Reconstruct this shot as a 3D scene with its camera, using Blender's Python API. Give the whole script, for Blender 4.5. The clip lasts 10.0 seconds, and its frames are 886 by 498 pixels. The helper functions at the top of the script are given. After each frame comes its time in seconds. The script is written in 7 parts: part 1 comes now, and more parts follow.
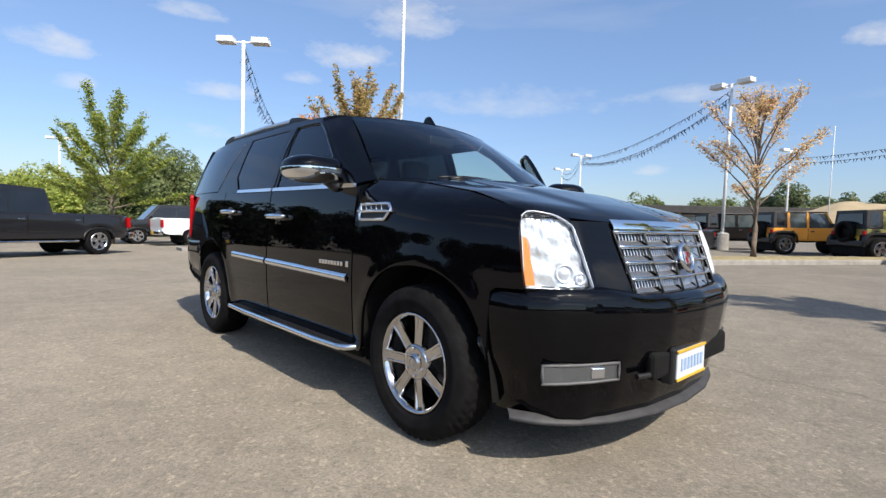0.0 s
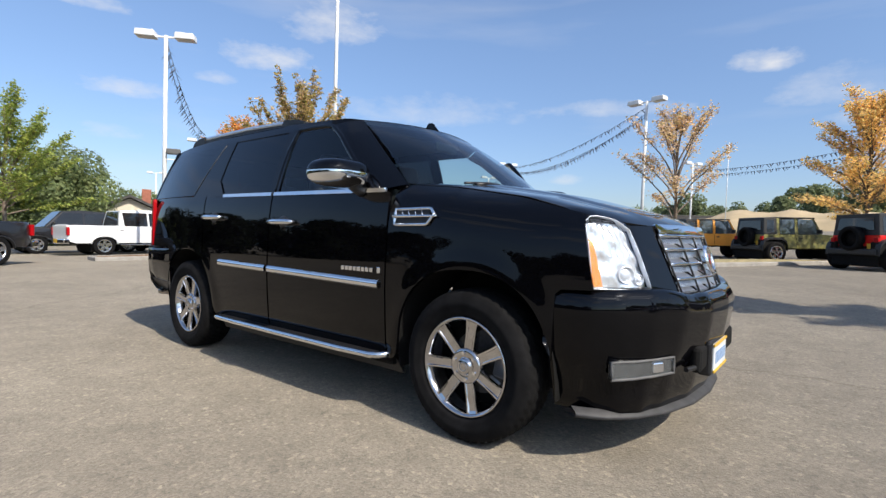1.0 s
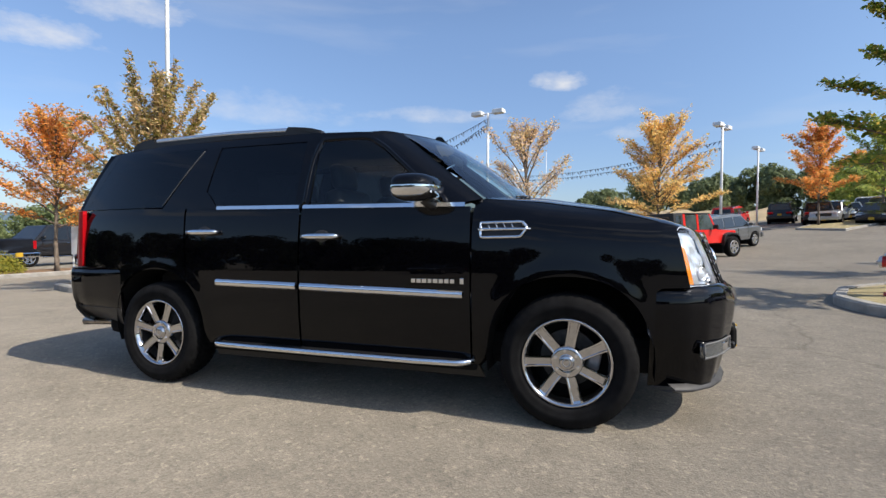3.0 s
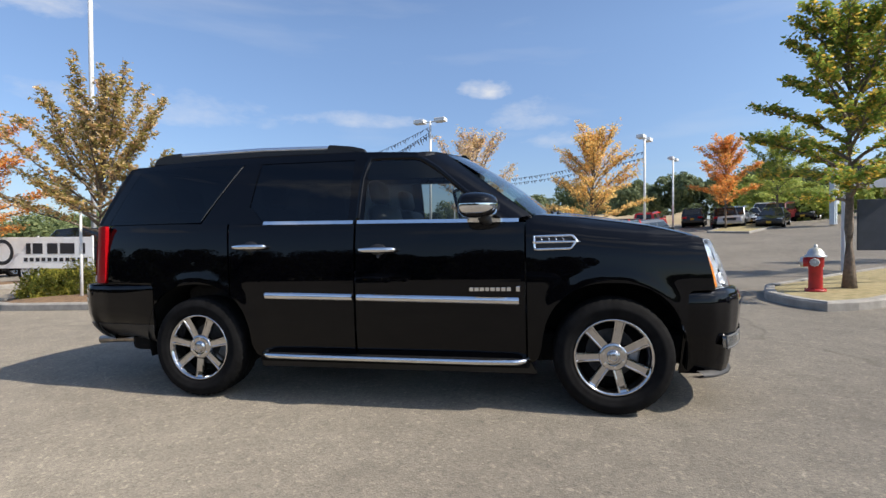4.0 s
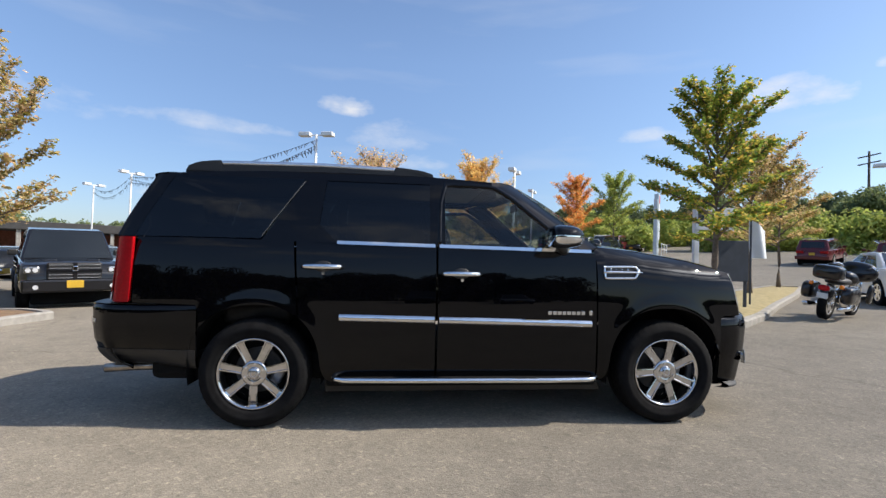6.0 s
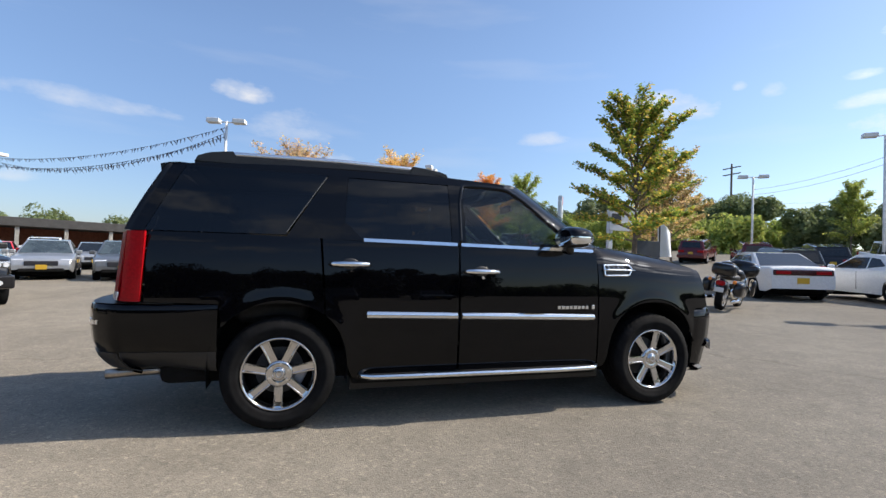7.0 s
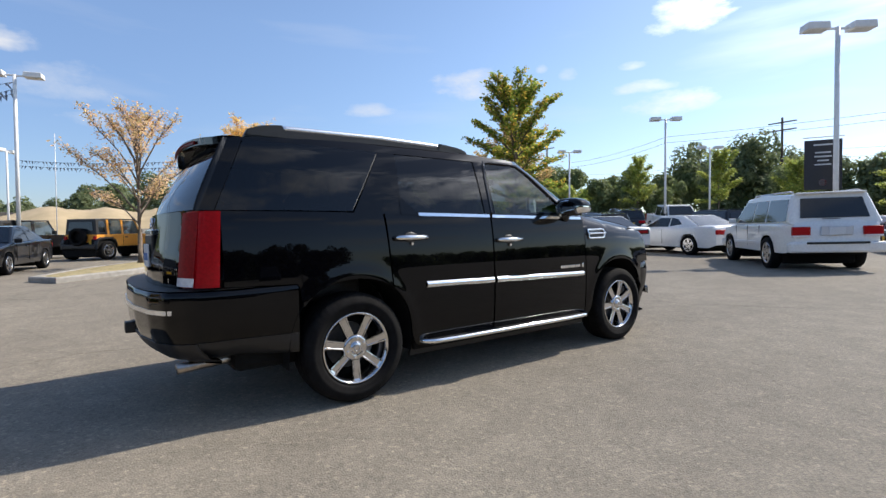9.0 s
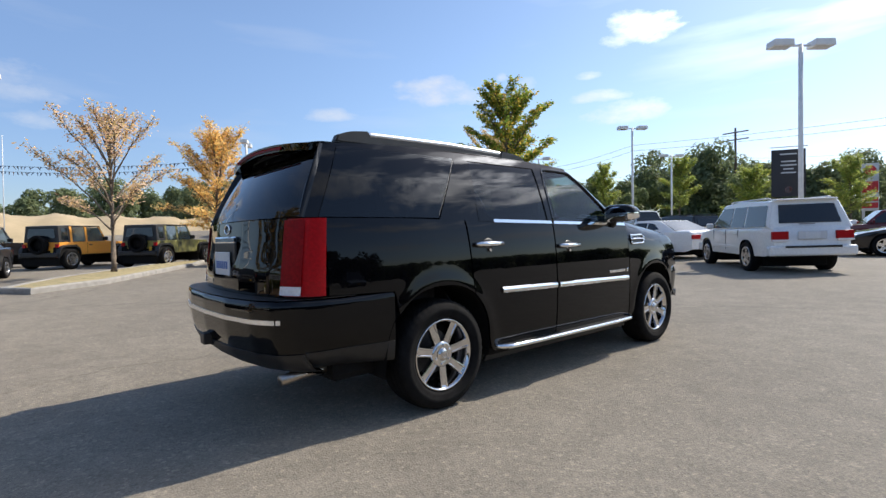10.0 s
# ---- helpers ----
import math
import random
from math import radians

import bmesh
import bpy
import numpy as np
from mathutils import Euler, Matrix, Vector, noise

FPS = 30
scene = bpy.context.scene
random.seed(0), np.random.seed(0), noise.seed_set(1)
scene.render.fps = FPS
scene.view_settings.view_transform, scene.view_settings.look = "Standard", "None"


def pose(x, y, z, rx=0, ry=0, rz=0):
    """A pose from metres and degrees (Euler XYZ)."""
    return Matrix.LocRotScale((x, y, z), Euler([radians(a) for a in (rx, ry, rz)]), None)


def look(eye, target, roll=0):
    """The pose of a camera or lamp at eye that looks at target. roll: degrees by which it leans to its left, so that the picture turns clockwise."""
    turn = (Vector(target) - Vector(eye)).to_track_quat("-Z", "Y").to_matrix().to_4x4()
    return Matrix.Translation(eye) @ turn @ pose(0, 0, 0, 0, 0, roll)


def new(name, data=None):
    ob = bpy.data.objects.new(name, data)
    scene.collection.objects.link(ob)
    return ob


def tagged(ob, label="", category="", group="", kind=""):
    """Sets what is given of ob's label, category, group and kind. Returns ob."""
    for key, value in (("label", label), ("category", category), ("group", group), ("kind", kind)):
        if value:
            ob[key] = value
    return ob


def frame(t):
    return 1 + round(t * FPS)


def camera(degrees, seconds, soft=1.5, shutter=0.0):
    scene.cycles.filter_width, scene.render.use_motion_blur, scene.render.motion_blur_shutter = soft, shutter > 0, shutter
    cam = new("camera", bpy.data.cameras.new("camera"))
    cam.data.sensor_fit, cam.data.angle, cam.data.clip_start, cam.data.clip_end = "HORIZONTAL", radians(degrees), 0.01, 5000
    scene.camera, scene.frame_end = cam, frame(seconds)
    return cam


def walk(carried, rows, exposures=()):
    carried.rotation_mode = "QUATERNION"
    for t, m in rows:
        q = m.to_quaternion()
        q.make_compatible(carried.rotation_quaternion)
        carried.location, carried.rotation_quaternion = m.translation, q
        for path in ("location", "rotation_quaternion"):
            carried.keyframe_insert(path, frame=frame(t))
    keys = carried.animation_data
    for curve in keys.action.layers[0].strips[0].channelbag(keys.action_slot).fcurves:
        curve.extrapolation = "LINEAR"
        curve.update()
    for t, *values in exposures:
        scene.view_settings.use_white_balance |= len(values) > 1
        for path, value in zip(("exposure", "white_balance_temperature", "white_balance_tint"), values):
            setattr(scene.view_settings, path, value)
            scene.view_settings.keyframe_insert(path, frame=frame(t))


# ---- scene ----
cam = camera(84.2, 10.0, soft=1.45)
PATH = [
    (0, (-2.446, -3.27, 1.084), (-1.1, -1.794, 0.969), 2.0),
    (0.5, (-2.627, -3.082, 1.055), (-1.161, -1.722, 0.994), 2.7),
    (1, (-2.875, -2.849, 1.053), (-1.32, -1.595, 0.977), 1.9),
    (1.5, (-3.19, -2.639, 1.075), (-1.519, -1.544, 0.992), 1.1),
    (2, (-3.398, -2.338, 1.059), (-1.672, -1.328, 1.005), 1.1),
    (2.5, (-3.582, -2.033, 1.077), (-1.774, -1.18, 1.023), 1.7),
    (2.7, (-3.613, -1.909, 1.077), (-1.77, -1.135, 1.021), 1.2),
    (4, (-4.182, -1.027, 1.13), (-2.222, -0.632, 1.099), -0.3),
    (4.5, (-4.386, -0.688, 1.147), (-2.404, -0.425, 1.121), 0.1),
    (5, (-4.394, -0.289, 1.161), (-2.396, -0.208, 1.171), -1.5),
    (5.2, (-4.425, -0.128, 1.175), (-2.425, -0.109, 1.192), -1.2),
    (6.3, (-4.433, 0.778, 1.146), (-2.452, 0.509, 1.193), 2.5),
    (6.5, (-4.416, 0.944, 1.141), (-2.445, 0.605, 1.177), 2.5),
    (7, (-4.4, 1.39, 1.14), (-2.482, 0.826, 1.19), 2.2),
    (7.5, (-4.361, 1.78, 1.131), (-2.51, 1.025, 1.151), 1.8),
    (8, (-4.225, 2.17, 1.138), (-2.461, 1.227, 1.138), 1.4),
    (8.5, (-4.169, 2.591, 1.125), (-2.522, 1.457, 1.1), 0.2),
    (9, (-3.995, 2.933, 1.104), (-2.373, 1.763, 1.052), -0.4),
    (9.5, (-3.775, 3.272, 1.116), (-2.187, 2.058, 1.058), 0.3),
    (10, (-3.5, 3.609, 1.116), (-1.972, 2.319, 1.086), -0.7),
]
walk(cam, [(t, look(eye, target, roll)) for t, eye, target, roll in PATH], exposures=[(0.0, 0.27), (2.5, 0.24), (4.0, 0.24), (5.0, 0.29), (6.5, 0.33), (10.0, 0.31)])

# ---- world, sun ----
SUN_TO = Vector((-0.15, -0.99, 1.0)).normalized()
SUN_EL = math.asin(SUN_TO.z)
SUN_AZ = math.atan2(SUN_TO.x, SUN_TO.y)

sun_data = bpy.data.lights.new("sun", "SUN")
sun_data.energy, sun_data.angle, sun_data.color = 5.0, radians(0.53), (1.0, 0.91, 0.78)
sun = new("sun", sun_data)
sun.matrix_world = look((0, 0, 30), tuple(Vector((0, 0, 30)) - SUN_TO))

# small fair-weather clouds: azimuth from +x towards +y, elevation, half width, half height (degrees), density
CLOUDS = [
    (74.9, 19.4, 3.8, 0.9, 0.9), (86.0, 14.2, 3.2, 1.3, 0.95), (84.6, 11.3, 1.7, 0.8, 0.7), (72.2, 12.3, 4.0, 0.9, 0.85),
    (52.6, 21.3, 6.8, 2.4, 0.85), (58.8, 17.2, 4.8, 1.5, 0.95), (64.0, 14.7, 1.9, 0.8, 0.75), (73.5, 8.2, 2.8, 0.8, 0.6),
    (40.7, 13.0, 12.0, 1.7, 0.45), (6.3, 16.7, 3.3, 1.2, 1.0), (20.5, 13.5, 7.6, 0.9, 0.6), (1.2, 13.8, 5.0, 1.8, 0.55),
    (-1.4, 11.0, 4.0, 0.9, 0.6), (-40.0, 16.4, 5.6, 1.8, 1.0), (-27.4, 14.0, 3.2, 0.8, 0.75), (-47.3, 18.1, 0.8, 0.5, 0.8),
    (-50.0, 17.2, 1.2, 0.7, 0.6), (24.9, 6.0, 2.0, 0.6, 0.6), (-62.2, 21.2, 4.6, 1.9, 1.0), (-60.8, 13.3, 4.9, 1.3, 1.0),
    (-57.9, 15.3, 3.2, 0.7, 0.9), (-56.8, 17.6, 1.6, 0.5, 0.8), (-82.0, 25.0, 5.0, 1.6, 0.9), (130.0, 20.0, 11.0, 2.6, 0.9),
    (152.0, 27.0, 12.0, 3.0, 0.9), (172.0, 19.0, 10.0, 2.4, 0.9), (192.0, 28.0, 13.0, 3.2, 0.9), (214.0, 21.0, 16.0, 4.8, 0.95), (238.0, 27.0, 10.0, 2.8, 0.9),
    # out of view; the last three, low ones, added to brighten door reflections
    (150.0, 40.0, 16.0, 4.0, 0.9), (178.0, 36.0, 12.0, 3.2, 0.95), (204.0, 40.0, 16.0, 5.5, 0.95), (228.0, 33.0, 15.0, 5.5, 0.95), (248.0, 42.0, 14.0, 4.0, 0.9), (196.0, 52.0, 18.0, 4.5, 0.85), (232.0, 11.0, 13.0, 2.6, 0.85), (211.0, 9.0, 10.0, 2.0, 0.8), (251.0, 13.0, 8.0, 2.0, 0.8),
]


def build_world():
    world = bpy.data.worlds.new("sky")
    scene.world = world
    world.use_nodes = True
    nt = world.node_tree
    nt.nodes.clear()
    N, L = nt.nodes.new, nt.links.new

    def put(sock, v):
        if isinstance(v, (int, float)):
            sock.default_value = v
        else:
            L(v, sock)

    def m(op, a, b=None, c=None, clamp=False):
        n = N("ShaderNodeMath")
        n.operation, n.use_clamp = op, clamp
        for i, v in enumerate((a, b, c)):
            if v is not None:
                put(n.inputs[i], v)
        return n.outputs[0]

    sky = N("ShaderNodeTexSky")
    sky.sky_type, sky.sun_disc = "NISHITA", False
    sky.sun_elevation, sky.sun_rotation = SUN_EL, SUN_AZ
    sky.altitude, sky.air_density, sky.dust_density, sky.ozone_density = 100, 1.0, 0.7, 2.8
    coord = N("ShaderNodeTexCoord")
    sep = N("ShaderNodeSeparateXYZ")
    L(coord.outputs["Generated"], sep.inputs[0])
    x, y, z = sep.outputs
    az = m("MULTIPLY", m("ARCTAN2", y, x), 180 / math.pi)
    el = m("MULTIPLY", m("ARCSINE", z), 180 / math.pi)
    # ragged edges
    noise_a = N("ShaderNodeTexNoise")
    noise_a.inputs["Scale"].default_value, noise_a.inputs["Detail"].default_value, noise_a.inputs["Roughness"].default_value = 16.0, 7.0, 0.62
    mapping = N("ShaderNodeMapping")
    mapping.inputs["Scale"].default_value = (1, 1, 2.2)
    L(coord.outputs["Generated"], mapping.inputs[0])
    L(mapping.outputs[0], noise_a.inputs[0])
    ragged = m("MULTIPLY", m("SUBTRACT", noise_a.outputs["Fac"], 0.5), 3.4)
    total = 0.0
    for a0, e0, wa, we, dens in CLOUDS:
        d = m("SUBTRACT", az, a0 if a0 <= 180 else a0 - 360)
        d = m("WRAP", d, 180.0, -180.0)
        u = m("POWER", m("ABSOLUTE", m("DIVIDE", d, wa)), 2.0)
        dv = m("SUBTRACT", el, e0)
        # flat bases, domed tops
        v = m("MAXIMUM", m("DIVIDE", dv, we * 1.25), m("DIVIDE", dv, -we * 0.7))
        q = m("SUBTRACT", 1.0, m("ADD", u, m("POWER", v, 2.0)))
        blob = m("MULTIPLY", m("MULTIPLY", m("ADD", q, ragged), 0.55, clamp=True), dens)
        total = blob if total == 0.0 else m("MAXIMUM", total, blob)
    # thin streaks of high cloud
    noise_b = N("ShaderNodeTexNoise")
    noise_b.inputs["Scale"].default_value, noise_b.inputs["Detail"].default_value = 3.2, 6.0
    map_b = N("ShaderNodeMapping")
    map_b.inputs["Scale"].default_value, map_b.inputs["Rotation"].default_value = (0.8, 0.8, 5.0), (0.12, 0.1, 0.3)
    L(coord.outputs["Generated"], map_b.inputs[0])
    L(map_b.outputs[0], noise_b.inputs[0])
    wisp = m("MULTIPLY", m("SUBTRACT", noise_b.outputs["Fac"], 0.53), 1.5, clamp=True)
    total = m("MAXIMUM", total, m("MULTIPLY", wisp, 0.55))
    near_sun = m("ADD", m("ADD", m("MULTIPLY", x, SUN_TO.x), m("MULTIPLY", y, SUN_TO.y)), m("MULTIPLY", z, SUN_TO.z))
    # clearer, bluer air than the model's towards the horizon
    clear = N("ShaderNodeMix")
    clear.data_type, clear.blend_type = "RGBA", "MULTIPLY"
    L(m("SUBTRACT", 1.0, m("MULTIPLY", m("SUBTRACT", near_sun, 0.1), 1.6, clamp=True)), clear.inputs["Factor"])
    air = N("ShaderNodeValToRGB")
    air.color_ramp.elements[0].position, air.color_ramp.elements[0].color = 0.0, (0.60, 0.63, 0.74, 1)
    air.color_ramp.elements[1].position, air.color_ramp.elements[1].color = 1.0, (1.0, 1.0, 1.04, 1)
    L(m("DIVIDE", el, 22.0, clamp=True), air.inputs[0])
    L(sky.outputs[0], clear.inputs["A"])
    L(air.outputs[0], clear.inputs["B"])
    # clouds near the sun are the brightest
    glow = m("MULTIPLY_ADD", m("POWER", m("MAXIMUM", near_sun, 0.0), 14.0), 28.0, 0.82)
    lit = N("ShaderNodeMix")
    lit.data_type, lit.blend_type = "RGBA", "MULTIPLY"
    lit.inputs["Factor"].default_value = 1.0
    lit.inputs["A"].default_value = (5.9, 5.9, 6.0, 1)
    L(glow, lit.inputs["B"])
    mix = N("ShaderNodeMix")
    mix.data_type = "RGBA"
    L(m("MULTIPLY", total, 0.86), mix.inputs["Factor"])
    L(clear.outputs["Result"], mix.inputs["A"])
    L(lit.outputs["Result"], mix.inputs["B"])
    bg = N("ShaderNodeBackground")
    bg.inputs["Strength"].default_value = 0.15
    L(mix.outputs["Result"], bg.inputs[0])
    out = N("ShaderNodeOutputWorld")
    L(bg.outputs[0], out.inputs[0])


build_world()

# ---- materials ----


def material(name, base, rough=0.5, metal=0.0, coat=0.0, vary=0.0, scale=8.0, bump=0.0, bump_scale=60.0, base2=None, island=None, obj_vary=0.0, spec=0.5, trans=0.0, emit=0.0):
    """A principled material. base2: second colour mixed in by noise; island: list of colours picked per island."""
    mt = bpy.data.materials.new(name)
    mt.use_nodes = True
    nt = mt.node_tree
    p = nt.nodes["Principled BSDF"]
    N, L = nt.nodes.new, nt.links.new
    p.inputs["Base Color"].default_value = (*base, 1)
    p.inputs["Roughness"].default_value, p.inputs["Metallic"].default_value = rough, metal
    p.inputs["Coat Weight"].default_value, p.inputs["Coat Roughness"].default_value = coat, 0.015
    p.inputs["Specular IOR Level"].default_value = spec
    if emit:
        p.inputs["Emission Color"].default_value, p.inputs["Emission Strength"].default_value = (*base, 1), emit
    coord = N("ShaderNodeTexCoord")
    colour = None
    if island:
        geo, ramp = N("ShaderNodeNewGeometry"), N("ShaderNodeValToRGB")
        L(geo.outputs["Random Per Island"], ramp.inputs[0])
        els = ramp.color_ramp.elements
        while len(els) < len(island):
            els.new(0.5)
        for i, c in enumerate(island):
            els[i].position, els[i].color = i / max(1, len(island) - 1), (*c, 1)
        colour = ramp.outputs[0]
    if vary or base2:
        n1 = N("ShaderNodeTexNoise")
        n1.inputs["Scale"].default_value, n1.inputs["Detail"].default_value, n1.inputs["Roughness"].default_value = scale, 5.0, 0.6
        L(coord.outputs["Object"], n1.inputs[0])
        mr = N("ShaderNodeMapRange")
        mr.inputs["From Min"].default_value, mr.inputs["From Max"].default_value = 0.35, 0.65
        L(n1.outputs["Fac"], mr.inputs["Value"])
        mx = N("ShaderNodeMix")
        mx.data_type = "RGBA"
        L(mr.outputs[0], mx.inputs["Factor"])
        lo = base2 if base2 else tuple(c * (1 - vary) for c in base)
        hi = base if base2 else tuple(min(1, c * (1 + vary)) for c in base)
        mx.inputs["A"].default_value, mx.inputs["B"].default_value = (*lo, 1), (*hi, 1)
        if colour is not None:
            mm = N("ShaderNodeMix")
            mm.data_type, mm.blend_type = "RGBA", "MULTIPLY"
            mm.inputs["Factor"].default_value = 0.6
            L(colour, mm.inputs["A"])
            L(mx.outputs["Result"], mm.inputs["B"])
            colour = mm.outputs["Result"]
        else:
            colour = mx.outputs["Result"]
    if colour is not None:
        L(colour, p.inputs["Base Color"])
    if bump:
        n2, bp = N("ShaderNodeTexNoise"), N("ShaderNodeBump")
        n2.inputs["Scale"].default_value, n2.inputs["Detail"].default_value = bump_scale, 4.0
        L(coord.outputs["Object"], n2.inputs[0])
        bp.inputs["Strength"].default_value, bp.inputs["Distance"].default_value = bump, 0.01
        L(n2.outputs["Fac"], bp.inputs["Height"])
        L(bp.outputs[0], p.inputs["Normal"])
    if trans:
        p.inputs["Transmission Weight"].default_value = trans
    return mt


def glass_material(name, tint, through_amount=1.0, rough=0.0, base=0.045):
    """Window glass as one sheet: a mirror-like gloss that rises to grazing, over tinted clear glass."""
    mt = bpy.data.materials.new(name)
    mt.use_nodes = True
    nt = mt.node_tree
    nt.nodes.clear()
    N, L = nt.nodes.new, nt.links.new
    lw, pw, ml, mix = N("ShaderNodeLayerWeight"), N("ShaderNodeMath"), N("ShaderNodeMath"), N("ShaderNodeMixShader")
    lw.inputs["Blend"].default_value = 0.5
    pw.operation, ml.operation = "POWER", "MULTIPLY_ADD"
    L(lw.outputs["Facing"], pw.inputs[0])
    pw.inputs[1].default_value = 5.0
    L(pw.outputs[0], ml.inputs[0])
    ml.inputs[1].default_value, ml.inputs[2].default_value = 1.0 - base, base
    gl, tr, out = N("ShaderNodeBsdfGlossy"), N("ShaderNodeBsdfTransparent"), N("ShaderNodeOutputMaterial")
    gl.inputs["Roughness"].default_value = rough
    gl.inputs["Color"].default_value = (0.95, 0.97, 1, 1)
    tr.inputs["Color"].default_value = (*[c * through_amount for c in tint], 1)
    L(ml.outputs[0], mix.inputs[0])
    L(tr.outputs[0], mix.inputs[1])
    L(gl.outputs[0], mix.inputs[2])
    L(mix.outputs[0], out.inputs[0])
    return mt


def asphalt_material():
    mt = bpy.data.materials.new("worn asphalt")
    mt.use_nodes = True
    nt = mt.node_tree
    p = nt.nodes["Principled BSDF"]
    N, L = nt.nodes.new, nt.links.new
    co = N("ShaderNodeTexCoord")

    def noise(scale, detail, rough=0.6):
        n = N("ShaderNodeTexNoise")
        n.inputs["Scale"].default_value, n.inputs["Detail"].default_value, n.inputs["Roughness"].default_value = scale, detail, rough
        L(co.outputs["Object"], n.inputs[0])
        return n.outputs["Fac"]

    def ramp(v, lo, hi, c0, c1):
        r = N("ShaderNodeValToRGB")
        r.color_ramp.elements[0].position, r.color_ramp.elements[1].position = lo, hi
        r.color_ramp.elements[0].color, r.color_ramp.elements[1].color = (*c0, 1), (*c1, 1)
        L(v, r.inputs[0])
        return r.outputs[0]

    def mul(a, b, fac=1.0):
        n = N("ShaderNodeMix")
        n.data_type, n.blend_type = "RGBA", "MULTIPLY"
        n.inputs["Factor"].default_value = fac
        L(a, n.inputs["A"])
        L(b, n.inputs["B"])
        return n.outputs["Result"]

    grain = N("ShaderNodeTexVoronoi")
    grain.inputs["Scale"].default_value = 95.0
    L(co.outputs["Object"], grain.inputs[0])
    stones = ramp(grain.outputs["Color"], 0.1, 0.9, (0.80, 0.80, 0.80), (1.18, 1.17, 1.14))
    blotch = ramp(noise(0.35, 6), 0.35, 0.68, (0.196, 0.174, 0.143), (0.246, 0.220, 0.180))
    mid = ramp(noise(4.0, 5), 0.3, 0.7, (0.86, 0.86, 0.86), (1.1, 1.1, 1.1))
    fine = ramp(noise(160.0, 3), 0.3, 0.72, (0.80, 0.80, 0.80), (1.18, 1.17, 1.15))
    chip = N("ShaderNodeTexVoronoi")
    chip.inputs["Scale"].default_value = 48.0
    L(co.outputs["Object"], chip.inputs[0])
    chips = ramp(chip.outputs["Color"], 0.80, 0.84, (1, 1, 1), (1.32, 1.31, 1.28))
    tar = ramp(noise(26.0, 4), 0.36, 0.46, (0.80, 0.80, 0.81), (1, 1, 1))
    oil = ramp(noise(0.9, 3, 0.5), 0.68, 0.8, (1, 1, 1), (0.72, 0.72, 0.73))
    # fine cracks wandering over the lot
    crack = N("ShaderNodeTexVoronoi")
    crack.feature = "DISTANCE_TO_EDGE"
    crack.inputs["Scale"].default_value = 0.10
    warp = N("ShaderNodeMix")
    warp.data_type, warp.blend_type = "RGBA", "ADD"
    warp.inputs["Factor"].default_value = 1.0
    wn = N("ShaderNodeTexNoise")
    wn.inputs["Scale"].default_value, wn.inputs["Detail"].default_value = 1.2, 6.0
    L(co.outputs["Object"], wn.inputs[0])
    L(co.outputs["Object"], warp.inputs["A"])
    L(wn.outputs["Color"], warp.inputs["B"])
    L(warp.outputs["Result"], crack.inputs[0])
    lines = ramp(crack.outputs["Distance"], 0.0003, 0.0012, (0.74, 0.73, 0.72), (1, 1, 1))
    L(mul(mul(mul(mul(mul(mul(mul(blotch, mid), stones), fine), oil), lines), chips), tar), p.inputs["Base Color"])
    p.inputs["Roughness"].default_value, p.inputs["Diffuse Roughness"].default_value = 0.82, 0.45
    p.inputs["Specular IOR Level"].default_value = 0.35
    bp = N("ShaderNodeBump")
    bp.inputs["Strength"].default_value, bp.inputs["Distance"].default_value = 0.55, 0.006
    L(grain.outputs["Distance"], bp.inputs["Height"])
    L(bp.outputs[0], p.inputs["Normal"])
    return mt


M = {}
M["asphalt"] = asphalt_material()
M["black_paint"] = material("gloss black paint", (0.0015, 0.0015, 0.0022), 0.3, 0.0, 1.0, vary=0.15, scale=40, spec=0.0)
M["black_paint"].node_tree.nodes["Principled BSDF"].inputs["Coat IOR"].default_value = 1.37
M["black_trim"] = material("satin black trim", (0.012, 0.012, 0.013), 0.45, vary=0.2, scale=30, bump=0.05, bump_scale=300)
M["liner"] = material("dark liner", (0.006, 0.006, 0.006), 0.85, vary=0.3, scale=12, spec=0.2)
M["chrome"] = material("chrome", (0.86, 0.87, 0.88), 0.05, 1.0, vary=0.03, scale=20)
M["rail_metal"] = material("brushed bright metal", (0.80, 0.81, 0.83), 0.30, 1.0, vary=0.06, scale=30)
M["exhaust"] = material("dull exhaust steel", (0.38, 0.34, 0.30), 0.32, 1.0, vary=0.2, scale=20)
M["satin"] = material("satin grey metal", (0.34, 0.34, 0.35), 0.38, 0.8, vary=0.1, scale=20)
M["disc"] = material("dull brake steel", (0.07, 0.07, 0.07), 0.45, 0.6, vary=0.2, scale=30)
M["alloy"] = material("polished alloy", (0.74, 0.745, 0.76), 0.24, 1.0, vary=0.08, scale=25, bump=0.02, bump_scale=90)
M["wheel_chrome"] = material("chromed alloy", (0.60, 0.59, 0.59), 0.10, 1.0, vary=0.06, scale=25, bump=0.015, bump_scale=60)
M["tyre"] = material("tyre rubber", (0.0065, 0.0065, 0.007), 0.85, vary=0.35, scale=14, bump=0.15, bump_scale=220, spec=0.14)
M["glass_clear"] = glass_material("clear glass", (0.66, 0.78, 0.74), 0.85)
M["glass_front"] = glass_material("front door glass", (0.46, 0.52, 0.51), 0.75)
M["glass_dark"] = glass_material("privacy glass", (0.030, 0.033, 0.037), 1.0, base=0.038)
M["fog_bowl"] = material("fog lamp reflector", (0.30, 0.31, 0.32), 0.2, 0.9, vary=0.15, scale=50, bump=0.3, bump_scale=50)
M["lens"] = glass_material("clear lamp lens", (0.94, 0.96, 0.97), 1.0)
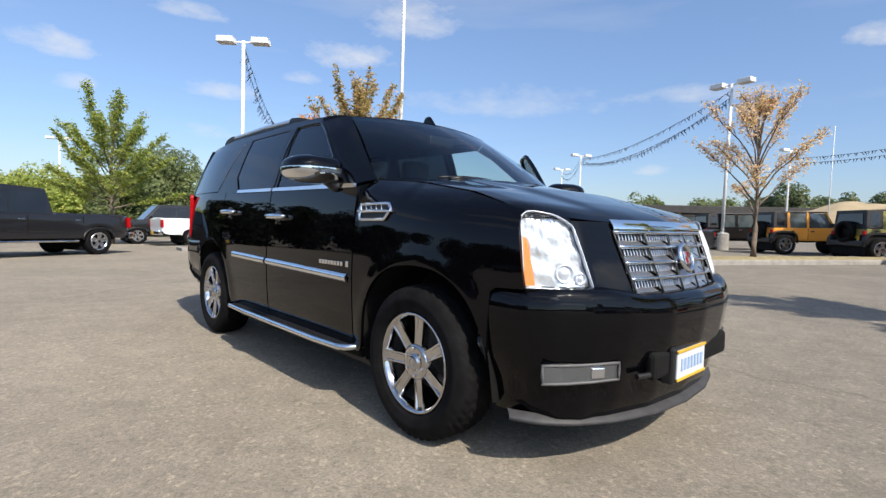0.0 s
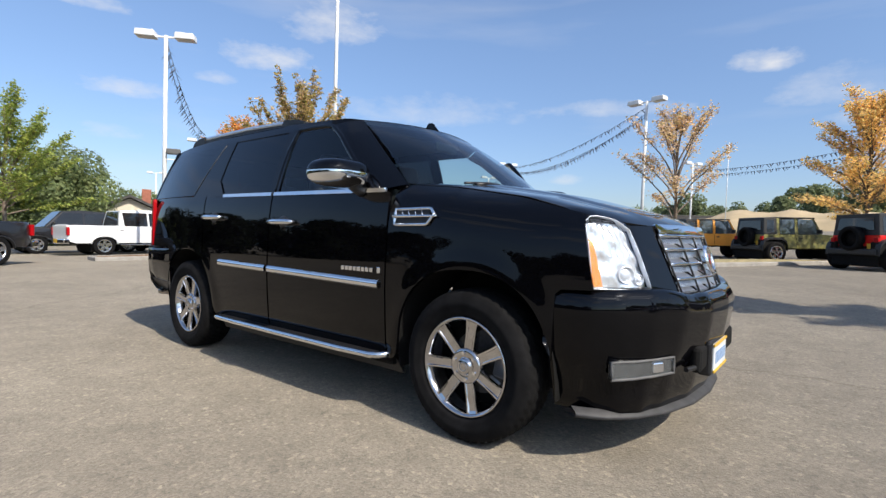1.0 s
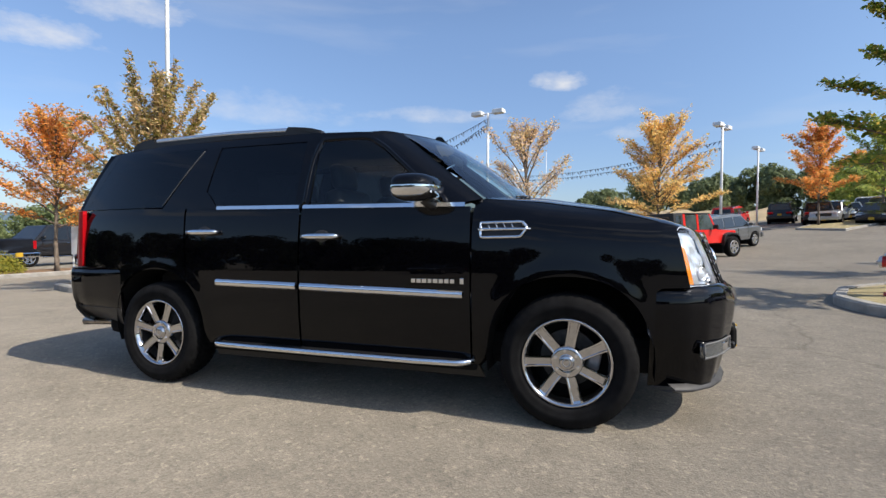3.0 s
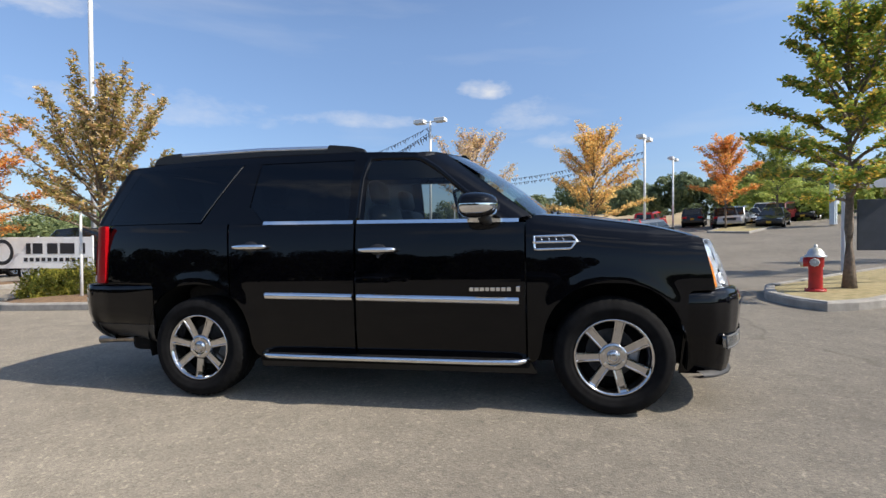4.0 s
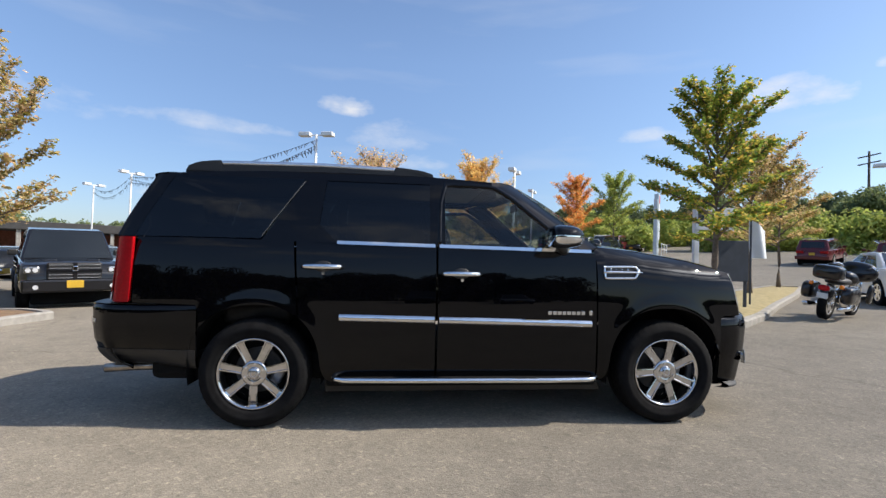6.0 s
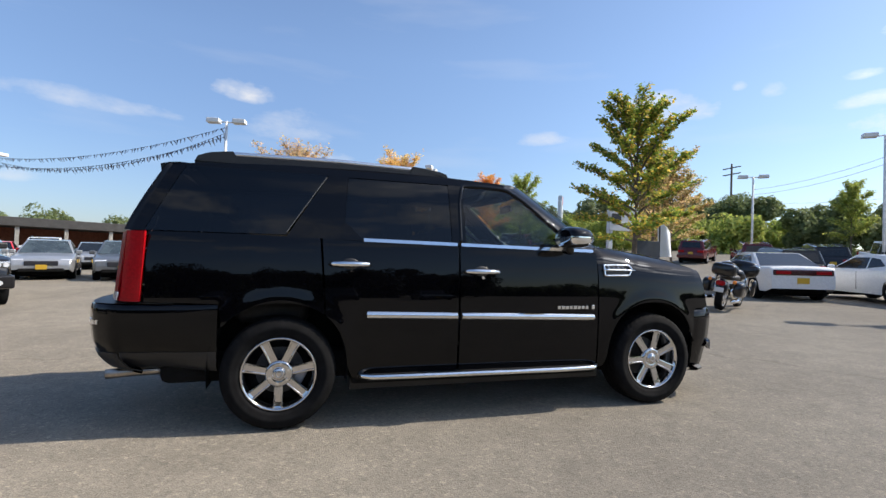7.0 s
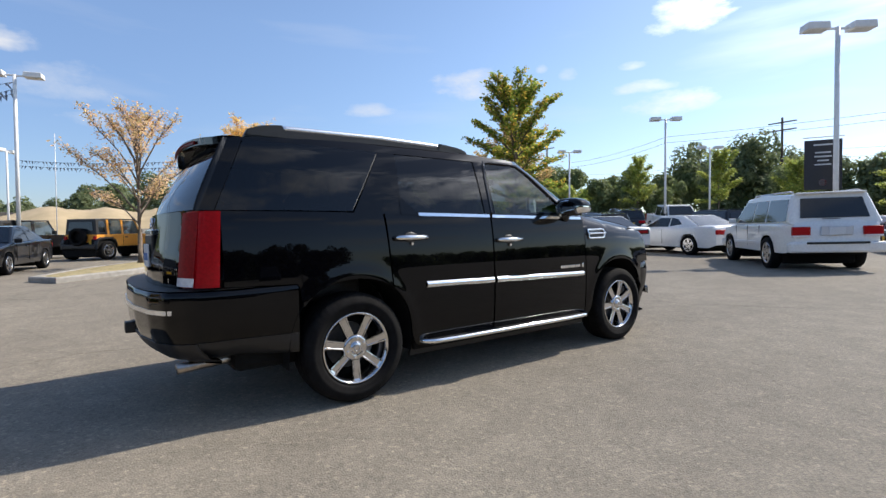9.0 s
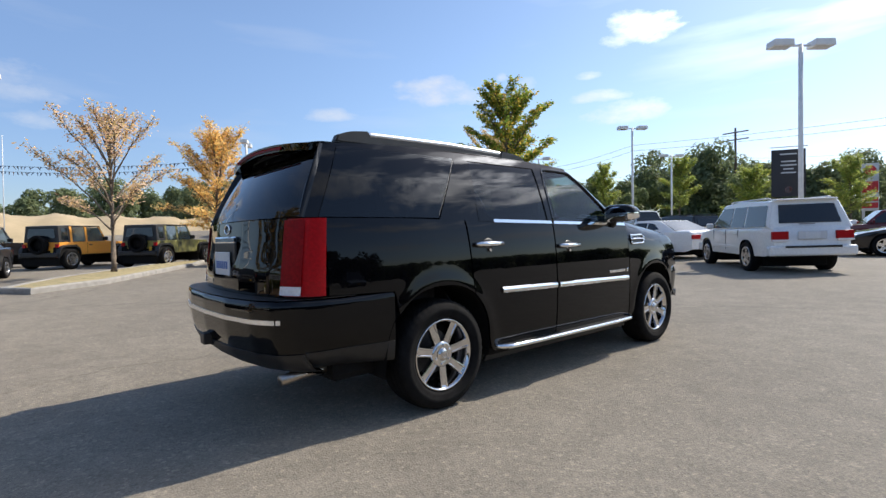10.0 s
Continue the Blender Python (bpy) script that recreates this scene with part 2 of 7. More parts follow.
M["head_bowl"] = material("faceted head lamp reflector", (0.90, 0.91, 0.94), 0.24, 0.65, vary=0.08, scale=60, bump=0.35, bump_scale=38)
M["lamp_bowl"] = material("lamp reflector", (0.86, 0.87, 0.91), 0.26, 0.45, vary=0.06, scale=40, bump=0.12, bump_scale=45)
M["amber"] = material("amber plastic", (0.85, 0.26, 0.015), 0.22, coat=0.8, vary=0.15, scale=90, bump=0.3, bump_scale=120)
M["red_lens"] = material("red lamp lens", (0.36, 0.004, 0.008), 0.3, coat=0.15, vary=0.18, scale=60, bump=0.15, bump_scale=80, spec=0.15)
M["dark_red_lens"] = material("smoked red lens", (0.22, 0.003, 0.006), 0.35, spec=0.1, vary=0.2, scale=60)
M["smoked_lens"] = material("smoked dark red lens bar", (0.045, 0.003, 0.005), 0.2, coat=0.6, vary=0.2, scale=40)
M["white_lens"] = material("white lamp lens", (0.75, 0.72, 0.72), 0.15, coat=1.0, vary=0.1, scale=60)
M["leather"] = material("dark leather", (0.03, 0.028, 0.027), 0.5, vary=0.2, scale=25, bump=0.1, bump_scale=150)
M["grey_trim"] = material("grey cabin trim", (0.10, 0.10, 0.10), 0.6, vary=0.15, scale=30)
M["plate"] = material("number plate", (0.60, 0.63, 0.66), 0.4, vary=0.05, scale=30)
M["plate_blue"] = material("plate print blue", (0.07, 0.16, 0.42), 0.5)
M["plate_pale"] = material("plate print pale blue", (0.30, 0.42, 0.62), 0.5)
M["plate_yellow"] = material("yellow plate frame", (0.58, 0.36, 0.03), 0.45, vary=0.08, scale=30)
M["red_print"] = material("red print", (0.5, 0.02, 0.03), 0.4)
M["concrete"] = material("weathered concrete", (0.29, 0.275, 0.25), 0.88, vary=0.16, scale=5, bump=0.4, bump_scale=60)
M["white_pole"] = material("white painted steel", (0.72, 0.73, 0.73), 0.42, vary=0.06, scale=6, bump=0.03, bump_scale=30)
M["lamp_lens"] = material("lamp lens prism", (0.55, 0.56, 0.55), 0.3, vary=0.1, scale=20)
M["mulch"] = material("bark mulch", (0.26, 0.165, 0.09), 0.95, base2=(0.13, 0.08, 0.045), scale=9, bump=0.9, bump_scale=45)
M["dry_grass"] = material("dry grass", (0.37, 0.30, 0.16), 0.95, base2=(0.22, 0.19, 0.09), scale=7, bump=0.9, bump_scale=60)

# ---- mesh helpers ----


def link_mesh(name, verts, faces, mat, parent=None, label="", smooth=True, at=None):
    me = bpy.data.meshes.new(name)
    me.from_pydata([tuple(v) for v in verts], [], faces)
    me.validate()
    me.materials.append(mat)
    if smooth:
        me.polygons.foreach_set("use_smooth", [True] * len(me.polygons))
    me.update()
    ob = new(name, me)
    if parent is not None:
        ob.parent = parent
    if at is not None:
        ob.matrix_basis = at
    if label:
        tagged(ob, label)
    return ob


def part(name, bm, mat, parent=None, label="", smooth=False, at=None):
    bmesh.ops.recalc_face_normals(bm, faces=bm.faces[:])
    me = bpy.data.meshes.new(name)
    bm.to_mesh(me)
    bm.free()
    me.materials.append(mat)
    if smooth:
        me.polygons.foreach_set("use_smooth", [True] * len(me.polygons))
    ob = new(name, me)
    if parent is not None:
        ob.parent = parent
    if at is not None:
        ob.matrix_basis = at
    if label:
        tagged(ob, label)
    return ob


def thing(name, m, label, category, group="", kind=""):
    ob = new(name)
    ob.empty_display_size = 0.1
    ob.matrix_basis = m
    return tagged(ob, label, category, group, kind)


def box_bm(size, at=(0, 0, 0), bevel=0.0, bm=None, rot=None, seg=2):
    bm = bm or bmesh.new()
    m = Matrix.Translation(at) @ (rot or Matrix()) @ Matrix.Diagonal((*size, 1))
    got = bmesh.ops.create_cube(bm, size=1.0, matrix=m)
    if bevel:
        edges = list({e for v in got["verts"] for e in v.link_edges})
        bmesh.ops.bevel(bm, geom=edges, offset=bevel, segments=seg, profile=0.5, affect="EDGES")
    return bm


def cyl_bm(r0, r1, p0, p1, n=16, bm=None, caps=True):
    bm = bm or bmesh.new()
    p0, p1 = Vector(p0), Vector(p1)
    d = p1 - p0
    m = Matrix.Translation((p0 + p1) / 2) @ d.to_track_quat("Z", "Y").to_matrix().to_4x4()
    bmesh.ops.create_cone(bm, cap_ends=caps, segments=n, radius1=r0, radius2=r1, depth=d.length, matrix=m)
    return bm


def prism_bm(outline, x0, x1, bm=None):
    """An outline in (y, z) made solid between x0 and x1."""
    bm = bm or bmesh.new()
    a = [bm.verts.new((x0, y, z)) for y, z in outline]
    b = [bm.verts.new((x1, y, z)) for y, z in outline]
    bm.faces.new(a)
    bm.faces.new(b[::-1])
    n = len(outline)
    for i in range(n):
        bm.faces.new((a[i], b[i], b[(i + 1) % n], a[(i + 1) % n]))
    return bm


def tube(points, radius, n=8, closed=False):
    """Verts and faces of a round bar along points; radius: a number or one for each point."""
    pts = [Vector(p) for p in points]
    k = len(pts)
    rad = radius if isinstance(radius, (list, tuple)) else [radius] * k
    verts, faces = [], []
    up = Vector((0, 0, 1))
    for i, p in enumerate(pts):
        a = pts[(i - 1) % k] if closed or i else pts[0]
        b = pts[(i + 1) % k] if closed or i < k - 1 else pts[-1]
        d = (b - a).normalized()
        s = d.cross(up)
        if s.length < 1e-3:
            s = d.cross(Vector((0, 1, 0)))
        s.normalize()
        t = s.cross(d).normalized()
        for j in range(n):
            w = 2 * math.pi * j / n
            verts.append(p + rad[i] * (math.cos(w) * s + math.sin(w) * t))
    for i in range(k if closed else k - 1):
        i2 = (i + 1) % k
        for j in range(n):
            j2 = (j + 1) % n
            faces.append((i * n + j, i * n + j2, i2 * n + j2, i2 * n + j))
    if not closed:
        faces.append(tuple(range(n))[::-1])
        faces.append(tuple((k - 1) * n + j for j in range(n)))
    return verts, faces


def along(poly, n):
    """n + 1 points evenly along a polyline."""
    p = np.array(poly, float)
    d = np.r_[0, np.cumsum(np.hypot(*np.diff(p, axis=0).T))]
    s = np.linspace(0, d[-1], n + 1)
    return np.stack([np.interp(s, d, p[:, k]) for k in range(p.shape[1])], 1)


def sheet(name, fn, nu, nv, mat, parent, depth=0.018, label="", at=None):
    """A curved panel: fn(u, v) gives its points; its edges are turned inwards by depth."""
    pts = [[Vector(fn(i / nu, j / nv)) for i in range(nu + 1)] for j in range(nv + 1)]
    verts = [p for row in pts for p in row]
    w = nu + 1
    faces = [(j * w + i, j * w + i + 1, (j + 1) * w + i + 1, (j + 1) * w + i) for j in range(nv) for i in range(nu)]
    if depth:
        def normal(i, j):
            a = pts[j][min(i + 1, nu)] - pts[j][max(i - 1, 0)]
            b = pts[min(j + 1, nv)][i] - pts[max(j - 1, 0)][i]
            n = a.cross(b)
            return n.normalized() if n.length > 1e-9 else Vector((0, 0, 1))
        ring = [(i, 0) for i in range(nu)] + [(nu, j) for j in range(nv)] + [(i, nv) for i in range(nu, 0, -1)] + [(0, j) for j in range(nv, 0, -1)]
        base = len(verts)
        for i, j in ring:
            verts.append(pts[j][i].copy())
        for i, j in ring:
            verts.append(pts[j][i] - depth * normal(i, j))
        k = len(ring)
        for i in range(k):
            faces.append((base + i, base + (i + 1) % k, base + k + (i + 1) % k, base + k + i))
    return link_mesh(name, verts, faces, mat, parent, label, True, at)


def lathe(profile, n=48, axis="x"):
    """A profile of (along the axis, radius) turned round the x axis."""
    verts, faces, k = [], [], len(profile)
    for i in range(n):
        w = 2 * math.pi * i / n
        for a, r in profile:
            verts.append((a, r * math.cos(w), r * math.sin(w)))
    for i in range(n):
        i2 = (i + 1) % n
        for j in range(k - 1):
            faces.append((i * k + j, i * k + j + 1, i2 * k + j + 1, i2 * k + j))
    return verts, faces


# ---- lie of the land ----


def ground_z(x, y):
    """The lot falls gently towards +y and rises a little towards +x."""
    z = 0.0025 - 0.0153 * y
    z -= 0.010 * (max(y - 3.0, 0.0) + min(y + 3.0, 0.0))
    z += 0.010 * max(x - 2.0, 0.0)
    # a shallow dip towards a drain
    z -= 0.19 * math.exp(-((x - 9.6) ** 2 + (y - 9.4) ** 2) / 8.0)
    # the entrance road climbs beyond the lot
    d = 0.87 * x - 0.49 * y
    z += 0.064 * max(d - 22.0, 0.0) * (1.0 if y < 0 else max(0.0, 1 - y / 6.0)) if x > 12 else 0.0
    return z


def on_ground(x, y, turn=0.0, lift=0.0):
    return pose(x, y, ground_z(x, y) + lift, 0, 0, turn)


def build_ground():
    xs = sorted({*np.linspace(-30, 60, 61).tolist(), -2500, -900, -300, -120, -60, 90, 140, 300, 900, 2500})
    ys = sorted({*np.linspace(-60, 50, 56).tolist(), -2500, -900, -300, -120, 80, 120, 300, 900, 2500})

    def height(x, y):
        cx, cy = min(max(x, -40), 60), min(max(y, -60), 50)
        return ground_z(cx, cy)
    verts = [(x, y, height(x, y)) for y in ys for x in xs]
    w = len(xs)
    faces = [(j * w + i, j * w + i + 1, (j + 1) * w + i + 1, (j + 1) * w + i) for j in range(len(ys) - 1) for i in range(w - 1)]
    tagged(link_mesh("ground", verts, faces, M["asphalt"]), "weathered grey asphalt car lot with fine cracks", "ground", kind="structure")


build_ground()

# ---- the black sport utility vehicle ----
# its own axes: y towards the tail, z up, origin on the ground midway between the axles
_zz = np.linspace(0.15, 1.95, 361)
_ww = np.interp(_zz, (0.15, 0.22, 0.30, 0.42, 0.60, 0.74, 0.90, 1.05, 1.15, 1.25, 1.29, 1.45, 1.60, 1.75, 1.83, 1.90),
                (0.87, 0.915, 0.945, 0.972, 0.985, 0.990, 0.988, 0.981, 0.972, 0.957, 0.946, 0.899, 0.848, 0.787, 0.742, 0.69))
_k = np.exp(-np.linspace(-2, 2, 17) ** 2)
_ww = np.convolve(np.pad(_ww, 8, mode="edge"), _k / _k.sum(), mode="valid")
AXLE, HUB_Z, WHEEL_X = 1.473, 0.398, 0.865


def fender_top(y):
    return float(np.interp(y, (-2.40, -2.15, -2.0, -1.7, -1.3, -1.0), (1.06, 1.105, 1.145, 1.222, 1.287, 1.312)))


def side_x(y, z, fender=False):
    """Half width of the body at y, z."""
    w = float(np.interp(z, _zz, _ww))
    for cy in (-AXLE, AXLE):
        r = math.hypot((y - cy) / 0.95, z - HUB_Z)
        w += 0.009 * math.exp(-(((r - 0.49) / 0.06) ** 2))
    if y < -1.15:
        w -= 0.085 * (-1.15 - y) ** 2
    if y > 1.5:
        w -= 0.075 * (y - 1.5) ** 2
    if fender:
        s = max(fender_top(y) - z, 0)
        amp = float(np.interp(y, (-2.1, -1.95, -1.65, -1.35, -1.0), (0.045, 0.06, 0.13, 0.16, 0.095)))
        w -= amp * math.exp(-s / 0.065)
    return w


def arch(cy, a0, a1, n=18, ry=0.442, rz=0.470):
    """Wheel arch edge in (y, z), squarish, by angle from +y."""
    out = []
    for i in range(n + 1):
        a = radians(a0 + (a1 - a0) * i / n)
        c, s = math.cos(a), math.sin(a)
        out.append((cy + ry * math.copysign(abs(c) ** 0.85, c), HUB_Z + rz * math.copysign(abs(s) ** 0.85, s)))
    return out


def side_panel(name, bottom, top, s, parent, mat, nu=24, nv=14, off=0.0, depth=0.018, label="", fender=False, shift=None):
    b, t = along(bottom, nu), along(top, nu)

    def fn(u, v):
        i = round(u * nu)
        y, z = b[i] * (1 - v) + t[i] * v
        p = Vector((s * (side_x(y, z, fender) + off), y, z))
        return shift @ p if shift is not None else p
    return sheet(name, fn, nu, nv, mat, parent, depth * (1 if s > 0 else -1) * 1.0, label)


NOSE = np.array([(0.0, -2.355, -2.255), (0.25, -2.335, -2.235), (0.45, -2.295, -2.195), (0.65, -2.225, -2.135), (0.79, -2.14, -2.075), (0.865, -2.06, -2.02), (0.895, -1.98, -1.96)])


def nose(a, z, out=0.0):
    """A point of the nose: a is the half width, z its height between 0.8 and 1.1."""
    k = (z - 0.81) / 0.29
    s = abs(a)
    y = np.interp(s, NOSE[:, 0], NOSE[:, 1]) * (1 - k) + np.interp(s, NOSE[:, 0], NOSE[:, 2]) * k
    shrink = 1 - 0.02 * k
    return Vector((a * shrink, y - out, z))


BUMP = np.array([(0.0, -2.425), (0.3, -2.405), (0.55, -2.345), (0.72, -2.27), (0.84, -2.18), (0.905, -2.08), (0.925, -1.98), (0.93, -1.895)])
BUMP_LEN = along(BUMP, 40)
REAR = along([(0.0, 2.548), (0.25, 2.540), (0.5, 2.512), (0.7, 2.466), (0.82, 2.43), (0.90, 2.39), (0.938, 2.335), (0.945, 2.295)], 40)
TAIL = along([(0.0, 2.72), (0.4, 2.705), (0.7, 2.655), (0.85, 2.59), (0.925, 2.48), (0.955, 2.30), (0.968, 2.0), (0.972, 1.86)], 48)


def roof_mid(y):
    return float(np.interp(y, (-0.60, -0.45, -0.25, 0.1, 0.5, 1.1, 1.7, 2.1, 2.35), (1.765, 1.805, 1.84, 1.868, 1.882, 1.888, 1.876, 1.852, 1.83)))


def roof_edge(y):
    return roof_mid(y) - 0.055


def build_wheel(name):
    """A wheel whose outer face looks to -x: tyre, rim, spokes, hub cap."""
    hub = new(name)
    C = M["wheel_chrome"]
    # tyre with a treaded crown and a raised ring on the sidewall
    prof = [(0.10, 0.242), (0.122, 0.262), (0.132, 0.300), (0.126, 0.338), (0.112, 0.358)]
    tread = []
    for i in range(17):
        a = 0.104 - 0.013 * i
        tread.append((a, 0.374 - 0.010 * (abs(a) / 0.104) ** 3))
    prof += tread + [(-0.112, 0.358), (-0.126, 0.338), (-0.1305, 0.318), (-0.1325, 0.314), (-0.1335, 0.296), (-0.1305, 0.292), (-0.129, 0.272), (-0.122, 0.258), (-0.113, 0.249), (-0.10, 0.240)]
    n, k = 192, len(prof)
    verts, faces = [], []
    for i in range(n):
        w = 2 * math.pi * i / n
        for j, (a, r) in enumerate(prof):
            q = j - 5
            if 0 <= q <= 16:
                if q in (4, 8, 12):
                    r -= 0.010
                elif (i + (2 if q > 8 else 0) + q) % 4 == 0:
                    r -= 0.009
            elif j in (4, 22) and i % 4 in (0, 1):
                r -= 0.007
            verts.append((a, r * math.cos(w), r * math.sin(w)))
    for i in range(n):
        for j in range(k - 1):
            faces.append((i * k + j, i * k + j + 1, ((i + 1) % n) * k + j + 1, ((i + 1) % n) * k + j))
    link_mesh("tyre", verts, faces, M["tyre"], hub, "black rubber tyre with a blocky tread")
    # rolled lip, then the deep barrel
    v, f = lathe([(-0.104, 0.243), (-0.113, 0.2435), (-0.117, 0.239), (-0.116, 0.233), (-0.109, 0.228), (-0.104, 0.2235), (-0.070, 0.216), (-0.02, 0.208), (0.05, 0.208), (0.09, 0.225)], 80)
    link_mesh("rim", v, f, C, hub, "bright chrome wheel rim")
    bm = cyl_bm(0.158, 0.158, (0.03, 0, 0), (0.05, 0, 0), 40)
    part("brake_disc", bm, M["disc"], hub, "dull steel brake disc")
    part("brake_caliper", box_bm((0.07, 0.075, 0.12), (0.035, -0.135, 0.03), 0.014), M["satin"], hub, "grey brake caliper")
    link_mesh("wheel_back", *lathe([(0.06, 0.01), (0.06, 0.212)], 32), M["liner"], hub)
    # seven broad flat spokes with a sunk pocket near the rim
    stations = ((0.060, 0.060, -0.088), (0.090, 0.058, -0.092), (0.14, 0.059, -0.097), (0.185, 0.062, -0.103), (0.212, 0.066, -0.107), (0.2255, 0.072, -0.108))
    for i in range(7):
        rot = Matrix.Rotation(2 * math.pi * i / 7, 4, "X")
        vs, fs = [], []
        for q, (r, width, x) in enumerate(stations):
            sunk = 0.006 if q in (3, 4) else 0.0015
            for a, d in ((-0.5, 0.010), (-0.46, 0.0), (-0.34, -0.001), (-0.27, sunk), (0.27, sunk), (0.34, -0.001), (0.46, 0.0), (0.5, 0.010), (0.40, 0.045), (-0.40, 0.045)):
                vs.append(rot @ Vector((x + d, a * width, r)))
        c = 10
        for j in range(len(stations) - 1):
            for q in range(c):
                fs.append((j * c + q, j * c + (q + 1) % c, (j + 1) * c + (q + 1) % c, (j + 1) * c + q))
        link_mesh("spoke", vs, fs, C, hub, "", False)
    v, f = lathe([(-0.113, 0.0005), (-0.113, 0.032), (-0.110, 0.037), (-0.098, 0.040), (-0.096, 0.046), (-0.099, 0.052), (-0.099, 0.076), (-0.094, 0.086), (-0.06, 0.092)], 42)
    link_mesh("hub_cap", v, f, C, hub, "round chrome hub cap with a crest")
    v, f = lathe([(-0.1135, 0.017), (-0.116, 0.020), (-0.1135, 0.024)], 24)
    link_mesh("crest", v, f, M["satin"], hub)
    for i in range(6):
        w = 2 * math.pi * i / 6 + 0.2
        bm = cyl_bm(0.010, 0.009, (-0.094, 0.064 * math.cos(w), 0.064 * math.sin(w)), (-0.106, 0.064 * math.cos(w), 0.064 * math.sin(w)), 6)
        part("lug_nut", bm, M["chrome"], hub)
    return hub


def build_suv():
    # the car stands nose-up on the slope
    tilt = math.degrees(math.atan(-0.0153))
    car = thing("sport_utility_vehicle", pose(0, 0, -0.0225, tilt, 0, 0), "glossy black full-size sport utility vehicle with chrome trim, driver door open", "car")
    P, C, T, G = M["black_paint"], M["chrome"], M["black_trim"], M["glass_dark"]

    hinge = Vector((0.955, -0.925, 0))
    swing = Matrix.Translation(hinge) @ Matrix.Rotation(radians(-45), 4, "Z") @ Matrix.Translation(-hinge)
    for s in (-1, 1):
        near = s < 0
        # lower panels
        side_panel("front_fender", [(-2.085, 0.815), (-1.925, 0.81)] + arch(-AXLE, 172, 4) + [(-1.005, 0.36), (-0.945, 0.345)],
                   [(-2.022, 1.136)] + [(y, fender_top(y) - 0.004) for y in np.linspace(-1.95, -1.0, 12)] + [(-0.945, 1.30)], s, car, P, 44, 18, fender=True)
        shift = None if near else swing
        door = side_panel("front_door", [(-0.933, 0.345), (0.222, 0.335)], [(-0.933, 1.262), (-0.75, 1.264), (0.222, 1.284)], s, car, P, 26, 22, shift=shift)
        if not near:
            tagged(door, "open glossy black driver door")
        rear = side_panel("rear_door", [(0.238, 0.335), (0.955, 0.335), (1.003, 0.36)] + arch(AXLE, 176, 128, 8), [(0.238, 1.284), (0.9, 1.294), (1.215, 1.306)], s, car, P, 26, 22)
        side_panel("quarter_panel", arch(AXLE, 126, 38, 16) + [(1.848, 0.80), (1.856, 0.862), (2.288, 0.872)], [(1.232, 1.308), (1.7, 1.318), (2.288, 1.320)], s, car, P, 40, 18)
        # pillars and roof sides
        edge = along([(-0.80, 1.268), (-0.52, 1.50), (-0.33, 1.665), (-0.19, 1.748)], 16)
        screen = along([(-0.985, 1.312), (-0.70, 1.530), (-0.49, 1.695), (-0.365, 1.788)], 16)

        def a_pillar(u, v):
            i = round(u * 16)
            y0, z0 = edge[i]
            y1, z1 = screen[i]
            p0 = Vector((s * side_x(y0, z0), y0, z0))
            p1 = Vector((s * (0.865 - 0.205 * u), y1, z1))
            q = p0.lerp(p1, v)
            q.x += s * 0.018 * math.sin(math.pi * v)
            return q
        sheet("a_pillar", a_pillar, 16, 6, P, car, 0.02 * s)
        side_panel("roof_side", [(-0.19, 1.751), (0.4, 1.757), (1.1, 1.764), (2.0, 1.776), (2.12, 1.776)],
                   [(y, roof_edge(y)) for y in (-0.19, -0.1, 0.3, 0.9, 1.5, 2.0, 2.2)], s, car, P, 36, 5)
        tip = Vector((s * side_x(-0.19, 1.751), -0.19, 1.751))
        rim_top = Vector((s * side_x(-0.19, roof_edge(-0.19)), -0.19, roof_edge(-0.19)))
        fore = Vector((s * 0.657, -0.367, 1.788))
        sheet("roof_corner", lambda u, v: tip.lerp(rim_top, v).lerp(fore, u) + Vector((0, 0, 0.010 * math.sin(math.pi * u) * v)), 8, 4, P, car, 0)
        glass = M["glass_front"]
        side_panel("front_window", [(-0.80, 1.268), (-0.75, 1.266), (0.172, 1.286)], [(-0.20, 1.748), (0.172, 1.752)], s, door if near else door, glass, 22, 14, off=-0.006, depth=0.0, shift=shift)
        side_panel("b_pillar", [(0.172, 1.286), (0.282, 1.288)], [(0.172, 1.753), (0.282, 1.755)], s, car, P, 6, 10, off=0.002)
        side_panel("rear_window", [(0.282, 1.288), (1.075, 1.302)], [(0.282, 1.755), (1.035, 1.762)], s, rear, G, 18, 12, off=-0.006, depth=0.0)
        side_panel("window_corner", [(0.93, 1.298), (1.085, 1.302)], [(1.05, 1.42), (1.078, 1.43)], s, rear, P, 6, 6, off=0.003)
        side_panel("c_pillar", [(1.078, 1.302), (1.452, 1.312)], [(1.037, 1.762), (1.176, 1.766)], s, car, P, 12, 12)
        side_panel("quarter_window", [(1.458, 1.324), (2.315, 1.326)], [(1.182, 1.767), (2.11, 1.779)], s, car, G, 22, 12, off=0.001, depth=0.01)
        side_panel("d_pillar", [(2.319, 1.324), (2.40, 1.324)], [(2.114, 1.779), (2.20, 1.782)], s, car, P, 8, 12)
        # bright window surround strip, mouldings and seams
        side_panel("quarter_window_seal", [(1.4515, 1.34), (1.4555, 1.34)], [(1.190, 1.750), (1.194, 1.750)], s, car, M["grey_trim"], 2, 14, off=0.003, depth=0.004)
